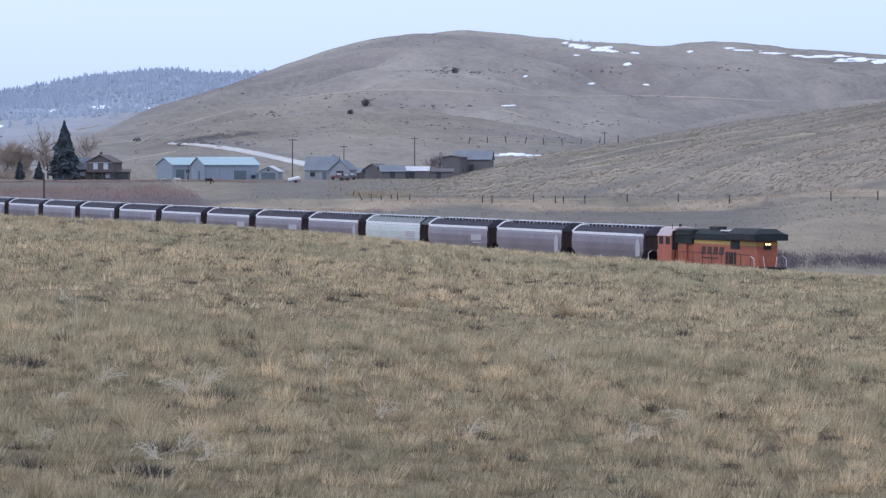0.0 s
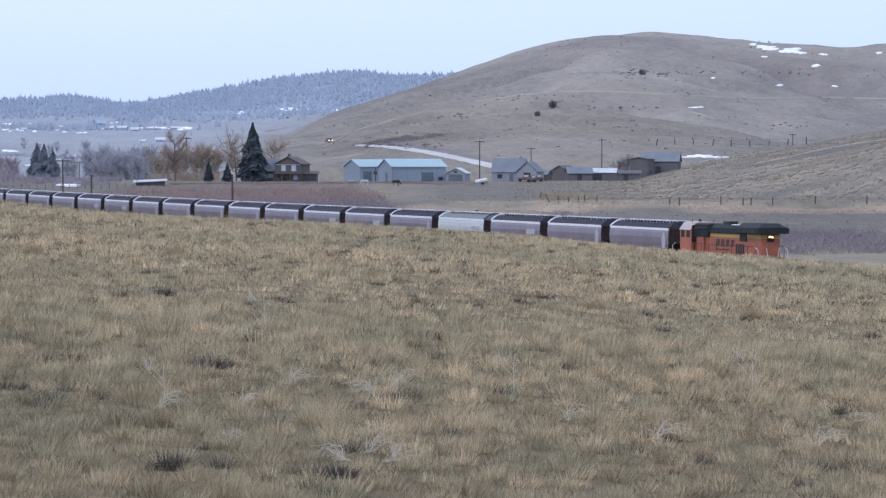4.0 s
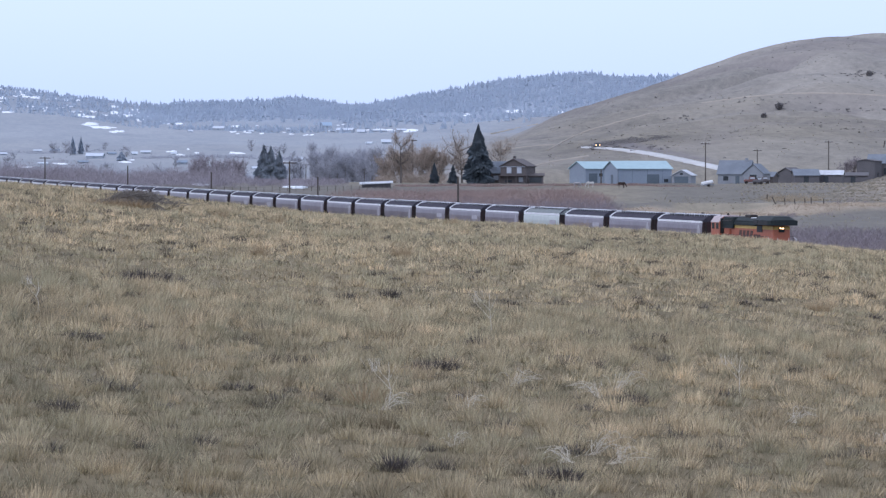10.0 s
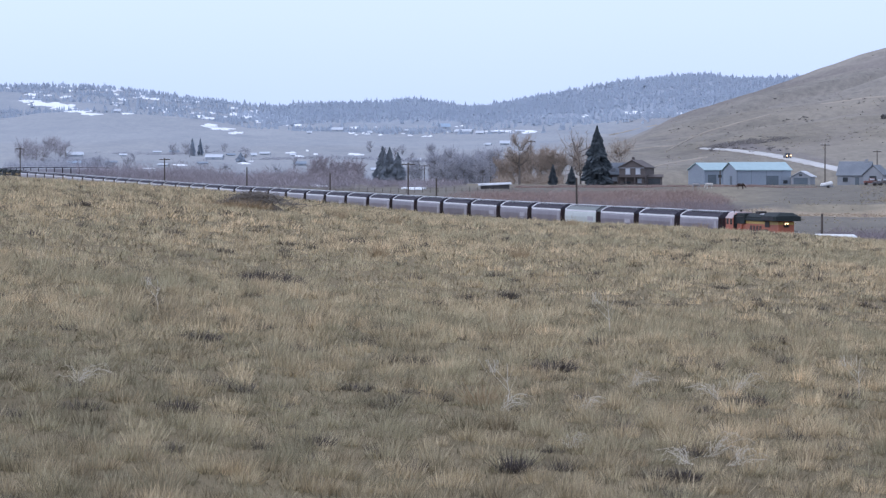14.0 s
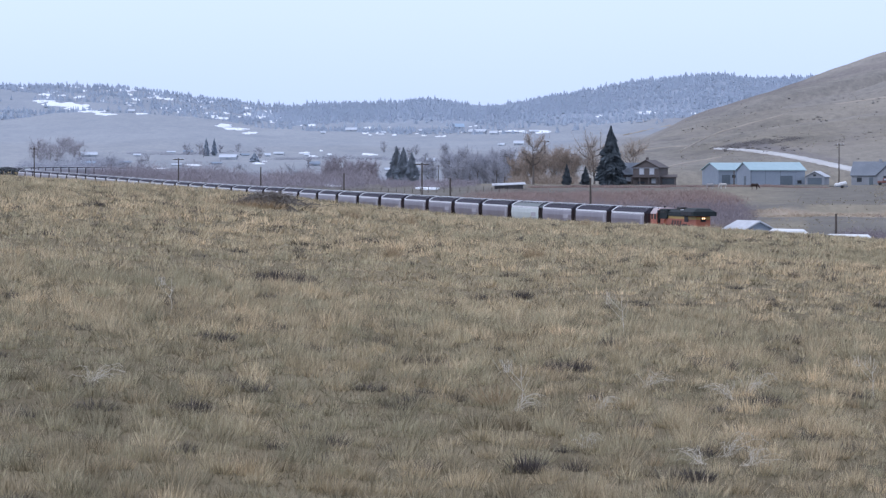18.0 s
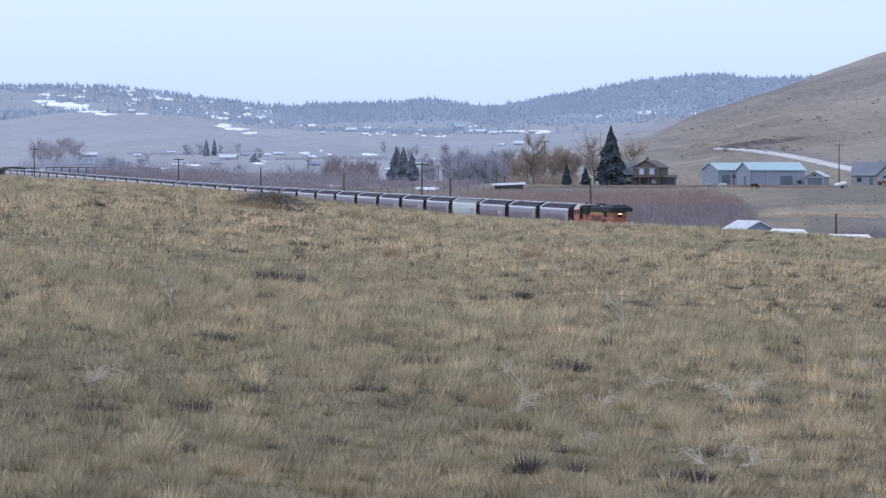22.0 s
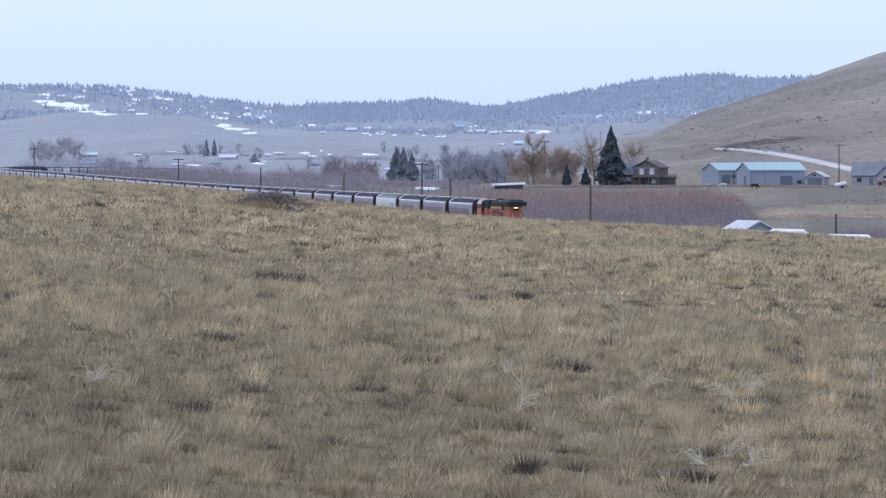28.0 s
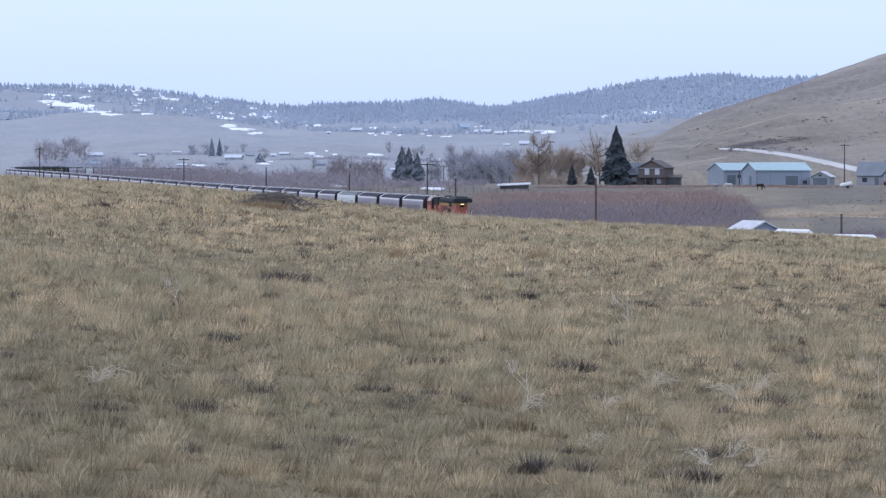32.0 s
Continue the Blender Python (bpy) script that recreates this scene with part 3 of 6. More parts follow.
def locomotive(paint, label, lit):
    """A wide-cab freight engine, cab ahead (+x), radiators and lamps behind."""
    root = tagged(new("locomotive"), label, "locomotive", "" if lit else "helper engines")
    bm = bmesh.new()
    box(bm, -10.9, 10.9, -1.45, 1.45, 1.25, 1.62, bevel=0.04)
    part("frame", bm, M_BLACK, root)
    for side in (1, -1):
        boxed("sill_stripe", root, M_YELLOW, -10.8, 10.8, side * 1.455 - 0.01, side * 1.455 + 0.012, 1.30, 1.56, label="yellow stripe along the sill")
    bm = bmesh.new()
    box(bm, -10.2, 5.6, -0.95, 0.95, 1.62, 3.75, bevel=0.06)
    hood = part("hood", bm, paint, root)
    for side in (1, -1):
        boxed("hood_stripe", hood, M_YELLOW, -10.15, 4.6, side * 0.955 - 0.01, side * 0.955 + 0.012, 3.32, 3.70, label="yellow band under the roof")
    boxed("end_stripe", hood, M_YELLOW, -10.215, -10.195, -0.9, 0.9, 3.34, 3.66, label="yellow band")
    bm = bmesh.new()
    loft(bm, [[(x, -1.02, 3.72), (x, -1.02, 4.15), (x, -0.6, 4.45), (x, 0.6, 4.45), (x, 1.02, 4.15), (x, 1.02, 3.72)] for x in (5.6, -5.0)])
    bmesh.ops.recalc_face_normals(bm, faces=bm.faces)
    part("hood_roof", bm, M_BLACK, root, "dull black hood roof")
    # the wide radiator housing overhangs the hood's end
    bm = bmesh.new()
    loft(bm, [[(x, -w, 3.78), (x, -w, 4.3), (x, -w * 0.5, top), (x, w * 0.5, top), (x, w, 4.3), (x, w, 3.78)] for x, w, top in ((-4.6, 1.05, 4.5), (-5.6, 1.58, 4.72), (-10.3, 1.58, 4.72), (-11.0, 1.5, 4.35))])
    bmesh.ops.recalc_face_normals(bm, faces=bm.faces)
    part("radiator_housing", bm, M_BLACK, root, "wide dull black radiator housing")
    for side in (1, -1):
        for k in range(3):
            boxed("radiator_screen", root, M_GRILLE, -10.2 + 1.55 * k, -8.8 + 1.55 * k, side * 1.585 - 0.01, side * 1.585 + 0.012, 3.85, 4.26)
        boxed("air_intake", root, M_GRILLE, -6.9, -5.2, side * 0.97 - 0.05, side * 0.97 + 0.05, 3.0, 3.7, bevel=0.02)
        for k in range(4):
            boxed("door_grille", root, M_GRILLE, -6.2 + 0.55 * k, -5.85 + 0.55 * k, side * 0.965 - 0.02, side * 0.965 + 0.02, 1.75, 2.75)
        # lettering as plain bars
        bm = bmesh.new()
        for k in range(4):
            x = -3.7 + 1.2 * k
            loft(bm, [[(x, yy, 2.45), (x + 0.85, yy, 2.45), (x + 0.85 - side * 0.22, yy, 3.12), (x - side * 0.22, yy, 3.12)] for yy in (side * 0.945, side * 0.985)])
        box(bm, -2.6, 0.6, side * 0.965 - 0.015, side * 0.965 + 0.015, 2.1, 2.22)
        part("marking", bm, M_LETTER, hood, "dark marking bars")
        for k in range(5):
            boxed("hood_door", hood, paint, -4.0 + 1.7 * k, -2.4 + 1.7 * k, side * 0.96 - 0.008, side * 0.96 + 0.008, 1.7, 3.3)
    boxed("exhaust_stack", root, M_STEEL, -1.4, 0.2, -0.45, 0.45, 4.4, 4.78, bevel=0.05)
    boxed("roof_panel", root, M_WALKWAY, -4.3, -2.6, -0.75, 0.75, 4.42, 4.52, bevel=0.02, label="pale grey roof panel")
    boxed("dynamic_brake_box", root, M_BLACK, 2.0, 5.4, -1.2, 1.2, 3.6, 4.5, bevel=0.1)
    for side in (1, -1):
        bm = bmesh.new()
        rod(bm, (5.0, side * 1.44, 1.6), (5.0, side * 1.44, 4.1), 0.04, sides=5)
        rod(bm, (5.0, side * 1.44, 4.1), (2.2, side * 1.3, 4.1), 0.04, sides=5)
        rod(bm, (5.0, side * 1.44, 3.3), (2.2, side * 1.3, 3.3), 0.04, sides=5)
        part("cab_side_rail", bm, M_STEEL, root)
        boxed("blower_housing", root, paint, 3.4, 5.2, side * 1.05 - 0.12, side * 1.05 + 0.12, 1.62, 3.2, bevel=0.05)
        boxed("equipment_cabinet", root, M_BLACK, 2.2, 5.6, side * 1.08 - 0.1, side * 1.08 + 0.1, 3.3, 4.1, bevel=0.04)
        boxed("roof_gutter", root, M_BLACK, -5.0, 2.0, side * 1.02 - 0.1, side * 1.02 + 0.1, 3.66, 3.95, bevel=0.03)
    # cab with a pale roof
    bm = bmesh.new()
    loft(bm, [[(x, -1.5, 1.62), (x, -1.5, 3.9), (x, -1.05, 4.45), (x, 1.05, 4.45), (x, 1.5, 3.9), (x, 1.5, 1.62)] for x in (8.6, 5.7)])
    bmesh.ops.recalc_face_normals(bm, faces=bm.faces)
    cab = part("cab", bm, paint, root)
    boxed("cab_rear", root, M_BLACK, 5.66, 5.70, -1.42, 1.42, 2.7, 4.3, label="dull black rear wall of the cab")
    bm = bmesh.new()
    loft(bm, [[(x, -1.54, 3.86), (x, -1.08, 4.5), (x, -0.6, 4.62), (x, 0.6, 4.62), (x, 1.08, 4.5), (x, 1.54, 3.86), (x, 1.45, 3.8), (x, 1.0, 4.4), (x, -1.0, 4.4), (x, -1.45, 3.8)] for x in (8.75, 5.9)])
    bmesh.ops.recalc_face_normals(bm, faces=bm.faces)
    part("cab_roof", bm, M_CAB if lit else M_BLACK, root, "pale cab roof" if lit else "dark cab roof")
    for side in (1, -1):
        for x in (6.05, 7.45):
            boxed("cab_window", cab, M_GLASS, x, x + 0.85, side * 1.505 - 0.012, side * 1.505 + 0.012, 3.15, 3.8)
    for y in (-1.0, 0.12):
        boxed("windshield", cab, M_GLASS, 8.59, 8.63, y, y + 0.88, 3.1, 3.8)
    bm = bmesh.new()
    loft(bm, [[(8.6, -1.1, 1.62), (8.6, -1.1, 3.0), (8.6, 1.1, 3.0), (8.6, 1.1, 1.62)], [(10.3, -0.8, 1.62), (10.3, -0.8, 2.6), (10.3, 0.8, 2.6), (10.3, 0.8, 1.62)]])
    bmesh.ops.recalc_face_normals(bm, faces=bm.faces)
    part("nose", bm, paint, root)
    boxed("lamp_housing", root, M_BLACK, -10.28, -10.18, -0.32, 0.32, 3.05, 3.62, bevel=0.02)
    for y in (-0.14, 0.14):
        bm = bmesh.new()
        rod(bm, (-10.27, y, 3.48), (-10.34, y, 3.48), 0.08, sides=12)
        part("headlight", bm, M_LAMP if lit else M_GLASS, root, "lit pair of warm headlights" if lit else "")
    # handrails along the walkways and at the end steps
    for side in (1, -1):
        bm = bmesh.new()
        for k in range(9):
            x = -10.0 + 1.9 * k
            rod(bm, (x, side * 1.42, 1.6), (x, side * 1.42, 2.6), 0.025, sides=4)
        rod(bm, (-10.0, side * 1.42, 2.6), (5.2, side * 1.42, 2.6), 0.025, sides=4)
        part("handrail", bm, M_STEEL, root)
        for x in (-10.75, 10.75):
            bm = bmesh.new()
            s = 1 if x > 0 else -1
            rod(bm, (x, side * 1.45, 0.75), (x, side * 1.45, 2.3), 0.025, sides=5)
            rod(bm, (x, side * 1.45, 2.3), (x - s * 0.75, side * 1.45, 2.55), 0.025, sides=5)
            part("grab_rail", bm, M_WHITE, root, "white grab rail by the steps")
            bm = bmesh.new()
            rod(bm, (x, side * 0.45, 1.3), (x, side * 0.62, 2.5), 0.025, sides=5)
            part("end_rail", bm, M_WHITE, root, "white end rail")
            bm = bmesh.new()
            for k in range(3):
                box(bm, x - s * 0.2 - 0.25, x - s * 0.2 + 0.25, side * 1.3 - 0.15, side * 1.3 + 0.15, 0.5 + 0.3 * k, 0.54 + 0.3 * k)
            part("step", bm, M_BLACK, root)
    for y in (1.1, -1.1):
        bm = bmesh.new()
        rod(bm, (6.4, y, 4.4), (6.4, y, 4.9), 0.03, sides=5)
        part("antenna", bm, M_STEEL, root)
    bm = bmesh.new()
    rod(bm, (7.2, 0, 4.55), (7.2, 0, 4.85), 0.12, sides=8)
    part("horn", bm, M_STEEL, root)
    boxed("fuel_tank", root, M_BLACK, -3.2, 3.2, -1.4, 1.4, 0.45, 1.25, bevel=0.15)
    for s in (1, -1):
        boxed("pilot", root, M_BLACK, s * 11.0 - 0.08, s * 11.0 + 0.08, -1.4, 1.4, 0.25, 1.25, bevel=0.02)
        boxed("coupler", root, M_STEEL, min(s * 10.9, s * 11.2), max(s * 10.9, s * 11.2), -0.14, 0.14, 0.72, 1.0, bevel=0.04)
        add_bogie(root, s * 6.9, 0.9, 3, 0.52)
    for ob in root.children_recursive:
        ob.data.transform(Matrix.Diagonal((ENGINE_LENGTH, 1, 1, 1)))
    return root


TRAIN = []


def build_train():
    tail = locomotive(M_ORANGE, "weathered orange and black diesel locomotive with lit rear headlights", True)
    TRAIN.append((tail, -9.83))
    plain = hopper_car(M_CAR, "faded mauve red covered hopper car, dark roof and pale emblem", True)
    barred = hopper_car(M_CAR, "faded mauve red covered hopper car with pale marking bars", False)
    pale = hopper_car(M_CAR_PALE, "pale grey green covered hopper car with a grey green roof", False, M_ROOF_PALE)
    first = {id(plain): plain, id(barred): barred, id(pale): pale}
    s, n, k = CAR_PITCH / 2, 0, 0
    helper = None
    while s < LAST_CAR:
        if HELPERS_FROM <= n < HELPERS_FROM + 6:
            if helper is None:
                helper = ob = locomotive(M_BLACK, "dark diesel helper locomotive in the middle of the train", False)
            else:
                ob = copy_thing(helper, Matrix())
            if n == HELPERS_FROM:
                s += 2.5
            TRAIN.append((ob, s))
            s += 23.2 if n < HELPERS_FROM + 5 else 20.6
        else:
            src = pale if n in (3, HELPERS_FROM + 8) else (barred if n in (2, 6, 13, 20) or n % 7 == 5 else plain)
            if id(src) in first:
                ob = first.pop(id(src))
            else:
                ob = copy_thing(src, Matrix())
            TRAIN.append((ob, s))
            s += CAR_PITCH
        n += 1


LAST_CAR = 1105.0
HELPERS_FROM = 37
build_train()

# ------------------------------------------------------------------ finding places on the land
RANGES = np.concatenate([np.geomspace(26, 150, 120), np.geomspace(270, 4300, 560)])


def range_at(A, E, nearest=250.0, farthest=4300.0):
    """The range at which the land on bearing A first rises to the elevation E (arc units above the level of the eye)."""
    r = RANGES[(RANGES >= nearest) & (RANGES <= farthest)]
    e = land(A, r) / r * F
    got = np.nonzero(e >= E)[0]
    if not len(got):
        return float(r[np.argmax(e)])
    i = got[0]
    if i == 0:
        return float(r[0])
    return float(r[i - 1] + (r[i] - r[i - 1]) * (E - e[i - 1]) / (e[i] - e[i - 1]))


def spot(A, R, lift=0.0):
    x, y = where(A, R)
    return Vector((float(x), float(y), float(land(A, R)) + EYE + lift))


def foot(A, E, **k):
    return spot(A, range_at(A, E, **k))


def rng(seed):
    return np.random.default_rng(seed)


# ------------------------------------------------------------------ field grass


def grass_material():
    m = bpy.data.materials.new("dry bunch grass")
    m.use_nodes = True
    t = m.node_tree
    b = t.nodes["Principled BSDF"]
    tone, dry = t.nodes.new("ShaderNodeAttribute"), t.nodes.new("ShaderNodeAttribute")
    tone.attribute_name, dry.attribute_name = "tone", "dry"
    mix = t.nodes.new("ShaderNodeMixRGB")
    mix.inputs[1].default_value, mix.inputs[2].default_value = (0.325, 0.290, 0.190, 1), (0.535, 0.418, 0.265, 1)
    t.links.new(dry.outputs["Fac"], mix.inputs[0])
    geo = t.nodes.new("ShaderNodeNewGeometry")
    k = t.nodes.new("ShaderNodeMath")
    k.operation = "MULTIPLY_ADD"
    k.inputs[1].default_value = 1.0
    vary = t.nodes.new("ShaderNodeAttribute")
    vary.attribute_name = "vary"
    t.links.new(geo.outputs["Random Per Island"], k.inputs[0])
    t.links.new(vary.outputs["Fac"], k.inputs[1])
    t.links.new(tone.outputs["Fac"], k.inputs[2])
    mul = t.nodes.new("ShaderNodeMixRGB")
    mul.blend_type, mul.inputs[0].default_value = "MULTIPLY", 1.0
    t.links.new(mix.outputs[0], mul.inputs[1])
    t.links.new(k.outputs[0], mul.inputs[2])
    t.links.new(mul.outputs[0], b.inputs["Base Color"])
    b.inputs["Roughness"].default_value, b.inputs["Specular IOR Level"].default_value = 0.9, 0.1
    return m


M_GRASS = grass_material()


def blades(base, height, width, lean, r):
    """Tapering blades: base (n,3), height, width, lean vectors (n,2)."""
    n = len(base)
    a = r.uniform(0, np.pi, n)
    side = np.stack([np.cos(a), np.sin(a), np.zeros(n)], 1) * (width / 2)[:, None]
    tip = base + np.concatenate([lean * height[:, None], height[:, None]], 1)
    return np.stack([base - side, base + side, tip], 1)


def hash_noise(x, y, scale, seed):
    return 1.5 * (waves(x, y, scale * 1.3, seed) + 0.5 * waves(x, y, scale * 2.9, seed + 1))


def scattered(spacing, near, far, r):
    """Bearings and ranges of an uneven scatter over the field, about one in every square of that spacing."""
    n = (far ** 2 - near ** 2) / 2 * radians(25.1) / spacing ** 2
    cols = int(math.sqrt(n * radians(25.1) * (near + far) / 2 / (far - near)))
    rows = int(n / cols)
    cell = np.arange(rows * cols)
    R = np.sqrt(near ** 2 + (far ** 2 - near ** 2) * (cell // cols + r.uniform(-0.1, 1.1, len(cell))).clip(0, rows) / rows)
    A = np.radians(-8.4 + 25.1 * (cell % cols + r.uniform(-0.1, 1.1, len(cell))) / cols) * F
    return A, R


def grass_mesh(name, tris, tone, dry, vary, label):
    me = fuse(name, tris, 3, M_GRASS)
    for key, v in (("tone", tone), ("dry", dry), ("vary", vary)):
        at = me.attributes.new(key, "FLOAT", "FACE")
        at.data.foreach_set("value", v.astype(np.float32))
    tagged(new(name, me), label, "grass", kind="stuff")


def thatch(spacing, near, far, seed, blade):
    """The low grey thatch and short green shoots between the bunches."""
    r = rng(seed)
    A, R = scattered(spacing, near, far, r)
    x, y = where(A, R)
    n = len(x)
    mid = hash_noise(x, y, 0.4, 5.1)
    h = r.uniform(0.04, 0.12, n) * (1 + 0.5 * mid)
    base = np.stack([x, y, land(A, R) + EYE - 0.01], 1)
    w = np.interp(R, *blade) * r.uniform(0.7, 1.4, n)
    tris = blades(base, h, w, r.normal(0, 0.9, (n, 2)), r)
    dry = np.clip(0.25 + 0.4 * hash_noise(x, y, 0.16, 3.3) + r.normal(0, 0.2, n), 0, 1)
    grass_mesh("thatch", tris, np.clip(0.44 + 0.2 * mid, 0.15, 1.0), dry, np.full(n, 0.3), "low grey green thatch between the grass bunches")


def field_grass(label, spacing, near, far, seed, per_bunch, size, rise, blade, bright, drift):
    """Bunch grass over the field between two ranges: round fountains of fine upright blades, each bunch with a height and a tone of its own.
    rise: how tall a bunch stands for its radius; bright and drift: its usual tone and how dry it is."""
    r = rng(seed)
    A, R = scattered(spacing, near, far, r)
    x, y = where(A, R)
    n = len(x)
    big = hash_noise(x, y, 0.05, 1.7)
    mid = hash_noise(x, y, 0.4, 5.1)
    patch = hash_noise(x, y, 0.22, 8.4)
    z = land(A, R) + EYE
    rad = r.uniform(*size, n) * np.clip(1.0 + 0.2 * patch, 0.75, 1.25)
    tall = np.clip(rise[0] + rise[1] * rad + r.normal(0, 0.025, n), 0.04, 0.34)
    kind = r.uniform(0, 1, n)
    tone = bright + 0.10 * mid + r.normal(0, 0.15, n) - np.where(kind < 0.1, 0.32, 0) + np.where(kind > 0.92, 0.12, 0)
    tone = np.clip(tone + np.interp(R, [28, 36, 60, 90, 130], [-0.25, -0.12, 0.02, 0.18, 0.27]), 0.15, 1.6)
    dry = np.clip(drift + 0.35 * big + 0.25 * mid + r.normal(0, 0.2, n) - np.where(kind > 0.8, 0.4, 0), 0, 1)
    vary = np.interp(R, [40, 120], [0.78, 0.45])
    per = (np.interp(R, *per_bunch) * (rad / size[1]) ** 1.4).astype(int) + 4
    idx = np.repeat(np.arange(n), per)
    N = len(idx)
    ang, q = r.uniform(0, 2 * np.pi, N), np.sqrt(r.uniform(0, 1, N))
    out = np.stack([np.cos(ang), np.sin(ang)], 1)
    base = np.concatenate([np.stack([x, y], 1)[idx] + out * (q * rad[idx] * 0.7)[:, None], (z[idx] - 0.02)[:, None]], 1)
    h = tall[idx] * r.uniform(0.4, 1.1, N) * (1.08 - 0.6 * q * q)
    w = np.interp(R[idx], *blade) * r.uniform(0.7, 1.4, N)
    sway = np.stack([r.normal(0.06, 0.1, n), r.normal(0, 0.1, n)], 1)
    lean = out * (q * 0.6)[:, None] + r.normal(0, 0.27, (N, 2)) + sway[idx]
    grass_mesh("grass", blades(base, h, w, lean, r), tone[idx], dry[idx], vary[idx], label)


STANDING, SHORT = "tall dry tan bunch grass", "short grey green grass between the tall bunches"
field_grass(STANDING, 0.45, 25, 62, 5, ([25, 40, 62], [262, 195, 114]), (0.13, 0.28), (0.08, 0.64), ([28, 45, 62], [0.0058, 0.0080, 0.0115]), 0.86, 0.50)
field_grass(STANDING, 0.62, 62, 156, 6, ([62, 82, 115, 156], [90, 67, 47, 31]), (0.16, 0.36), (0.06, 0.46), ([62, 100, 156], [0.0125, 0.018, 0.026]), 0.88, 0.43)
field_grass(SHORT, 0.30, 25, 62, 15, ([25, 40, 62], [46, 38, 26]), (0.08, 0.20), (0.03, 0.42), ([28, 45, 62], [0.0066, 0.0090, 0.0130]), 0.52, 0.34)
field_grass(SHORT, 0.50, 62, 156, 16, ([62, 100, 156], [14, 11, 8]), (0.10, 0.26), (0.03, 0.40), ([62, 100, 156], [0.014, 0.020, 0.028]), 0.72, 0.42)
thatch(0.10, 25, 62, 7, ([28, 62], [0.010, 0.020]))
thatch(0.19, 62, 156, 8, ([62, 156], [0.026, 0.05]))

M_FORB = mat("dead sage twigs", (0.055, 0.047, 0.044), (0.14, 0.12, 0.108), 2.0, 20.0, 0.95, island=0.8)
M_BLEACH = mat("bleached weed stalks", (0.50, 0.45, 0.36), (0.72, 0.66, 0.55), 3.0, 30.0, 0.9)
M_TWIG_RED = mat("red willow twigs", (0.24, 0.172, 0.155), (0.39, 0.295, 0.262), 0.02, 0.3, 0.95, island=0.6)
M_TWIG_PURPLE = mat("grey purple brush twigs", (0.185, 0.158, 0.172), (0.31, 0.268, 0.282), 0.02, 0.3, 0.95, island=0.6)
# brown brush beyond 900 m, with haze painted into its tone
M_TWIG_HAZEBROWN = mat("haze-paled brown twigs", (0.245, 0.22, 0.243), (0.36, 0.325, 0.35), 0.02, 0.3, 0.95, island=0.5)
M_TWIG_DARK = mat("dark purple brown twigs", (0.09, 0.076, 0.086), (0.18, 0.155, 0.168), 0.02, 0.3, 0.95, island=0.6)
M_TWIG_TAN = mat("pale tan twigs", (0.27, 0.215, 0.15), (0.44, 0.36, 0.25), 0.02, 0.3, 0.95, island=0.6)
M_BARK = mat("grey brown bark", (0.10, 0.088, 0.08), (0.22, 0.19, 0.17), 0.5, 4.0, 0.95)
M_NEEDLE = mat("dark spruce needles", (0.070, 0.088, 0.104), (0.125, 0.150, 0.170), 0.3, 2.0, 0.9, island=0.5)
# far needles: pale blue haze is part of this base colour
M_NEEDLE_FAR = mat("haze-tinted far conifers", (0.365, 0.42, 0.50), (0.415, 0.47, 0.55), 0.01, 0.1, 0.95, island=0.2)
M_TWIG_GOLD = mat("yellow brown willow twigs", (0.28, 0.228, 0.19), (0.44, 0.365, 0.30), 0.02, 0.3, 0.95, island=0.5)
# the next two twig tones are paled to imitate haze
M_TWIG_HAZE = mat("haze-greyed valley twigs", (0.32, 0.33, 0.375), (0.43, 0.435, 0.48), 0.02, 0.3, 0.95, island=0.5)
M_TWIG_FAR = mat("haze-paled far twigs", (0.37, 0.355, 0.385), (0.46, 0.445, 0.475), 0.02, 0.3, 0.95, island=0.3)
# hill scrub, lighter than the field sage for painted haze
M_FORB_FAR = mat("haze-paled hill scrub", (0.165, 0.155, 0.15), (0.245, 0.228, 0.22), 0.05, 0.5, 0.95, island=0.5)
M_TWIG_STRAW = mat("pale pinkish straw", (0.36, 0.295, 0.225), (0.53, 0.445, 0.345), 0.02, 0.3, 0.95, island=0.5)
M_STEM_TAN = mat("tan dead grass stems", (0.30, 0.22, 0.13), (0.48, 0.37, 0.23), 3.0, 30.0, 0.9, island=0.4)


def sage_clump(verts, c, rad, h, count, r, wide=0.014):
    ang, rr = r.uniform(0, 2 * np.pi, count), np.sqrt(r.uniform(0, 1, count)) * rad
    base = np.stack([c[0] + rr * np.cos(ang) * 0.7, c[1] + rr * np.sin(ang) * 0.7, np.full(count, c[2] - 0.02)], 1)
    lean = np.stack([np.cos(ang), np.sin(ang)], 1) * (rr / rad)[:, None] * 1.1 + r.normal(0, 0.35, (count, 2))
    verts.append(blades(base, h * r.uniform(0.4, 1.1, count) * (1.1 - 0.6 * rr / rad), np.full(count, wide) * r.uniform(0.6, 1.6, count), lean, r))


def field_forbs():
    """Small dark dead forbs strewn through the field."""
    r = rng(11)
    verts = []
    for _ in range(620):
        R, A = r.uniform(28, 140), np.radians(r.uniform(-8.4, 16.7)) * F
        sage_clump(verts, spot(A, R), r.uniform(0.10, 0.30), r.uniform(0.10, 0.22), int(r.uniform(90, 190)), r, 0.005 + 0.00009 * R)
    tagged(new("dead_forbs", fuse("dead_forbs", np.concatenate(verts), 3, M_FORB)), "small dark dead forbs among the grass", "weeds", kind="stuff")


field_forbs()


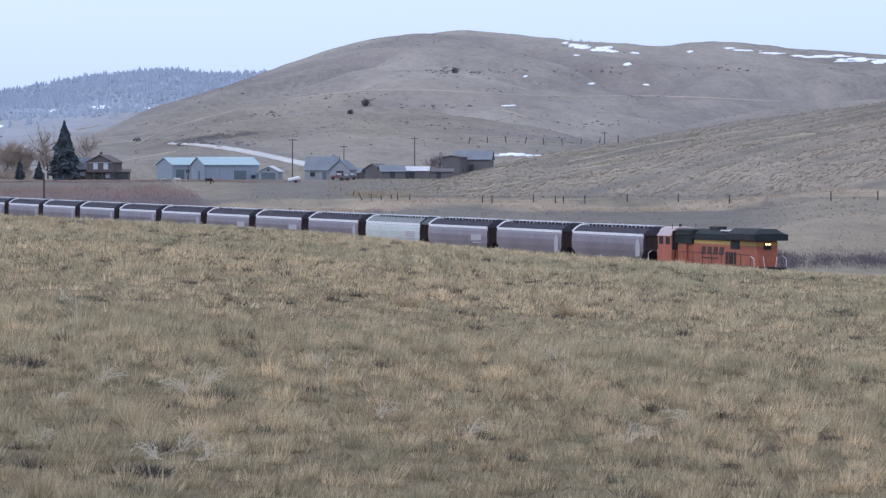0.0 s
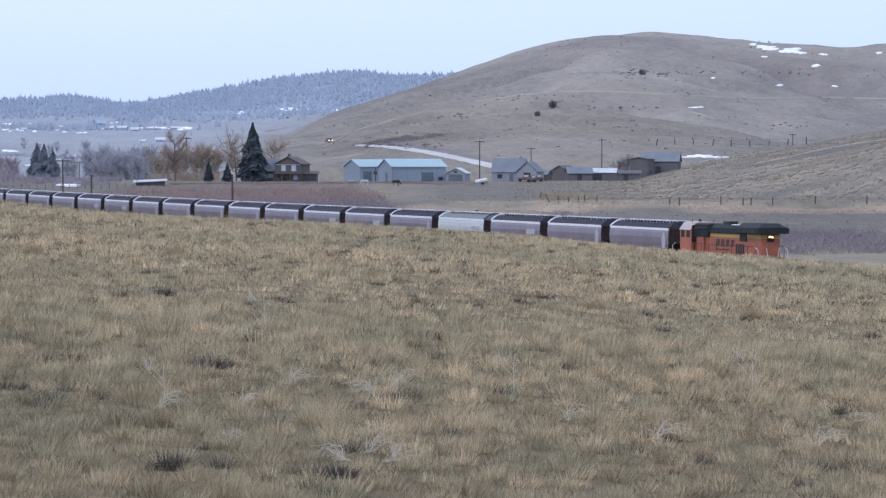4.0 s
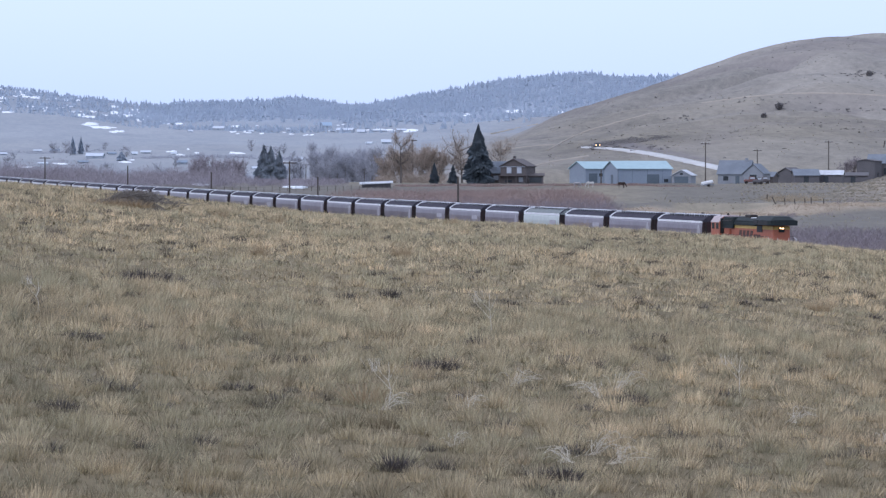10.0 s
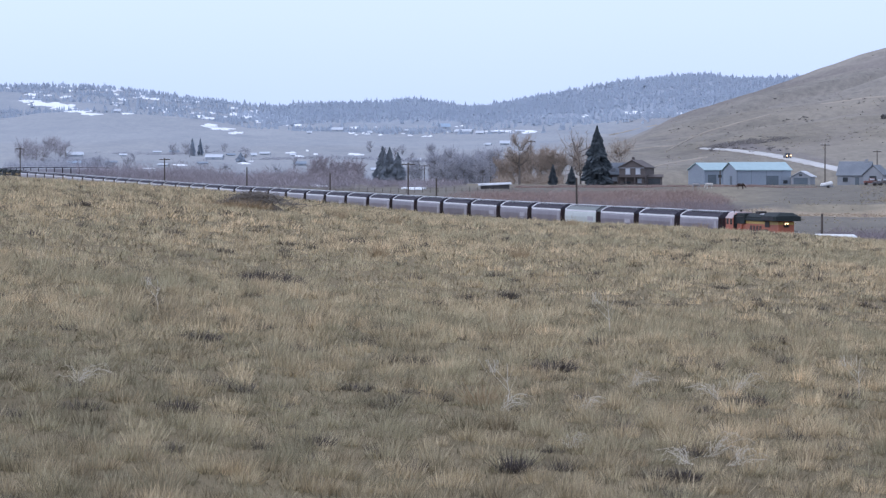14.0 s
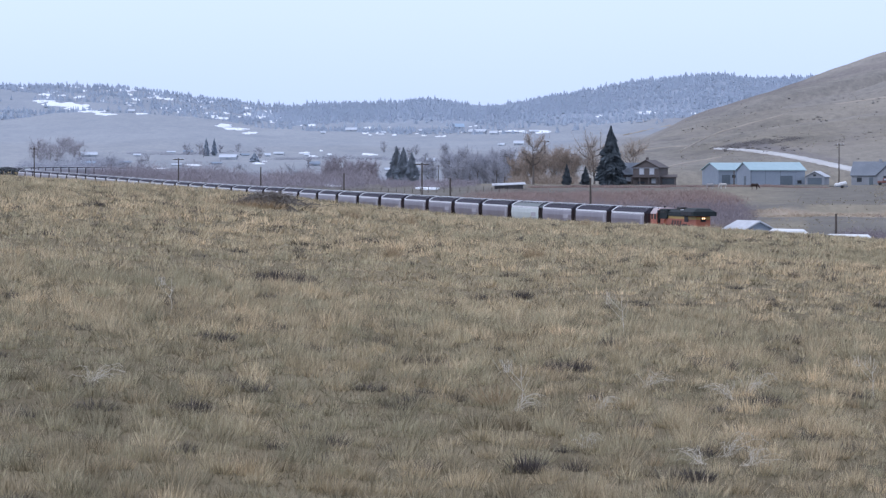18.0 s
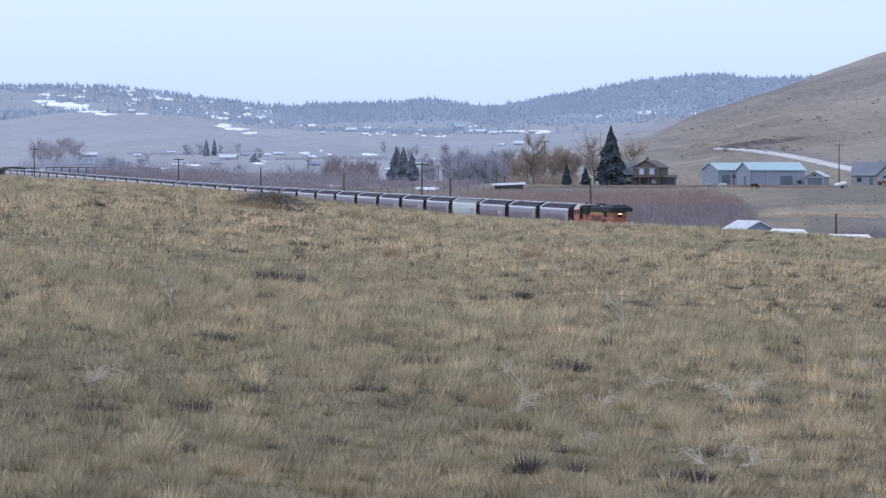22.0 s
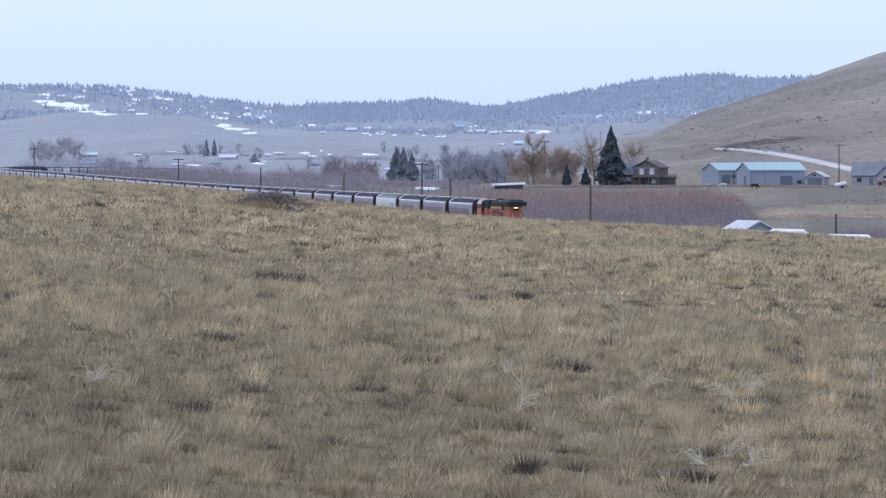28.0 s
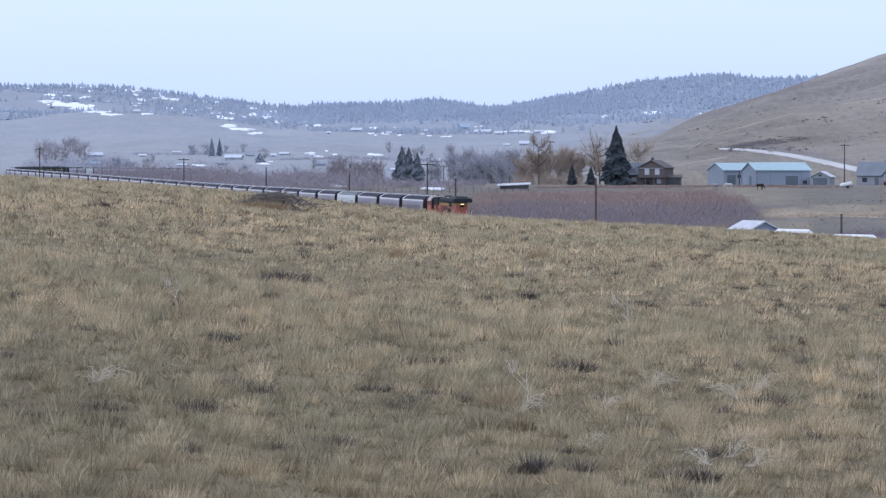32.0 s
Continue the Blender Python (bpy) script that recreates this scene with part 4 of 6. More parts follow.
def sagebrush(A, E, rad, h, count, seed):
    r = rng(seed)
    c = foot(A, E, nearest=26, farthest=150)
    verts = []
    sage_clump(verts, (0, 0, 0), rad, h, count, r, 0.012)
    ob = new("sagebrush", fuse("sagebrush", np.concatenate(verts), 3, M_FORB))
    ob.location = c
    tagged(ob, "low dark sagebrush clump in dry grass", "shrub", "sagebrush clumps in the field")


for i, (A, E, rad, h) in enumerate([(-255, -196, 0.28, 0.22), (-296, -186, 0.4, 0.2), (-330, -190, 0.3, 0.16), (-160, -122, 0.3, 0.16), (-130, -122, 0.2, 0.14), (140, -222, 0.12, 0.2),
                                    (-85, -335, 0.16, 0.14), (225, -350, 0.2, 0.2), (150, -530, 0.12, 0.2), (-445, -420, 0.16, 0.15), (-400, -297, 0.16, 0.17), (560, -410, 0.2, 0.18), (600, -300, 0.2, 0.16), (445, -545, 0.13, 0.16), (530, -268, 0.2, 0.14)]):
    sagebrush(A, E, rad * 1.6, h * 1.2, 420, 40 + i)


def dead_weed(A, E, size, tilt, seed, stalks=17):
    """A bleached, bowed-over bunch of dead stalks."""
    r = rng(seed)
    bm = bmesh.new()
    for k in range(stalks):
        a = r.normal(0.3, 0.9) if tilt > 0 else r.normal(2.8, 0.9)
        reach = size * r.uniform(0.4, 1.25)
        top = size * r.uniform(0.25, 0.75)
        p = Vector((r.normal(0, 0.05), r.normal(0, 0.05), 0.02))
        for j in range(1, 6):
            u = j / 5
            q = Vector((math.cos(a) * reach * u, math.sin(a) * reach * u * 0.6, top * 4 * u * (1 - 0.72 * u) / 1.4)) + Vector(r.normal(0, 0.012, 3))
            rod(bm, p, q, 0.0026, 0.0018, sides=3)
            p = q
    ob = part("dead_weed", bm, M_BLEACH)
    ob.location = foot(A, E, nearest=26, farthest=150)
    tagged(ob, "bleached dead weed stalks bowed over in grass", "weeds", "dead weeds in the field")


for i, (A, E, size, tilt) in enumerate([(360, -382, 0.24, 1), (510, -402, 0.22, -1), (540, -392, 0.26, 1), (250, -490, 0.16, 1), (275, -422, 0.16, 1), (455, -518, 0.2, -1), (500, -505, 0.24, 1), (545, -520, 0.2, 1),
                                        (-620, -372, 0.2, 1), (850, -445, 0.2, 1), (1010, -480, 0.24, 1), (1400, -455, 0.2, -1), (1290, -490, 0.24, 1), (130, -425, 0.2, 1)]):
    dead_weed(A, E, size * 1.5, tilt, 70 + i)


def weed_stalk(A, E, height, seed):
    r = rng(seed)
    root = tagged(new("weed_stalk"), "tall pale dead weed stalk with a forked top", "weeds", "dead weeds in the field")
    root.location = foot(A, E, nearest=26, farthest=150)
    spine = [Vector((0, 0, -0.02))] + [Vector((r.normal(0, 0.008), r.normal(0, 0.008), height * j / 5)) for j in range(1, 6)]
    bm = bmesh.new()
    loft(bm, [[p + Vector((w * math.cos(a), w * math.sin(a), 0)) for a in (0, 1.57, 3.14, 4.71)] for p, w in zip(spine, (0.0048, 0.0045, 0.0042, 0.0038, 0.0034, 0.003))])
    part("stem", bm, M_BLEACH, root)
    for j in (2, 3):
        for d, w in ((Vector((-0.38 * height, 0.02, height * 0.42)), 0.0036), (Vector((0.15 * height, 0.04, height * 0.3)), 0.003)):
            bm = bmesh.new()
            rod(bm, spine[j], spine[j] + d, w, 0.0018, sides=3)
            part("branch", bm, M_BLEACH, root)
    for k in range(14):
        s = Vector((-0.3 * height + r.normal(0, 0.05), r.normal(0, 0.04), height * 0.8))
        bm = bmesh.new()
        rod(bm, s, s + Vector((r.normal(-0.02, 0.04), r.normal(0, 0.03), height * 0.28)), 0.0025, 0.0015, sides=3)
        part("seed_spike", bm, M_BLEACH, root)


weed_stalk(318, -290, 0.61, 3)
weed_stalk(140, -420, 0.52, 4)
weed_stalk(-480, -240, 0.43, 6)
weed_stalk(1180, -400, 0.58, 7)
weed_stalk(760, -395, 0.49, 8)


def stem_tuft(A, E, seed):
    r = rng(seed)
    verts = []
    sage_clump(verts, (0, 0, 0), 0.24, 0.52, 260, r, 0.006)
    ob = new("dry_grass_tussock", fuse("dry_grass_tussock", np.concatenate(verts), 3, M_STEM_TAN))
    ob.location = foot(A, E, nearest=26, farthest=150)
    tagged(ob, "tall straw coloured grass tussock", "grass", "tall tussocks in the field")


for i, (A, E) in enumerate([(95, -412), (-90, -148), (160, -150), (372, -108), (250, -94), (-60, -90), (-160, -80), (480, -100), (900, -245), (1180, -260)]):
    stem_tuft(A, E, 90 + i)


def brush_mound():
    """A low dirt mound on the brow of the field, heaped with grey sticks."""
    r = rng(21)
    c = foot(-340, -62, nearest=60, farthest=149)
    bm = bmesh.new()
    rings = []
    for j in range(6):
        u = j / 5
        rings.append([(0.18 + 0.55 * (1 - u * 0.92) * math.cos(a) * (1 + 0.15 * math.sin(3 * a)), 0.6 * (1 - u * 0.92) * math.sin(a), -0.12 + 0.42 * math.sin(u * 1.5) + r.normal(0, 0.012)) for a in np.linspace(0, 2 * np.pi, 19)[:-1]])
    loft(bm, rings)
    ob = part("brush_mound", bm, mat("bare dark earth", (0.10, 0.082, 0.065), (0.21, 0.175, 0.135), 2.0, 16.0, 0.95, bump=0.6))
    ob.matrix_basis = Matrix.Translation(c) @ Matrix.Diagonal((1.95, 1.65, 1.25, 1))
    tagged(ob, "low dark earth mound heaped with grey sticks", "earth mound")
    bm = bmesh.new()
    for k in range(460):
        p = Vector((r.normal(0.28, 0.3), r.normal(-0.05, 0.2), 0.0))
        p.z = r.uniform(0.3, 1) * 0.36 * math.exp(-((p.x - 0.28) / 0.55) ** 2) + 0.04
        d = Vector((r.normal(0, 0.085), r.normal(0, 0.08), r.uniform(-0.06, 0.09)))
        rod(bm, p - d, p + d, 0.0065, 0.0035, sides=4)
    sticks = part("brushwood", bm, mat("grey dead sticks", (0.085, 0.075, 0.066), (0.27, 0.24, 0.21), 2.0, 20.0, 0.9), ob)
    tagged(sticks, kind="stuff")
    verts = []
    for cx, cy in ((-0.55, 0), (-0.3, -0.2), (-0.7, -0.1), (-0.1, -0.4), (0.3, -0.5), (-0.45, 0.1), (-0.65, -0.25), (0.0, -0.55), (-0.85, 0.05), (-0.95, -0.15)):
        sage_clump(verts, (cx, cy, 0.0), 0.36, 0.30, 220, r, 0.018)
    part_ob = new("weed_fringe", fuse("weed_fringe", np.concatenate(verts), 3, M_STEM_TAN))
    part_ob.parent = ob


brush_mound()

# ------------------------------------------------------------------ brush, trees


def thicket(name, label, material, clumps, per, area, height, seed, wide=0.07, size=2.5):
    """Rounded leafless bushes over a rounded stretch of ground given by bearings and ranges."""
    r = rng(seed)
    A0, A1, R0, R1 = area
    A, R = r.uniform(A0, A1, clumps), r.uniform(R0, R1, clumps)
    x, y = where(A, R)
    n1 = waves(x, y, 0.02, seed)
    inside = 1 - np.abs((A - (A0 + A1) / 2) / (A1 - A0) * 2) ** 5 - np.abs((R - (R0 + R1) / 2) / (R1 - R0) * 2) ** 4
    keep = inside + 0.9 * n1 > r.uniform(-0.1, 0.35, clumps)
    A, R, x, y, n1 = (v[keep] for v in (A, R, x, y, n1))
    n = len(x)
    tall = height * np.clip(0.8 + 0.6 * n1 + r.normal(0, 0.2, n), 0.35, 1.5)
    rad = size * r.uniform(0.6, 1.3, n)
    idx = np.repeat(np.arange(n), int(per * 2.6))
    N = len(idx)
    ang, q = r.uniform(0, 2 * np.pi, N), np.sqrt(r.uniform(0, 1, N))
    rise = tall[idx] * (1.0 - 0.55 * q * q) * r.uniform(0.0, 0.9, N) ** 0.8
    base = np.stack([x[idx] + q * rad[idx] * np.cos(ang), y[idx] + q * rad[idx] * np.sin(ang), land(A, R)[idx] + EYE - 0.15 + rise], 1)
    h = np.minimum(tall[idx], 2.6) * r.uniform(0.12, 0.36, N)
    lean = np.stack([np.cos(ang), np.sin(ang)], 1) * (q * 0.5)[:, None] + r.normal(0, 0.55, (N, 2))
    tagged(new(name, fuse(name, blades(base, np.clip(h, 0.25, None), np.full(N, wide * 0.75) * r.uniform(0.6, 1.5, N), lean, r), 3, material)), label, "brush", kind="stuff")


thicket("willow_thicket", "dense leafless reddish willow thicket", M_TWIG_RED, 1500, 32, (20, 520, 670, 850), 1.8, 1, 0.075, 3.0)
thicket("willow_thicket", "dense leafless purple brown willow thicket", M_TWIG_PURPLE, 1000, 40, (40, 550, 545, 735), 2.8, 2, 0.055, 2.6)
thicket("brush_thicket", "leafless grey purple streamside brush", M_TWIG_PURPLE, 1100, 30, (690, 1440, 440, 560), 1.9, 3, 0.07, 1.8)
thicket("brush_thicket", "leafless brown valley brush", M_TWIG_HAZEBROWN, 420, 44, (-600, -130, 1000, 1190), 4.4, 4, 0.15, 3.6)
thicket("brush_thicket", "leafless purple brush along the pasture", M_TWIG_HAZEBROWN, 360, 36, (-420, 60, 900, 1000), 2.0, 5, 0.13, 3.0)
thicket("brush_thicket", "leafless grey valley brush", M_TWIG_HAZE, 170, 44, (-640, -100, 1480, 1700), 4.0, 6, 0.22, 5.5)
thicket("brush_thicket", "tall leafless grey brush beside the railway bend", M_TWIG_HAZEBROWN, 260, 62, (-625, -380, 1010, 1090), 7.0, 8, 0.12, 3.4)
thicket("hedge_row", "leafless grey hedge across the far fields", M_TWIG_HAZE, 260, 14, (-500, -60, 1560, 1572), 2.2, 41, 0.25, 2.5)
thicket("hedge_row", "leafless grey hedge across the far fields", M_TWIG_HAZE, 240, 14, (-330, 110, 1940, 1956), 2.5, 42, 0.3, 3.0)
thicket("hedge_row", "leafless grey hedge across the far fields", M_TWIG_HAZE, 200, 14, (-720, -300, 2150, 2170), 2.5, 43, 0.3, 3.0)
thicket("brush_thicket", "dull grey brown scrub below the railway bend", M_TWIG_HAZE, 160, 36, (-740, -560, 1750, 1900), 5.0, 9, 0.3, 6.0)
thicket("rust_hedge", "low rust brown hedge along the pasture", M_TWIG_RED, 620, 26, (150, 700, 918, 932), 0.8, 7, 0.10, 1.2)
thicket("brush_thicket", "scattered dark shrubs on the lower bench", M_TWIG_PURPLE, 70, 30, (700, 1700, 640, 735), 1.1, 10, 0.07, 1.2)
thicket("brush_thicket", "pale grey shrubs beside the pasture fence", M_TWIG_TAN, 60, 34, (800, 900, 735, 800), 1.6, 11, 0.08, 1.8)

thicket("brush_thicket", "dark leafless shrubs beyond the railway", M_TWIG_DARK, 120, 48, (1500, 1800, 372, 420), 2.1, 12, 0.045, 1.4)
thicket("bank_grass", "pale tan dry grass along the terrace bank", M_TWIG_STRAW, 1500, 9, (500, 1800, 684, 702), 0.6, 13, 0.12, 1.6)
thicket("bank_grass", "pale tan dry grass on the lower fields", M_TWIG_STRAW, 350, 9, (1460, 1800, 430, 520), 0.5, 14, 0.07, 1.6)
thicket("hill_brush", "dark brush on the road bank", M_FORB_FAR, 220, 16, (480, 640, 1455, 1500), 1.0, 15, 0.3, 2.4)


def hill_tufts(label, material, count, area, height, wide, seed, sparse=0.0):
    """Single tufts dotted over a hillside."""
    r = rng(seed)
    A, R = r.uniform(area[0], area[1], count), r.uniform(area[2], area[3], count)
    x, y = where(A, R)
    keep = waves(x, y, 0.03, seed) + 0.7 * waves(x, y, 0.11, seed + 2) > r.uniform(-0.5, 0.5, count) + sparse
    A, R, x, y = A[keep], R[keep], x[keep], y[keep]
    n = len(x)
    base = np.stack([x, y, land(A, R) + EYE - 0.05], 1)
    h = height * r.uniform(0.4, 1.3, n)
    tip = base + np.stack([r.normal(0, 0.3, n) * h, r.normal(0, 0.3, n) * h, h], 1)
    side = np.stack([np.ones(n), r.normal(0, 0.4, n), np.zeros(n)], 1) * (wide * r.uniform(0.5, 1.5, n))[:, None]
    mid = (base + tip) / 2
    tagged(new("hill_grass", fuse("hill_grass", np.stack([base - side * 0.4, base + side * 0.4, mid + side, tip, mid - side], 1), 5, material)), label, "grass", kind="stuff")


M_TUFT_PALE = mat("pale bunch grass tufts", (0.25, 0.218, 0.162), (0.39, 0.34, 0.255), 0.05, 0.5, 0.95, island=0.6)
hill_tufts("pale grass tufts over the near slope", M_TUFT_PALE, 20000, (760, 1800, 745, 1175), 0.24, 0.2, 32)
M_TUFT_DARK = mat("dark sage tufts", (0.165, 0.152, 0.132), (0.235, 0.215, 0.185), 0.05, 0.5, 0.95, island=0.6)
hill_tufts("dark sage tufts over the near slope", M_TUFT_DARK, 8000, (760, 1800, 745, 1175), 0.18, 0.22, 33, 0.2)
hill_tufts("dark sage tufts over the bare hill", M_TUFT_DARK, 9000, (420, 1800, 1350, 2450), 0.35, 0.7, 35, 0.5)
hill_tufts("pale grass tufts over the bare hill", M_TUFT_PALE, 5000, (420, 1800, 1270, 2400), 0.3, 0.3, 34)
hill_tufts("pale tufts in the pastures", M_TUFT_PALE, 9000, (100, 1750, 430, 960), 0.2, 0.18, 36)


def trodden_rows(count, seed):
    """Low broken rows of grass that stand along the terracettes of the near slope, rising to one side."""
    r = rng(seed)
    A, R = r.uniform(900, 1800, count), r.uniform(752, 1168, count)
    keep = steps(A, R) + r.normal(0, 0.12, count) > 0.12
    A, R = A[keep], R[keep]
    n = len(A)
    dA = r.uniform(2, 8, n)
    dR = dA * r.uniform(0.7, 1.05, n)
    tall = r.uniform(0.08, 0.24, n)
    quad = []
    for k, up in ((-1, 0), (1, 0), (0.55, 1), (-0.3, 0.8)):
        x, y = where(A + k * dA, R + k * dR)
        quad.append(np.stack([x, y, land(A + k * dA, R + k * dR) + EYE - 0.06 + up * tall], 1))
    tagged(new("hill_grass", fuse("hill_grass", np.stack(quad, 1), 4, M_ROWS)), "pale grass rows along cattle steps on the slope", "grass", kind="stuff")


M_ROWS = mat("pale grass rows", (0.27, 0.235, 0.175), (0.41, 0.36, 0.27), 0.05, 0.5, 0.95, island=0.6)
trodden_rows(15000, 37)
thicket("valley_brush", "leafless purple brown bushes in the valley", M_TWIG_HAZEBROWN, 60, 130, (-310, -118, 1030, 1130), 6.0, 18, 0.12, 3.2)


# valley spruces: needle colour lightened and blued by painted haze
M_NEEDLE_MID = mat("haze-tinted spruce needles", (0.20, 0.232, 0.272), (0.28, 0.312, 0.348), 0.3, 2.0, 0.9, island=0.6)


def spruce(A, R, height, seed, spread=0.19, material=M_NEEDLE, label="tall dark green spruce beside the farmhouse"):
    r = rng(seed)
    root = tagged(new("spruce_tree"), label, "tree", "spruces by the farmhouse")
    root.location = spot(A, R)
    bm = bmesh.new()
    rod(bm, (0, 0, -0.3), (0, 0, height * 0.95), height * 0.016, 0.02, sides=8)
    part("trunk", bm, M_BARK, root)
    n = int(330 * height)
    u = r.uniform(0.02, 1.0, n) ** 0.9
    a = r.uniform(0, 2 * np.pi, n)
    shape = np.interp(u, [0, 0.08, 0.25, 0.45, 0.7, 0.88, 1.0], [0.8, 0.97, 1.0, 0.82, 0.47, 0.2, 0.02])
    bough = 1 + 0.16 * np.sin(3 * a + 17 * u + seed) + 0.12 * np.sin(2 * a - 29 * u)
    L = height * spread * shape * r.uniform(0.45, 1.12, n) * bough + 0.12
    tiers = np.round(u * 17) / 17
    z = height * (0.94 * u + 0.06 * tiers)
    dirs = np.stack([np.cos(a), np.sin(a)], 1)
    inner = np.stack([dirs[:, 0] * L * 0.25, dirs[:, 1] * L * 0.25, z + 0.12 * L], 1)
    tip = np.stack([dirs[:, 0] * L, dirs[:, 1] * L, z - 0.22 * L], 1)
    perp = np.stack([-dirs[:, 1], dirs[:, 0], r.normal(0, 0.5, n)], 1) * (L * 0.11 + 0.06)[:, None]
    mid = (inner + tip) / 2 + np.array([0, 0, 0.08]) * 1.0
    drop = np.array([0, 0, -1.0]) * (0.22 * L)[:, None]
    q = np.concatenate([np.stack([inner, mid - perp, tip, mid + perp], 1), np.stack([inner, mid + drop, tip, mid + perp * 0.2], 1)])
    me = fuse("crown", q, 4, material)
    ob = new("crown", me)
    ob.parent = root
    return root


spruce(297, 955, 15.8, 1, 0.225)
spruce(252, 960, 4.8, 2, 0.26, label="small dark spruce beside the farmhouse")
spruce(219, 962, 5.4, 3, 0.22, label="small dark spruce beside the farmhouse")
spruce(-70, 1330, 14.5, 4, 0.24, material=M_NEEDLE_MID, label="dark valley spruce in a close pair")
spruce(-82, 1335, 15.0, 5, 0.24, material=M_NEEDLE_MID, label="dark valley spruce in a close pair")
spruce(-55, 1325, 12.5, 6, 0.24, material=M_NEEDLE_MID, label="dark valley spruce in a close pair")
spruce(112, 1240, 11.5, 7, 0.22, material=M_NEEDLE_MID, label="dark spruce among leafless trees")
spruce(-418, 2050, 10.0, 8, 0.17, M_NEEDLE_FAR, "distant spruce in the valley, hazed blue grey")
spruce(-404, 2055, 9.5, 9, 0.17, M_NEEDLE_FAR, "distant spruce in the valley, hazed blue grey")
spruce(-333, 1900, 5.0, 10, 0.5, M_NEEDLE_FAR, "distant round tree in the valley, hazed blue grey")


def bare_tree(A, R, height, seed, twig_material, twigs=2600, wide=0.3, base_at=0.25, lean=0.0, label="leafless cottonwood with a pale twiggy crown", stout=1.0):
    """Trunk, rising limbs and a ragged haze of fine twigs; wide: the crown's half width over its height, base_at: where it begins."""
    r = rng(seed)
    root = tagged(new("bare_tree"), label, "tree", "leafless trees in the valley")
    root.location = spot(A, R)
    bm = bmesh.new()
    girth = height * 0.017 * stout
    stem = [Vector((lean * height * u * u + r.normal(0, 0.012) * height * u, r.normal(0, 0.012) * height * u, height * 0.86 * u - 0.3)) for u in np.linspace(0, 1, 7)]
    for i, (p, q) in enumerate(zip(stem, stem[1:])):
        rod(bm, p, q, girth * (1 - 0.14 * i), girth * (0.86 - 0.14 * i), sides=6)
    ends = []
    for k in range(22):
        u = r.uniform(base_at * 0.8, 0.98)
        i = min(int(u * 6), 5)
        p = stem[i].lerp(stem[i + 1], u * 6 - i)
        shape = max(math.sin(math.pi * min(max((u - base_at * 0.5) / (1.12 - base_at * 0.5), 0.05), 1)), 0.25)
        a = r.uniform(0, 2 * math.pi)
        reach = height * wide * shape * r.uniform(0.65, 1.15)
        up = r.uniform(0.35, 1.0) * reach + 0.05 * height
        kink = p + Vector((math.cos(a) * reach * 0.55, math.sin(a) * reach * 0.55, up * 0.3)) + Vector(r.normal(0, 0.02 * height, 3))
        q = p + Vector((math.cos(a) * reach, math.sin(a) * reach, up)) + Vector(r.normal(0, 0.02 * height, 3))
        rod(bm, p, kink, girth * (0.55 - 0.3 * u), girth * 0.3, sides=4)
        rod(bm, kink, q, girth * 0.3, girth * 0.12, sides=4)
        ends += [(p, kink, 0.5), (kink, q, 1.0), (kink, q, 1.0)]
        for _ in range(2):
            v = kink + Vector(r.normal(0, 0.12 * height * wide / 0.3, 3)) + Vector((0, 0, 0.08 * height))
            rod(bm, kink, v, girth * 0.22, girth * 0.08, sides=3)
            ends.append((kink, v, 0.9))
    ends.append((stem[5], stem[6] + Vector((0, 0, 0.1 * height)), 0.8))
    part("trunk", bm, M_BARK, root)
    k = r.integers(0, len(ends), twigs)
    p0, p1 = np.array([ends[i][0] for i in k]), np.array([ends[i][1] for i in k])
    base = p0 + (p1 - p0) * r.uniform(0.1, 1.05, twigs)[:, None] + r.normal(0, height * 0.032, (twigs, 3))
    d = (p1 - p0) / np.maximum(np.linalg.norm(p1 - p0, axis=1), 0.1)[:, None] * 0.6 + r.normal(0, 0.5, (twigs, 3)) + np.array([0, 0, 0.45])
    tip = base + d * (height * r.uniform(0.03, 0.11, twigs))[:, None]
    side = np.cross(d, r.normal(0, 1, (twigs, 3)))
    side = side / np.linalg.norm(side, axis=1)[:, None] * (0.022 + 0.00002 * R)
    ob = new("crown", fuse("crown", np.stack([base - side, base + side, tip], 1), 3, twig_material))
    ob.parent = root
    return root


WILLOW = "leafless yellow brown willow with a rounded fuzzy crown"
bare_tree(160, 975, 13.2, 1, M_TWIG_GOLD, 2200, 0.34, 0.55, -0.02, label="old leafless cottonwood with stout crooked limbs", stout=1.5)
for i, (A, R, h, w) in enumerate(((134, 1000, 7.5, 0.45), (150, 1008, 7.0, 0.45), (180, 1003, 8.5, 0.42), (198, 1012, 10.5, 0.4), (214, 1005, 9.5, 0.42), (230, 1015, 8.5, 0.42), (168, 1015, 8.0, 0.42))):
    bare_tree(A, R, h, 2 + i, M_TWIG_GOLD, 4600, w, 0.06, label=WILLOW)
thicket("willow_scrub", "low leafless yellow brown willow scrub by the farmhouse", M_TWIG_GOLD, 60, 60, (120, 240, 975, 1005), 3.6, 19, 0.09, 2.6)
bare_tree(268, 1010, 13.0, 11, M_TWIG_GOLD, 2200, 0.48, 0.3, -0.1, label="spreading leafless cottonwood behind the spruce", stout=1.4)
bare_tree(335, 1015, 11.5, 12, M_TWIG_GOLD, 1700, 0.45, 0.3, 0.05, label="spreading leafless cottonwood behind the farmhouse")
rt = rng(33)
for i in range(26):
    u = i / 26
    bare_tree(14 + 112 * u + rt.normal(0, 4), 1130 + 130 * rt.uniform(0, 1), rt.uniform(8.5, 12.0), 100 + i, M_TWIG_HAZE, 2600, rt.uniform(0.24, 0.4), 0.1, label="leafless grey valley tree")
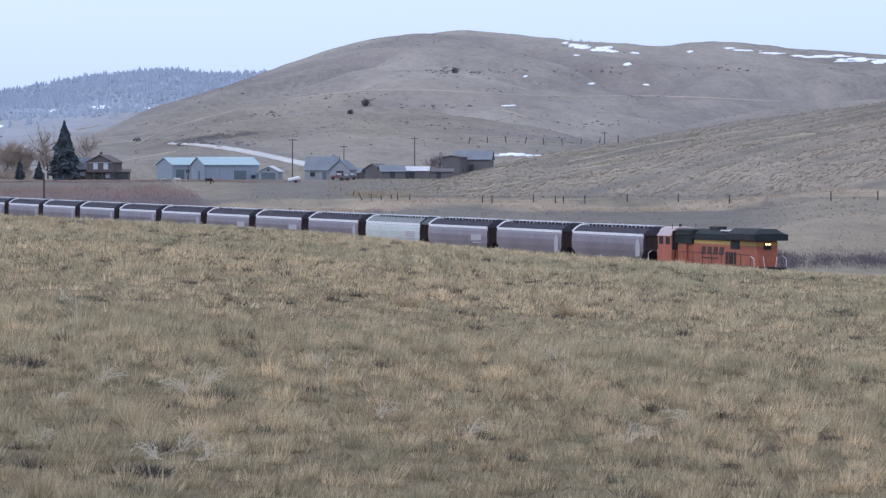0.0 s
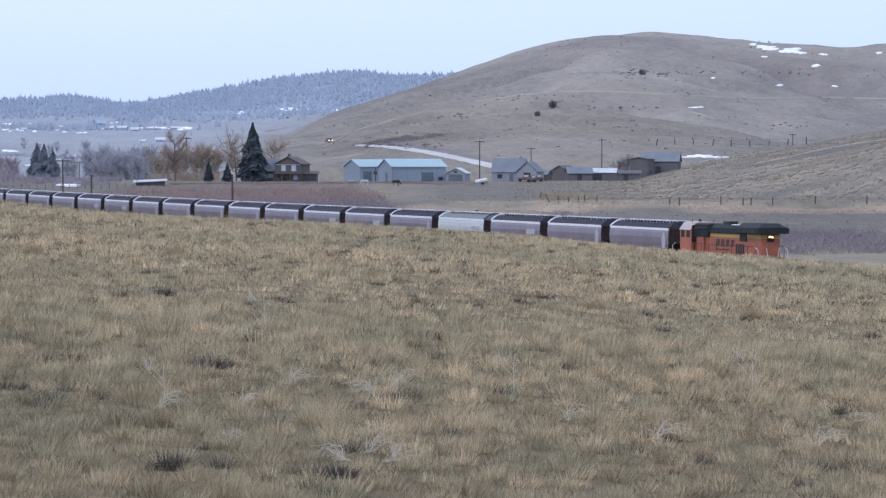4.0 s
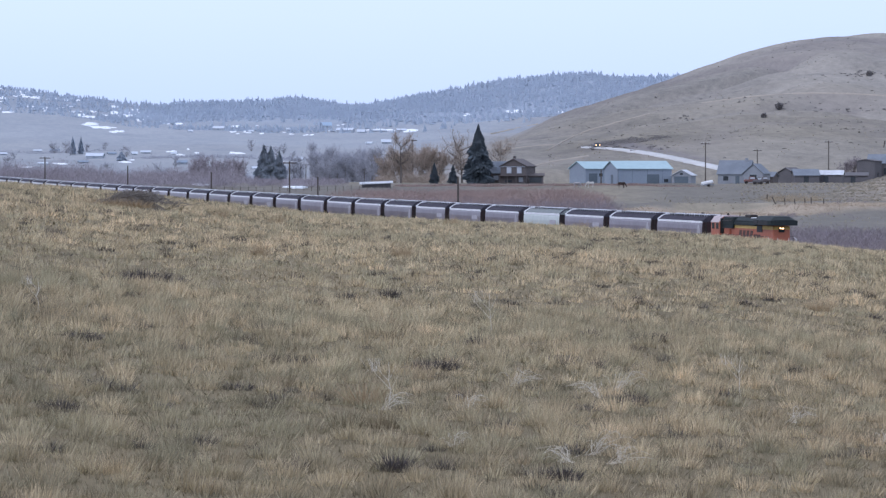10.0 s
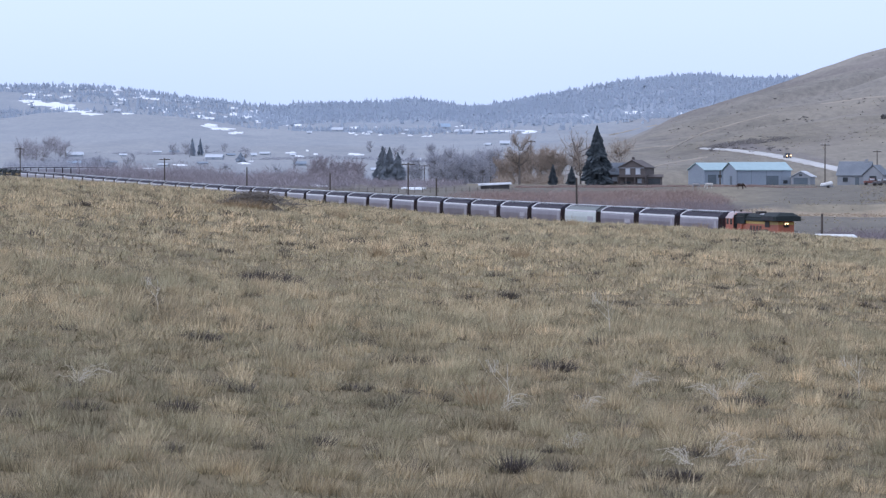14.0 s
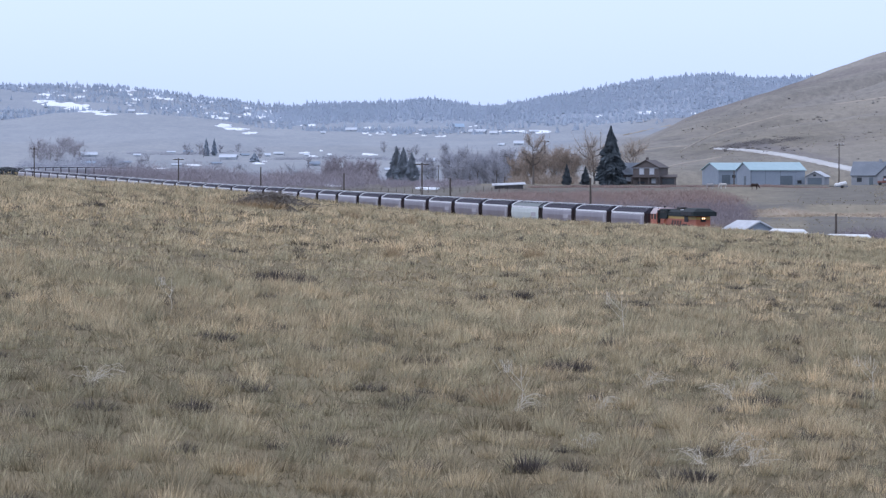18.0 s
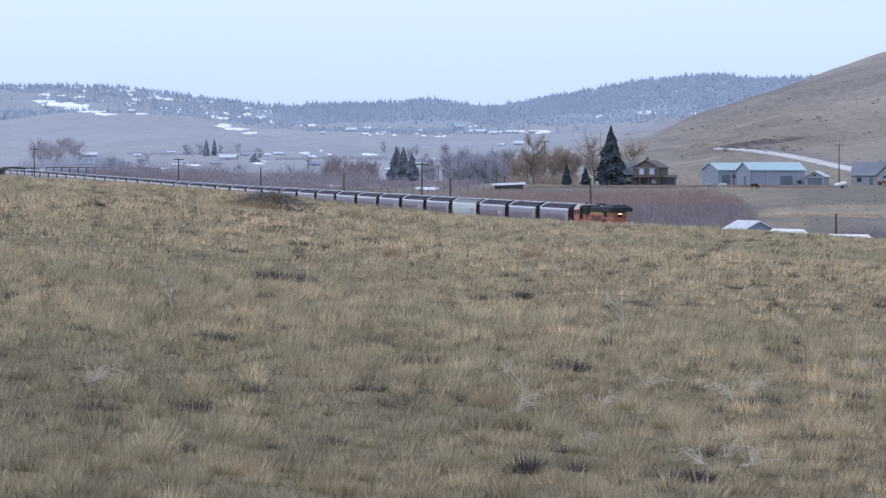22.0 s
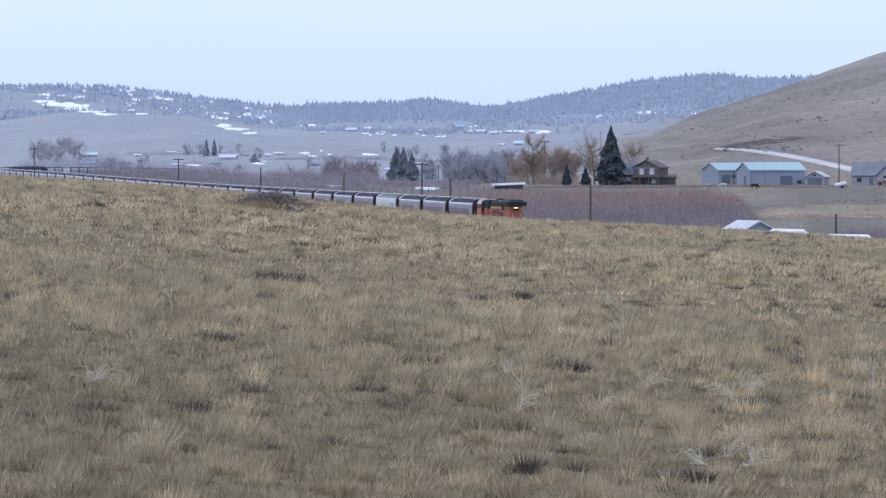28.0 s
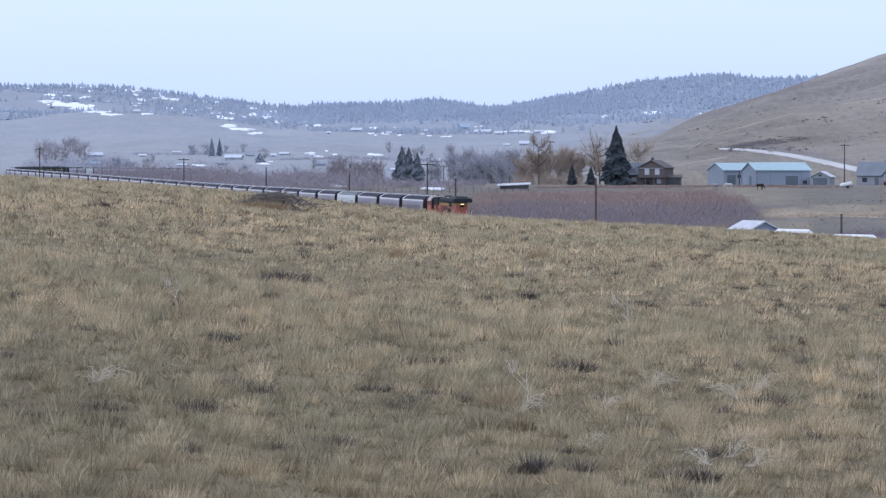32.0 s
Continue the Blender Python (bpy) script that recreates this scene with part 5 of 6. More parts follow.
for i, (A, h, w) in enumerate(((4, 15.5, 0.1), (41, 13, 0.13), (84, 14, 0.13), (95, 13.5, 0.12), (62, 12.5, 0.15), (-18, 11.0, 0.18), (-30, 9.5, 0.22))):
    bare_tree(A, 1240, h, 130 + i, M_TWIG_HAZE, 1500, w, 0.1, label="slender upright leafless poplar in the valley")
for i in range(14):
    bare_tree(-215 + 100 * rt.uniform(0, 1), 1060 + 140 * rt.uniform(0, 1), rt.uniform(4.5, 8.5), 140 + i, M_TWIG_HAZEBROWN, 2600, 0.42, 0.05, label="leafless purple brown valley bush")
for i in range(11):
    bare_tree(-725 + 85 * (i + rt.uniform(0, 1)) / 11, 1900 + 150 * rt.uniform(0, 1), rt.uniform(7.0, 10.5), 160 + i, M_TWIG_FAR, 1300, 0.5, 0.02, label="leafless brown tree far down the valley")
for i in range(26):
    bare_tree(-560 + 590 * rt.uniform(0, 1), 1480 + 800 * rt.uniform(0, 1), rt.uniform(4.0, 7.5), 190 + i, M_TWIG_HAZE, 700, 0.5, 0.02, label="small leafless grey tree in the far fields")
for i in range(5):
    bare_tree(-600 + 70 * rt.uniform(0, 1), 1650 + 150 * rt.uniform(0, 1), rt.uniform(6.0, 9), 175 + i, M_TWIG_HAZE, 1600, 0.45, 0.05, label="leafless grey tree far down the valley")
bare_tree(960, 1085, 7.5, 171, M_TWIG_PURPLE, 1800, 0.4, 0.2, label="leafless grey tree behind the log sheds")
bare_tree(945, 1090, 6.5, 172, M_TWIG_PURPLE, 1800, 0.4, 0.2, label="leafless grey tree behind the log sheds")


def far_conifers():
    """The wooded ridge: thousands of small ragged conifers."""
    r = rng(8)
    quads = []
    n = 30000
    A = r.uniform(-900, 720, n)
    R = r.uniform(3050, 4290, n)
    knot = slice(0, 160)
    A[knot], R[knot] = 1172 + 85 * r.uniform(0, 1, 160), r.uniform(4150, 4290, 160)
    x, y = where(A, R)
    patch = hash_noise(x, y, 0.004, 2.2) + 0.6 * hash_noise(x, y, 0.013, 4.1)
    depth = (R - 3000) / 1300
    want = np.where(A > -300, 0.30 + 1.5 * (depth - 0.28), 0.42 * (depth - 0.15)) + 0.6 * patch + np.where(R > 4200, 0.35, 0)
    want[knot] = 1.0
    keep = r.uniform(0, 1, n) < want
    A, R, x, y = A[keep], R[keep], x[keep], y[keep]
    n = len(A)
    z = land(A, R) + EYE
    h = r.uniform(2.8, 5.6, n) * np.where(r.uniform(0, 1, n) < 0.14, 1.5, 1) * np.where(A > 900, 1.25, 1)
    wide = h * r.uniform(0.26, 0.46, n)
    for tier in range(3):
        z0, z1 = 0.02 + 0.22 * tier, 0.62 + 0.19 * tier
        rad = wide * (1.0, 0.8, 0.5)[tier]
        turn = r.uniform(0, 6.28, n)
        for k in range(3):
            a0, a1 = turn + 2.094 * k, turn + 2.094 * (k + 1)
            p0 = np.stack([x + rad * np.cos(a0), y + rad * np.sin(a0), z + h * z0 + r.normal(0, 0.4, n)], 1)
            p1 = np.stack([x + rad * np.cos(a1), y + rad * np.sin(a1), z + h * z0 + r.normal(0, 0.4, n)], 1)
            p2 = np.stack([x + r.normal(0, 0.1, n), y, z + h * z1], 1)
            quads.append(np.stack([p0, p1, p2], 1))
    q = np.stack(quads, 1).reshape(-1, 3, 3)
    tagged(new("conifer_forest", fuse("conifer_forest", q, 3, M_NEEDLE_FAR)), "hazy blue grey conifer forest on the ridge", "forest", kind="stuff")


far_conifers()


def hill_scrub():
    """Dark sage and juniper dotted over the bare hill."""
    r = rng(17)
    verts = []
    spots = []
    for _ in range(60):
        spots.append((r.uniform(520, 1745), r.uniform(1300, 2450), r.uniform(0.35, 0.9)))
    for A0, E0, w, n in ((1040, 170, 45, 26), (985, 172, 30, 16), (860, 128, 25, 10), (945, 109, 40, 14), (700, 127, 45, 8), (1180, 172, 60, 14), (1230, 78, 50, 10), (1450, 175, 50, 12), (655, 96, 20, 8), (560, 42, 40, 18), (520, 43, 30, 14)):
        for _ in range(n):
            A, E = A0 + r.normal(0, w), E0 + r.normal(0, 3)
            spots.append((A, range_at(A, min(E, BIG_HILL(A) - 4), nearest=1200), r.uniform(0.5, 1.3)))
    for A, R, s in spots:
        sage_clump(verts, spot(A, R), s * 1.1, s * 1.1, 30, r, 0.26)
    tagged(new("hill_scrub", fuse("hill_scrub", np.concatenate(verts), 3, M_FORB_FAR)), "dark sage and juniper scrub on the bare hill", "scrub", kind="stuff")


hill_scrub()


def juniper(A, E, height, seed):
    r = rng(seed)
    root = tagged(new("juniper_tree"), "lone dark round juniper on the bare hillside", "tree", "junipers on the hill")
    root.location = foot(A, E, nearest=1200)
    bm = bmesh.new()
    rod(bm, (0, 0, -0.3), (0, 0, height * 0.7), 0.25, 0.1, sides=6)
    part("trunk", bm, M_BARK, root)
    n = 500
    v = r.normal(0, 1, (n, 3))
    v = v / np.linalg.norm(v, axis=1)[:, None] * (r.uniform(0.3, 1, n) ** 0.5)[:, None]
    c = v * np.array([height * 0.62, height * 0.5, height * 0.5]) + np.array([0, 0, height * 0.55])
    d1, d2 = r.normal(0, 0.35, (n, 3)), r.normal(0, 0.35, (n, 3))
    ob = new("crown", fuse("crown", np.stack([c - d1, c - d2, c + d1, c + d2], 1), 4, M_FORB_FAR))
    ob.parent = root


juniper(827, 110, 3.0, 1)
juniper(800, 96, 1.4, 2)
juniper(985, 168, 2.6, 3)

# ------------------------------------------------------------------ old snow


def snow_patch(A, E, half, tall, seed, nearest=1200.0, label="patch of old snow on the hillside"):
    """A thin ragged drift lying on the slope."""
    r = rng(seed)
    n = 22
    a = np.linspace(0, 2 * np.pi, n + 1)[:-1]
    k = 1 + 0.28 * np.sin(2 * a + r.uniform(0, 6)) + 0.2 * np.sin(5 * a + r.uniform(0, 6)) + r.normal(0, 0.1, n)
    bm = bmesh.new()
    c = spot(A, range_at(A, E, nearest=nearest), 0.3)
    mid = bm.verts.new((0, 0, 0.0))
    rings = []
    for q in (0.35, 0.7, 1.0, 1.04):
        ring = []
        for ai, ki in zip(a, k):
            A2, E2 = A + half * ki * q * math.cos(ai), E + tall * ki * q * math.sin(ai)
            ring.append(bm.verts.new(spot(A2, range_at(A2, E2, nearest=nearest), 0.3 if q <= 1 else -0.4) - c))
        rings.append(ring)
    for i in range(n):
        j = (i + 1) % n
        bm.faces.new((mid, rings[0][i], rings[0][j]))
        for lo, hi in zip(rings, rings[1:]):
            bm.faces.new((lo[i], hi[i], hi[j], lo[j]))
    bmesh.ops.recalc_face_normals(bm, faces=bm.faces)
    ob = part("snow_patch", bm, M_SNOW)
    ob.location = c
    tagged(ob, label, "snow", "old snow patches")


SNOWS = [(1205, 215, 26, 4.5), (1245, 210, 22, 5), (1262, 206, 12, 3), (1180, 221, 8, 2), (1303, 203, 9, 2), (1290, 183, 9, 2.5), (1227, 149, 8, 1.6), (1323, 147, 5, 2), (1110, 162, 5, 1.2), (1200, 199, 5, 1.5),
         (1470, 211, 14, 1.5), (1500, 207, 26, 1.6), (1545, 202, 24, 1.8), (1590, 197, 18, 1.8), (1640, 196, 40, 3.0), (1690, 190, 44, 4), (1735, 187, 26, 4), (1400, 205, 7, 1.4), (1080, 110, 16, 1.2)]
for i, (A, E, half, tall) in enumerate(SNOWS):
    snow_patch(A, E, half * 0.8, tall * 0.75, 200 + i)
FAR_SNOWS = [(-702, 128, 20, 3), (-672, 121, 26, 4.5), (-645, 115, 24, 4.5), (-620, 109, 18, 3), (-596, 104, 14, 2), (-620, 152, 26, 2), (-560, 147, 22, 3), (-505, 140, 14, 3.5), (-460, 142, 14, 3), (-415, 127, 16, 3), (-390, 97, 10, 2), (-388, 84, 16, 2), (-365, 78, 18, 2.2), (-340, 71, 10, 2),
             (-325, 101, 18, 4), (-290, 94, 22, 4), (-255, 88, 12, 3), (-305, 108, 9, 2.5), (-345, 104, 10, 2.5), (-765, 152, 10, 2), (-640, 134, 10, 2), (-700, 138, 9, 2), (-540, 130, 9, 2), (-130, 80, 10, 1.5), (60, 74, 14, 1.6), (100, 73, 10, 1.5), (130, 74, 16, 2), (175, 73, 16, 2), (275, 101, 8, 1.5), (360, 107, 18, 2), (420, 106, 24, 2), (545, 176, 14, 1.5), (585, 172, 10, 1.5),
             (-326, 17, 11, 1.0), (-440, 14, 14, 1.0), (-500, 8, 11, 1.0), (-230, 30, 8, 1.2), (-245, 36, 8, 1.2), (-130, 33, 12, 1.5)]
for i, (A, E, half, tall) in enumerate(FAR_SNOWS):
    snow_patch(A, E, half, tall, 260 + i, 1500.0, "patch of old snow on the far slope")

rs = rng(61)
for i in range(34):
    A = rs.uniform(-540, -230) if i < 24 else rs.uniform(-784, -540)
    snow_patch(A, float(np.interp(A, [-784, -540, -230], [148, 135, 92])) + rs.normal(-6, 9), rs.uniform(3, 10), rs.uniform(0.8, 2.0), 500 + i, 1500.0, "patch of old snow on the far slope")
for i in range(22):
    A, E = (rs.uniform(-150, 80), rs.uniform(64, 84)) if i < 18 else (rs.uniform(-470, -120), rs.uniform(14, 42))
    snow_patch(A, E, rs.uniform(2.0, 5.5), rs.uniform(0.5, 1.0), 540 + i, 1500.0, "strip of old snow in the far fields")

# ------------------------------------------------------------------ roads and tracks


def ribbon(name, tops, bottoms, material, label, lift=0.3, nearest=1150.0, steps=60, kind="structure"):
    """A strip laid on the slope between two lines of bearing and elevation."""
    up, down = spline(*zip(*tops)), spline(*zip(*bottoms))
    A0, A1 = tops[0][0], tops[-1][0]
    verts, faces = [], []
    for i in range(steps + 1):
        A = A0 + (A1 - A0) * i / steps
        hi, lo = range_at(A, up(A), nearest=nearest), range_at(A, down(A), nearest=nearest)
        hi = max(hi, lo + 2.0)
        for R, dz in ((lo - 0.6, -0.5), (lo, lift), ((lo + hi) / 2, lift + 0.1), (hi, lift), (hi + 0.6, -0.5)):
            verts.append(spot(A, R, dz))
    for i in range(steps):
        for j in range(4):
            a = i * 5 + j
            faces.append((a, a + 5, a + 6, a + 1))
    return tagged(sheet(name, verts, faces, material), label, "road", kind=kind)


M_TRACK = mat("pale dirt", (0.26, 0.225, 0.18), (0.42, 0.37, 0.31), 0.02, 0.6, 0.95)
ROAD_TOP = [(478, 44.0), (510, 43.5), (540, 41.5), (580, 37.5), (616, 32), (650, 25.5), (690, 17), (728, 9)]
ROAD_LOW = [(478, 42.5), (510, 41.0), (540, 38.0), (580, 32.5), (616, 26), (650, 19), (690, 10), (728, 1)]
road = ribbon("road", ROAD_TOP, ROAD_LOW, M_ROAD, "pale gravel road coming down the hillside")
ribbon("hill_track", [(340, 40), (410, 47.5), (432, 48.5)], [(340, 39.4), (410, 46.8), (432, 47.8)], M_TRACK, "pale gravel road behind the rise", 0.2, 1150, 20)
ribbon("hill_track", [(690, 122), (770, 132.5), (850, 138.5), (940, 138.5), (1040, 133), (1170, 127), (1280, 128), (1380, 126), (1560, 118)],
       [(690, 121), (770, 131.3), (850, 137.3), (940, 137.3), (1040, 132), (1170, 126), (1280, 127), (1380, 125), (1560, 117)], M_TRACK, "faint dirt track across the bare hill", 0.2, 1300)
ribbon("hill_track", [(1068, 104), (1090, 98), (1112, 91)], [(1068, 102), (1090, 96), (1112, 89)], M_TRACK, "faint dirt track across the bare hill", 0.2, 1300, 10)
ribbon("hill_track", [(420, 40), (470, 66), (540, 88), (600, 104)], [(420, 38.5), (470, 64.7), (540, 86.7), (600, 102.8)], M_TRACK, "faint dirt track up the bare hill", 0.2, 1200, 20)

ribbon("hill_track", [(380, 8), (435, 20), (492, 29)], [(380, 6.8), (435, 18.8), (492, 27.8)], M_TRACK, "pale dirt track rising behind the farmhouse", 0.2, 1100, 20)
ribbon("hill_track", [(318, 68), (360, 77), (402, 86)], [(318, 66.8), (360, 75.8), (402, 84.8)], M_TRACK, "faint dirt track along the foot of the hill", 0.2, 1200, 16)
M_TRAIL = mat("pale trampled grass", (0.27, 0.235, 0.175), (0.39, 0.34, 0.255), 0.05, 0.8, 0.95)
for line in ([(1100, -45), (1148, -35), (1250, -20), (1358, 3), (1440, 26), (1515, 47), (1620, 60)], [(1180, 10), (1240, 22), (1301, 36), (1400, 52), (1500, 66)], [(1000, -40), (1100, -26), (1190, -4), (1260, 6)]):
    ribbon("cattle_trail", [(a, e + 0.4) for a, e in line], [(a, e - 0.4) for a, e in line], M_TRAIL, "pale cattle trail across the near slope", 0.12, 700, 40)

# ------------------------------------------------------------------ railway bed


def railway():
    ss = np.arange(-200, 1480, 8.0)
    verts, faces = [], []
    sect = [(-3.6, -1.6), (-2.3, -0.55), (-1.5, -0.22), (1.5, -0.22), (2.3, -0.55), (3.6, -1.6)]
    for s in ss:
        m = on_line(float(s), 2)
        verts += [m @ Vector((0, y, z)) for y, z in sect]
    for i in range(len(ss) - 1):
        for j in range(5):
            a = i * 6 + j
            faces.append((a, a + 6, a + 7, a + 1))
    bed = tagged(sheet("railway_bed", verts, faces, M_BALLAST), "grey crushed stone railway embankment", "railway", kind="structure")
    for y in (0.72, -0.72):
        bm = bmesh.new()
        rings = []
        for s in ss:
            m = on_line(float(s), 2)
            rings.append([m @ Vector((0, y + dy, z)) for dy, z in ((-0.04, -0.17), (0.04, -0.17), (0.04, 0.0), (-0.04, 0.0))])
        loft(bm, rings)
        part("rail", bm, M_RAIL, bed)
    bm = bmesh.new()
    for s in np.arange(-60, 420, 0.6):
        m = on_line(float(s), 2)
        box(bm, -0.11, 0.11, -1.3, 1.3, -0.3, -0.17, m=m)
    tagged(part("sleeper_run", bm, M_POLE, bed, "dark timber sleepers"), kind="stuff")


railway()

# ------------------------------------------------------------------ poles and fences


def utility_pole(A, R, height, arms, label="weathered wooden utility pole with a crossarm", tilt=0.0):
    root = tagged(new("utility_pole"), label, "utility pole", "utility poles")
    p = spot(A, R)
    root.matrix_basis = Matrix.Translation(p) @ pose(0, 0, 0, 0, tilt, 0)
    bm = bmesh.new()
    rod(bm, (0, 0, -0.5), (0, 0, height), 0.19, 0.13, sides=8)
    part("post", bm, M_POLE, root)
    for k in range(arms):
        z = height - 0.35 - 0.9 * k
        boxed("crossarm", root, M_POLE, -1.35, 1.35, -0.09, 0.06, z - 0.1, z + 0.12)
        for x in (-1.2, -0.5, 0.5, 1.2):
            bm = bmesh.new()
            rod(bm, (x, 0, z + 0.1), (x, 0, z + 0.35), 0.06, 0.05, sides=6)
            part("insulator", bm, M_RIM, root)
    return root


def pole_by(A, top, foot_E, arms, R, **k):
    """A pole on bearing A whose top stands at the elevation `top`."""
    h = top / F * R - float(land(A, R))
    return utility_pole(A, R, max(h, 2.0), arms, **k)


PLAIN = "weathered wooden pole, no crossarm"
for A, top, R in ((261, -8, 535), (13, -9, 615), (-175, 0, 705), (-322, 11, 800), (693, -71, 455), (514, 5, 950)):
    pole_by(A, top, 0, 0, R, label=PLAIN)
for A, top, R in ((-37, 19, 730), (-467, 27, 900), (-720, 45, 1045), (180, 58, 1005), (228, 36, 1010), (109, 32, 1150), (698, 52, 1030), (789, 40, 1150), (914, 55, 1105), (1250, 64, 1290), (-8, 15, 1250)):
    pole_by(A, top, 0, 1, R, label="weathered wooden utility pole with a crossarm" if R < 1100 else "distant wooden utility pole with a crossarm")


def fence(name, label, pts, height, rails, nearest=250.0, thick=0.09, ragged=0.0, seed=1):
    """Posts at bearings and elevations, with rails between them."""
    r = rng(seed)
    root = tagged(new(name), label, "fence")
    places = [foot(A, E, nearest=nearest) for A, E in pts]
    root.location = places[0]
    for p in places:
        bm = bmesh.new()
        d = p - places[0]
        rod(bm, d - Vector((0, 0, 0.3)), d + Vector((r.normal(0, ragged), r.normal(0, ragged), height * r.uniform(0.85, 1.15))), thick, thick * 0.85, sides=6)
        part("post", bm, M_POLE, root)
    for a, b in zip(places, places[1:]):
        for k in range(rails):
            bm = bmesh.new()
            z = Vector((0, 0, height * (0.35 + 0.5 * k / max(rails - 1, 1))))
            rod(bm, a - places[0] + z, b - places[0] + z, 0.012, 0.012, sides=3)
            part("wire", bm, M_STEEL, root)


fence("fence", "weathered wooden post fence along the foot of the slope", [(1034, -62), (1051, -63), (1124, -61), (1163, -62), (1177, -62), (1215, -62), (1290, -60), (1380, -60), (1470, -61), (1648, -58), (1730, -56)], 1.5, 2, 600, 0.13)
fence("fence", "old crooked post and rail fence by the pasture", [(806, -50), (822, -56), (838, -56), (856, -57), (873, -57), (884, -56), (905, -57)], 1.2, 1, 600, 0.12, 0.3, 2)
fence("fence", "distant fence line across the hill pasture", [(1010 + 33 * i, 43 + 2.2 * math.sin(i)) for i in range(9)], 2.4, 2, 1150, 0.2, 0.2, 3)
fence("fence", "fence of thin posts in the lower pasture", [(-180 + 14 * i, -36 + 0.15 * i) for i in range(24)], 1.2, 2, 700, 0.07, 0.05, 4)

# ------------------------------------------------------------------ buildings
M_BARN = mat("pale blue grey sheet metal", (0.21, 0.25, 0.31), (0.30, 0.345, 0.40), 0.1, 2.0, 0.6)
M_TEAL = mat("pale turquoise metal roof", (0.30, 0.42, 0.46), (0.42, 0.54, 0.57), 0.1, 1.0, 0.55)
M_DOOR = mat("grey blue door metal", (0.085, 0.11, 0.135), (0.15, 0.18, 0.21), 0.3, 3.0, 0.6)
M_SIDING = mat("dark brown siding", (0.085, 0.074, 0.074), (0.15, 0.13, 0.125), 0.3, 4.0, 0.8)
M_SHINGLE = mat("grey shingle roof", (0.13, 0.15, 0.18), (0.25, 0.27, 0.30), 0.3, 3.0, 0.9)
M_PALE = mat("pale painted boards", (0.22, 0.238, 0.265), (0.33, 0.347, 0.375), 0.3, 3.0, 0.8)
M_LOG = mat("weathered log walls", (0.098, 0.094, 0.10), (0.17, 0.16, 0.165), 0.3, 3.0, 0.9)
M_SNOWY = mat("snow dusted metal roof", (0.35, 0.36, 0.39), (0.70, 0.72, 0.75), 0.15, 1.0, 0.7)
M_PANE = mat("pale window pane", (0.40, 0.43, 0.48), (0.58, 0.60, 0.64), 1.0, 4.0, 0.2, spec=0.5)
M_PANE_DARK = mat("dark window pane", (0.03, 0.035, 0.04), (0.07, 0.08, 0.09), 1.0, 4.0, 0.1, spec=0.5)
# far house colours are paled and blued, standing in for haze
M_FARWALL = mat("haze-paled distant walls", (0.34, 0.37, 0.42), (0.46, 0.49, 0.53), 0.05, 0.5, 0.9)
M_FARROOF = mat("haze-paled distant roofs", (0.46, 0.50, 0.57), (0.62, 0.66, 0.72), 0.05, 0.5, 0.8)
M_FARDARK = mat("haze-greyed distant roofs", (0.20, 0.25, 0.32), (0.30, 0.35, 0.42), 0.05, 0.5, 0.8)
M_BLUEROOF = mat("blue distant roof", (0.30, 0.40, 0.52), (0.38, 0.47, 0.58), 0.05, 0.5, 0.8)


def gabled(name, A, R, turn, length, width, eave, ridge_h, wall, roof, label, category="building", over=0.35, group="", sink=0.3):
    """Walls with two gables, and a roof of two thick slopes. Length runs along local x; turn: degrees to the left of facing the viewer."""
    root = tagged(new(name), label, category, group)
    root.matrix_basis = Matrix.Translation(spot(A, R)) @ pose(0, 0, 0, 0, 0, turn - math.degrees(A / F))
    L, W = length / 2, width / 2
    bm = bmesh.new()
    ring = [(-W, -sink), (W, -sink), (W, eave), (0, ridge_h), (-W, eave)]
    loft(bm, [[(x, y, z) for y, z in ring] for x in (-L, L)])
    bmesh.ops.recalc_face_normals(bm, faces=bm.faces)
    part("wall", bm, wall, root)
    slope = (ridge_h - eave) / W
    for s in (-1, 1):
        bm = bmesh.new()
        y1, z1 = s * (W + over), eave - slope * over
        loft(bm, [[(x, 0, ridge_h + 0.04), (x, y1, z1 + 0.04), (x, y1, z1 + 0.2), (x, 0, ridge_h + 0.22)] for x in (-L - over, L + over)])
        bmesh.ops.recalc_face_normals(bm, faces=bm.faces)
        part("roof", bm, roof, root)
    return root


def opening(root, name, side, a0, a1, z0, z1, face, material, frame=None, proud=0.05):
    """A door or window leaf on one wall. side: 'front' (-y), 'left' (-x) or 'right' (+x); face: that wall's distance from the middle."""
    p = proud
    if side == "front":
        ob = boxed(name, root, material, a0, a1, -face - p, -face + 0.02, z0, z1)
    elif side == "left":
        ob = boxed(name, root, material, -face - p, -face + 0.02, a0, a1, z0, z1)
    else:
        ob = boxed(name, root, material, face - 0.02, face + p, a0, a1, z0, z1)
    if frame:
        w = 0.14
        bm = bmesh.new()
        for b0, b1, c0, c1 in ((a0 - w, a1 + w, z1, z1 + w), (a0 - w, a1 + w, z0 - w, z0), (a0 - w, a0, z0, z1), (a1, a1 + w, z0, z1)):
            if side == "front":
                box(bm, b0, b1, -face - p - 0.04, -face + 0.02, c0, c1)
            elif side == "left":
                box(bm, -face - p - 0.04, -face + 0.02, b0, b1, c0, c1)
            else:
                box(bm, face - 0.02, face + p + 0.04, b0, b1, c0, c1)
        part("frame", bm, frame, ob)
    return ob


barn = gabled("barn", 579, 960, 23, 15.6, 9.0, 4.0, 5.9, M_BARN, M_TEAL, "pale blue grey metal barn with a turquoise roof", "barn")
opening(barn, "sliding_door", "front", 0.7, 4.2, 0, 2.5, 4.5, M_DOOR)
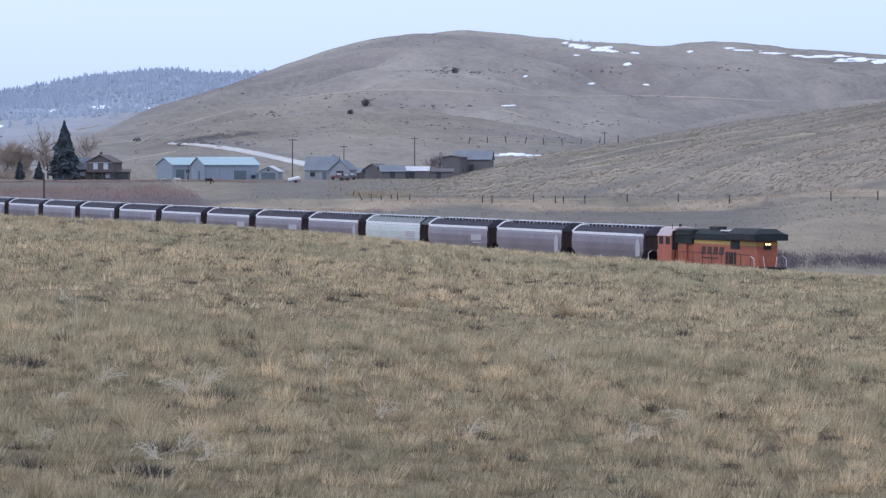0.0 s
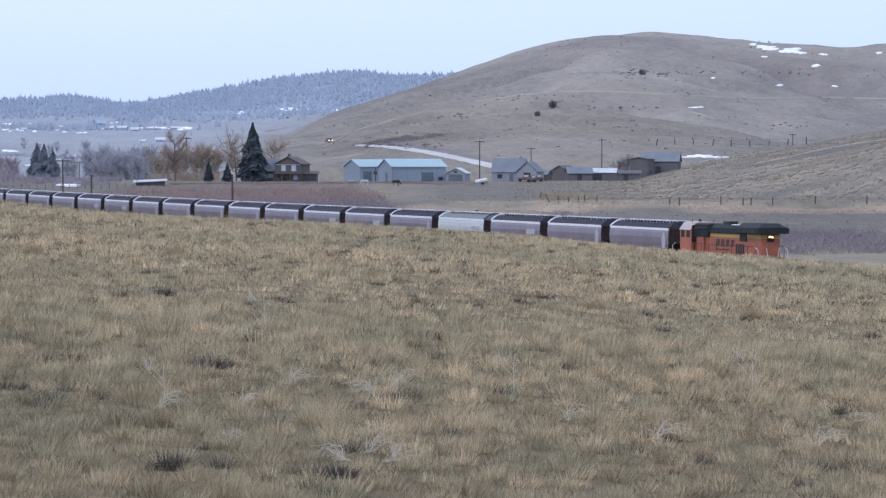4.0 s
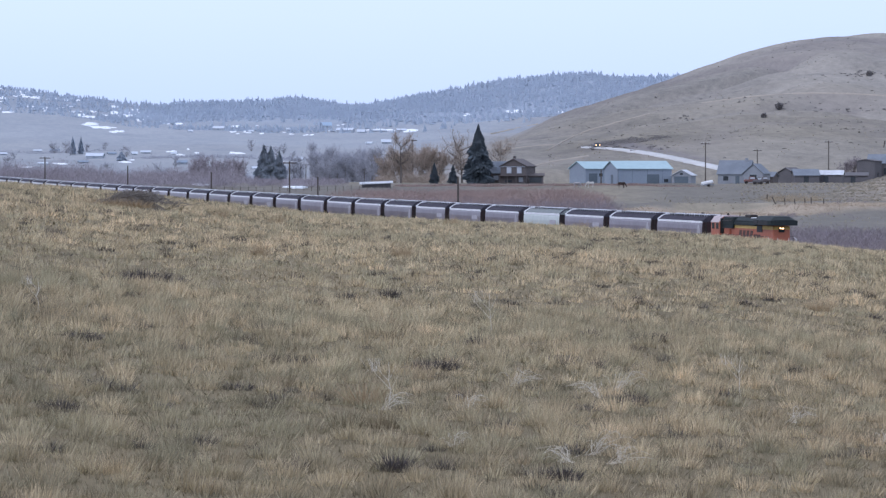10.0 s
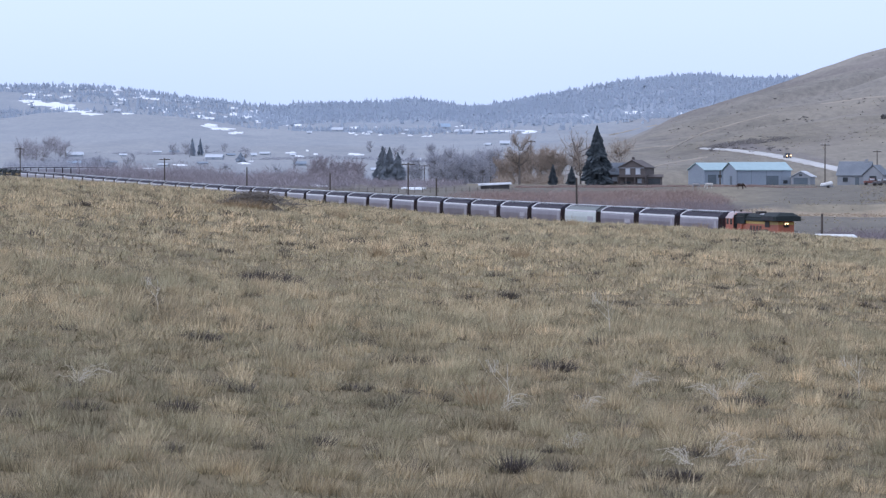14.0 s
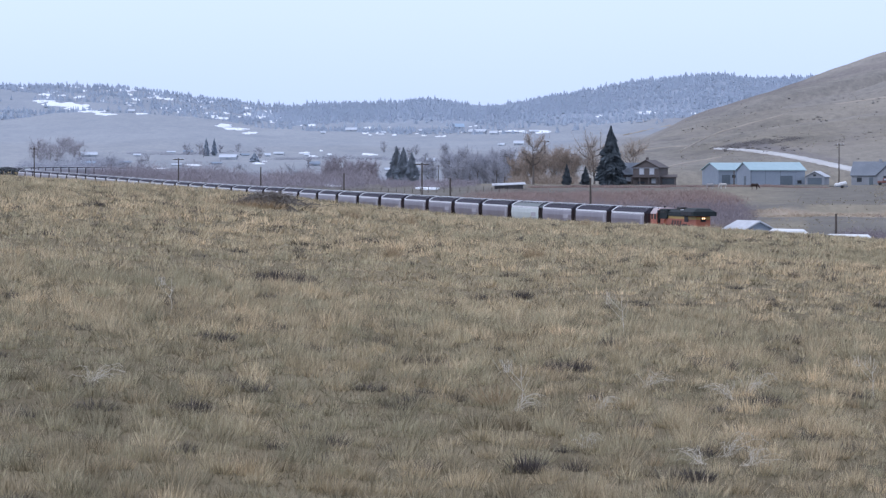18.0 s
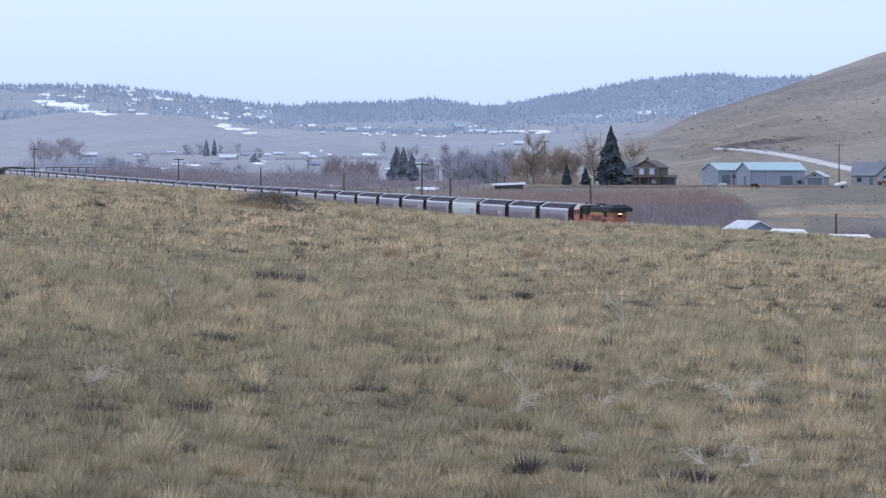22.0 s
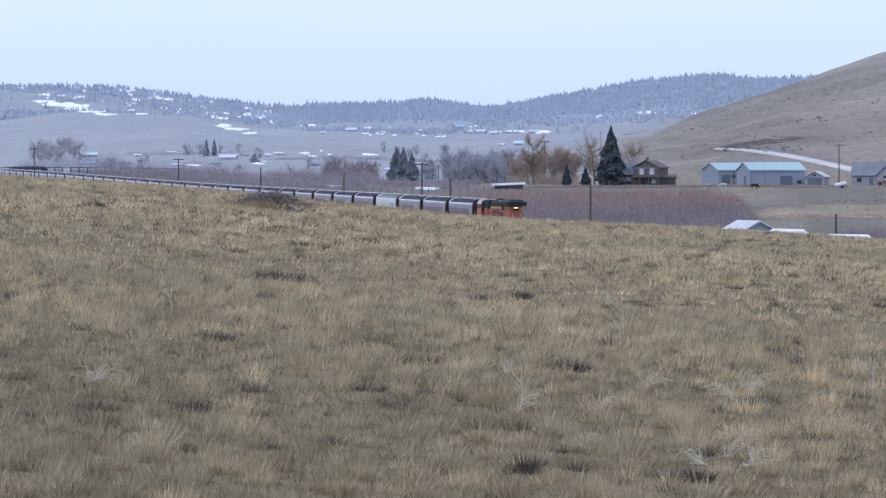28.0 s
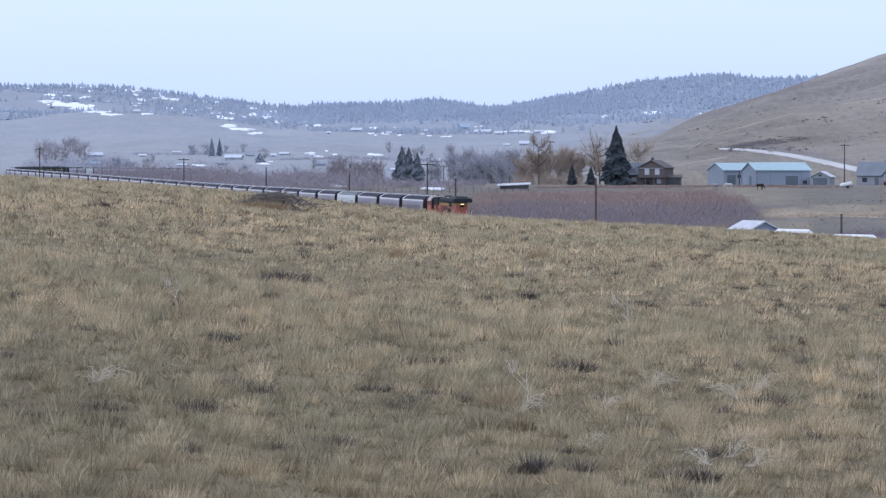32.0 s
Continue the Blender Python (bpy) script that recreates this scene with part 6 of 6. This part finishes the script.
opening(barn, "door", "left", -1.6, -0.1, 0, 2.4, 7.8, M_DOOR)
opening(barn, "window", "front", 5.6, 6.8, 0.4, 1.3, 4.5, M_PANE_DARK)
for x in (-7.5, -3.5, 0.8, 5.2):
    boxed("wall_seam", barn, M_DOOR, x - 0.03, x + 0.03, -4.53, -4.49, 0, 3.9)
boxed("trim", barn, M_PALE, -7.85, -7.75, -4.56, -4.5, 0, 4.0)
small = gabled("barn", 498, 985, 33, 9.5, 8.0, 3.9, 5.7, M_BARN, M_TEAL, "smaller pale blue grey metal barn with a turquoise roof", "barn")
opening(small, "sliding_door", "front", -3.6, -0.9, 0, 2.6, 4.0, M_DOOR)
opening(small, "window", "front", -0.3, 0.8, 1.8, 2.6, 4.0, M_PANE_DARK)
garage = gabled("garage", 660, 958, 78, 6.5, 5.0, 2.2, 3.5, M_PALE, M_SNOWY, "small pale gabled garage with a dark door", "garage")
opening(garage, "garage_door", "left", -1.9, 1.9, 0, 1.9, 3.25, M_DOOR)
opening(garage, "window", "left", -0.4, 0.4, 2.3, 2.8, 3.25, M_PANE_DARK)

house = gabled("farmhouse", 367, 957, 74, 9.0, 7.0, 4.6, 6.4, M_SIDING, M_SIDING, "dark brown two storey farmhouse with pale windows", "house")
for a in (-2.2, 0.6):
    opening(house, "window", "left", a, a + 1.1, 2.8, 4.4, 4.5, M_PANE, M_PALE)
opening(house, "window", "left", -2.6, -1.6, 0.5, 1.6, 4.5, M_PANE, M_PALE)
opening(house, "window", "left", 0.4, 2.2, 0.3, 0.9, 4.5, M_PANE_DARK)
boxed("porch_roof", house, M_SIDING, -6.3, -4.4, -3.6, 3.6, 2.0, 2.25)
for y in (-3.4, -1.2, 1.2, 3.4):
    boxed("porch_post", house, M_SIDING, -6.2, -6.0, y - 0.1, y + 0.1, -0.3, 2.0)
boxed("chimney", house, M_SIDING, -0.5, 0.3, 0.6, 1.2, 5.9, 7.3)
boxed("dormer_trim", house, M_PALE, -4.78, -4.7, -3.4, 3.4, 4.35, 4.55)
wing = gabled("farmhouse_wing", 336, 962, 8, 7.0, 6.0, 2.7, 5.5, M_SIDING, M_SHINGLE, "low farmhouse wing with a steep grey roof", "house")
for x in (-2.0, 1.0):
    boxed("dormer", wing, M_PALE, x - 0.7, x + 0.7, -2.6, -1.0, 3.2, 4.3, bevel=0.05)
opening(wing, "window", "front", -2.2, -1.0, 0.8, 1.8, 3.0, M_PANE, M_PALE)
porch = gabled("carport", 398, 955, 0, 4.2, 3.0, 2.1, 2.6, M_SIDING, M_SIDING, "dark porch beside the farmhouse, a dark panel for its open side", "porch")
# dark panel painted in for the shade inside the open side
opening(porch, "opening", "front", -1.6, 1.6, 0.3, 1.7, 1.5, M_PANE_DARK)

home = gabled("house", 752, 985, -12, 8.6, 7.5, 2.8, 6.2, M_PALE, M_SHINGLE, "grey steep roofed house by the yard", "house")
opening(home, "window", "front", -2.8, -1.4, 0.9, 2.1, 3.75, M_PANE_DARK, M_PALE)
opening(home, "door", "front", 0.6, 1.7, 0, 2.1, 3.75, M_DOOR)
boxed("chimney", home, M_PALE, 2.6, 3.3, -0.5, 0.2, 5.6, 7.0)
annex = gabled("house_annex", 788, 980, 70, 5.5, 5.6, 3.0, 5.4, M_PALE, M_SHINGLE, "pale gabled house annex", "house")
opening(annex, "window", "left", -1.0, 1.0, 1.0, 2.6, 2.75, M_PANE_DARK, M_PALE)
annex2 = gabled("shed", 806, 990, -20, 5.0, 4.0, 1.9, 3.0, M_SIDING, M_SHINGLE, "low dark lean shed beside the house", "shed")
M_RED = mat("dull red machine paint", (0.15, 0.07, 0.06), (0.24, 0.12, 0.105), 1.0, 6.0, 0.6)
for A, R, w, m, lab in ((777, 950, 3.4, M_RED, "dull red farm machine parked by the house"), (800, 955, 3.2, M_SIDING, "dark pickup parked by the house"), (790, 948, 2.6, M_LOG, "rusty farm implement parked by the house")):
    root = tagged(new("farm_vehicle"), lab, "vehicle", "vehicles in the farm yard")
    root.location = spot(A, R)
    boxed("chassis", root, m, -w / 2, w / 2, -0.8, 0.8, 0.45, 1.15, bevel=0.15)
    boxed("cabin", root, m, -w * 0.1, w * 0.35, -0.75, 0.75, 1.1, 1.85, bevel=0.2)
    boxed("window", root, M_PANE, -w * 0.05, w * 0.3, -0.78, -0.74, 1.25, 1.7)
    for x in (-w * 0.32, w * 0.32):
        for y in (-0.75, 0.75):
            bm = bmesh.new()
            rod(bm, (x, y - 0.12, 0.38), (x, y + 0.12, 0.38), 0.38, sides=14)
            part("wheel", bm, M_STEEL, root)
# log sheds behind the brow
for name, A, R, turn, L, W, e, h, wall, roof, lab in (
        ("log_shed", 848, 1040, 60, 6.0, 6.5, 2.6, 4.4, M_LOG, M_LOG, "brown gabled log shed"),
        ("log_shed", 873, 1035, 10, 7.0, 6.0, 2.2, 3.8, M_LOG, M_SHINGLE, "grey roofed log shed"),
        ("log_shed", 912, 1040, -4, 9.0, 6.0, 2.3, 3.4, M_LOG, M_SNOWY, "long low shed with a snow dusted roof"),
        ("log_shed", 958, 1060, 0, 8.0, 5.5, 2.2, 3.0, M_LOG, M_LOG, "long low dark log shed"),
        ("log_barn", 985, 1085, 75, 8.0, 5.5, 5.4, 5.9, M_LOG, M_LOG, "tall dark log barn"),
        ("log_barn", 1018, 1095, -6, 11.5, 8.0, 3.4, 5.9, M_LOG, M_SHINGLE, "dark log barn with a grey roof")):
    root = gabled(name, A, R, turn, L, W, e, h, wall, roof, lab, "shed", group="log sheds", sink=3.0)
    opening(root, "door", "front", -0.9, 0.5, 0, 1.9, W / 2, M_PANE_DARK)
for i, (A, E, half, tall) in enumerate([(1085, 24, 20, 1.6), (1112, 22, 18, 1.4), (1070, 22, 12, 1.0)]):
    snow_patch(A, E, half, tall, 330 + i, 700.0, "strip of old snow on the brow of the pasture")
# flat roofed animal shed in the lower pasture
shed = tagged(new("animal_shed"), "low animal shed with a pale snowy flat roof", "shed")
shed.location = spot(118, 905)
boxed("wall", shed, M_LOG, -3.8, 3.4, -1.5, 1.5, -0.2, 1.1)
boxed("roof", shed, M_SNOWY, -4.4, 4.0, -2.2, 1.8, 1.15, 1.35, m=pose(0, 0, 0, 6, -2.5, 0))
# white tarped trailer in the pasture
trailer = tagged(new("stock_trailer"), "white tarped trailer parked in the pasture", "trailer")
trailer.location = spot(702, 925)
boxed("bed", trailer, M_SHINGLE, -1.6, 1.6, -0.9, 0.9, 0.3, 0.6, bevel=0.05)
boxed("tarp", trailer, M_WHITE, -1.5, 1.6, -0.95, 0.95, 0.55, 1.45, bevel=0.25, m=pose(0, 0, 0, 0, -12, 0))
for y in (-0.8, 0.8):
    bm = bmesh.new()
    rod(bm, (0.2, y - 0.1, 0.3), (0.2, y + 0.1, 0.3), 0.32, sides=12)
    part("wheel", bm, M_STEEL, trailer)
boxed("drawbar", trailer, M_STEEL, -3.0, -1.5, -0.06, 0.06, 0.35, 0.45)

# shed and covered trailers just beyond the line
near_shed = gabled("shed", 540, 452, 112, 7.0, 6.4, 2.3, 3.95, M_BARN, M_SNOWY, "pale blue grey gabled shed beyond the railway", "shed")
opening(near_shed, "door", "left", -0.7, 0.5, 0, 1.7, 3.5, M_DOOR)
for A, R, L, h in ((612, 446, 5.2, 2.8), (718, 436, 6.0, 2.6)):
    root = tagged(new("covered_trailer"), "white covered trailer parked beyond the railway", "trailer", "white trailers")
    root.matrix_basis = Matrix.Translation(spot(A, R)) @ pose(0, 0, 0, 0, 0, -6)
    bm = bmesh.new()
    arch = [(-1.1, 0.6), (-1.1, h * 0.85), (-0.8, h * 1.12), (0, h * 1.2), (0.8, h * 1.12), (1.1, h * 0.85), (1.1, 0.6)]
    loft(bm, [[(x, y * k, 0.6 + (z - 0.6) * k2) for y, z in arch] for x, k, k2 in ((-L / 2, 0.9, 0.86), (-L / 2 + 0.5, 1, 1), (L / 2 - 0.9, 1, 0.97), (L / 2, 0.9, 0.7))])
    bmesh.ops.recalc_face_normals(bm, faces=bm.faces)
    part("cover", bm, M_WHITE, root)
    boxed("chassis", root, M_STEEL, -L / 2, L / 2, -0.9, 0.9, 0.4, 0.6)
    for y in (-0.9, 0.9):
        bm = bmesh.new()
        rod(bm, (0, y - 0.1, 0.36), (0, y + 0.1, 0.36), 0.36, sides=12)
        part("wheel", bm, M_STEEL, root)


def horse(A, R, turn, coat, label):
    root = tagged(new("horse"), label, "horse", "grazing horses")
    root.matrix_basis = Matrix.Translation(spot(A, R)) @ pose(0, 0, 0, 0, 0, turn)
    bm = bmesh.new()
    rings = []
    for x, w, z0, z1 in ((-0.85, 0.12, 1.05, 1.3), (-0.7, 0.26, 0.85, 1.5), (-0.3, 0.3, 0.8, 1.5), (0.2, 0.3, 0.8, 1.45), (0.55, 0.27, 0.85, 1.55), (0.75, 0.15, 1.0, 1.5)):
        zc, h = (z0 + z1) / 2, (z1 - z0) / 2
        rings.append([(x, w * math.cos(a), zc + h * math.sin(a)) for a in np.linspace(0, 2 * np.pi, 11)[:-1]])
    loft(bm, rings)
    part("body", bm, coat, root)
    bm = bmesh.new()
    rod(bm, (0.65, 0, 1.35), (1.15, 0, 0.75), 0.24, 0.13, sides=8)
    part("neck", bm, coat, root)
    bm = bmesh.new()
    rod(bm, (1.08, 0, 0.85), (1.35, 0, 0.35), 0.14, 0.08, sides=8)
    part("head", bm, coat, root)
    for x, y in ((-0.6, 0.17), (-0.68, -0.17), (0.5, 0.16), (0.6, -0.16)):
        bm = bmesh.new()
        rod(bm, (x, y, 1.0), (x, y, 0.5), 0.13, 0.07, sides=6)
        rod(bm, (x, y, 0.5), (x, y, 0.0), 0.065, 0.06, sides=6)
        part("leg", bm, coat, root)
    bm = bmesh.new()
    rod(bm, (-0.82, 0, 1.35), (-0.98, 0, 0.6), 0.07, 0.05, sides=6)
    part("tail", bm, coat, root)
    return root


horse(550, 900, 8, mat("dark bay coat", (0.022, 0.014, 0.012), (0.06, 0.04, 0.032), 2.0, 10.0, 0.7), "dark bay horse grazing in the pasture")
horse(495, 902, 190, mat("white coat", (0.42, 0.40, 0.38), (0.62, 0.60, 0.57), 2.0, 10.0, 0.7), "white horse grazing in the pasture")
horse(471, 903, 20, mat("grey coat", (0.25, 0.24, 0.24), (0.4, 0.38, 0.38), 2.0, 10.0, 0.7), "pale grey horse grazing by the thicket")


def far_house(A, E, width, height, roof, seed, nearest=1500.0):
    """A small distant house or barn."""
    R = range_at(A, E, nearest=nearest)
    r = rng(seed)
    w, h = 0.72 * width / F * R, 0.75 * height / F * R
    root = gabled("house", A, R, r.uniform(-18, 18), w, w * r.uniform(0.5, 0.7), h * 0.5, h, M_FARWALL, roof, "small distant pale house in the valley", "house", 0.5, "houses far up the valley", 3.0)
    n = max(1, int(w / 5))
    for k in range(n):
        x = -w / 2 + w * (k + 0.5) / n
        opening(root, "window", "front", x - 0.7, x + 0.7, h * 0.12, h * 0.38, abs(root.children[0].bound_box[0][1]), M_FARDARK)


for i, (A, E, w, h, roof) in enumerate([(-549, 107, 16, 8, M_FARROOF), (-624, 29, 36, 11, M_FARROOF), (-625, 14, 30, 9, M_BLUEROOF), (-379, 24, 40, 12, M_FARROOF), (-162, 74, 26, 9, M_FARROOF), (28, 78, 24, 13, M_BLUEROOF), (62, 70, 40, 10, M_FARROOF),
                                        (90, 69, 18, 8, M_FARROOF), (161, 72, 22, 6, M_FARROOF), (122, 71, 30, 4, M_FARROOF), (134, 50, 22, 10, M_FARROOF), (104, 49, 14, 6, M_FARROOF), (-105, 70, 10, 5, M_FARROOF), (-85, 70, 14, 5, M_FARDARK), (-40, 74, 10, 5, M_FARROOF),
                                        (-212, 70, 10, 5, M_FARROOF), (-240, 31, 12, 5, M_FARROOF), (-228, 14, 26, 8, M_FARDARK), (-290, 33, 22, 6, M_FARROOF), (-350, 31, 18, 5, M_FARDARK), (-310, 30, 12, 7, M_FARROOF), (-450, 37, 20, 5, M_FARDARK), (-480, 36, 18, 4, M_FARROOF), (-540, 30, 16, 5, M_FARROOF),
                                        (-400, 16, 22, 5, M_FARDARK), (-470, 14, 22, 4, M_FARROOF), (-560, 18, 26, 5, M_FARDARK), (-22, 20, 18, 9, M_FARROOF), (40, 24, 14, 7, M_FARROOF), (-60, 4, 50, 6, M_FARDARK), (-98, 5, 12, 6, M_FARROOF)]):
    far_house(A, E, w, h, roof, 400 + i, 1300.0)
snow_patch(1465, -148, 17, 1.3, 349, 300.0, "strip of old snow beside the railway")
for A, R, seed in ((-196, 1180, 1), (-30, 900, 2), (-20, 898, 3)):
    snow_patch(A, float(land(A, R)) / R * F, 14, 1.2, 350 + seed, 850.0, "strip of old snow in the pasture")

# ------------------------------------------------------------------ the car on the gravel road


def pickup():
    root = tagged(new("pickup_truck"), "dark pickup truck with lit headlights driving down the gravel road", "car")
    paint = mat("dark truck paint", (0.05, 0.055, 0.065), (0.10, 0.105, 0.115), 0.5, 4.0, 0.35)
    bm = bmesh.new()
    box(bm, -2.6, 2.6, -0.95, 0.95, 0.45, 1.1, bevel=0.12)
    part("body", bm, paint, root)
    bm = bmesh.new()
    loft(bm, [[(x0, -w, z), (x1, -w, z), (x1, w, z), (x0, w, z)] for x0, x1, w, z in ((-0.7, 1.5, 0.9, 1.05), (-0.4, 0.85, 0.75, 1.8))])
    bmesh.ops.recalc_face_normals(bm, faces=bm.faces)
    part("cabin", bm, paint, root)
    boxed("windshield", root, M_PANE_DARK, 1.05, 1.2, -0.7, 0.7, 1.15, 1.65, m=pose(0, 0, 0, 0, 0, 0))
    for y in (-0.93, 0.85):
        boxed("side_window", root, M_PANE_DARK, -0.4, 0.9, y, y + 0.08, 1.2, 1.65)
    for y in (-0.68, 0.68):
        bm = bmesh.new()
        rod(bm, (2.58, y, 0.85), (2.66, y, 0.85), 0.2, sides=12)
        part("headlight", bm, M_LAMP, root, "lit warm headlight")
    for x in (-1.65, 1.65):
        for y in (-0.85, 0.85):
            bm = bmesh.new()
            rod(bm, (x, y - 0.12, 0.4), (x, y + 0.12, 0.4), 0.4, sides=14)
            part("wheel", bm, M_STEEL, root)
    return root


truck = pickup()
DRIVE = [(0.0, 424, 46), (3.5, 430, 47.4), (6.0, 437, 48.0), (7.0, 443, 47.6), (8.0, 458, 46), (9.0, 479, 43.3), (10.0, 506, 42.4), (11.0, 537, 40), (12.0, 566, 36.5), (13.0, 598, 31.8), (14.0, 632, 25.5), (15.0, 668, 18.5), (16.0, 704, 10), (17.0, 738, 3.0)]

SPEED, START = 9.3344, -3.2505


def motions():
    rows = lambda s0: [(t, on_line(s0 + START + SPEED * t)) for t in range(0, 33, 2)]
    for ob, s0 in TRAIN:
        walk(ob, rows(s0))
    places = [(t, spot(A, range_at(A, E, nearest=1150), 0.3)) for t, A, E in DRIVE]
    turns = []
    for i, (t, p) in enumerate(places):
        d = places[min(i + 1, len(places) - 1)][1] - places[max(i - 1, 0)][1]
        turns.append((t, Matrix.Translation(p) @ pose(0, 0, 0, 0, 0, math.degrees(math.atan2(d.y, d.x)))))
    # past the bend it runs on behind the farm buildings
    last = turns[-1][1]
    turns.append((20.0, last @ pose(-0.0, 0, 0) @ pose(28, 0, -0.8)))
    turns.append((32.0, last @ pose(29, 0, -0.8)))
    walk(truck, turns)


motions()
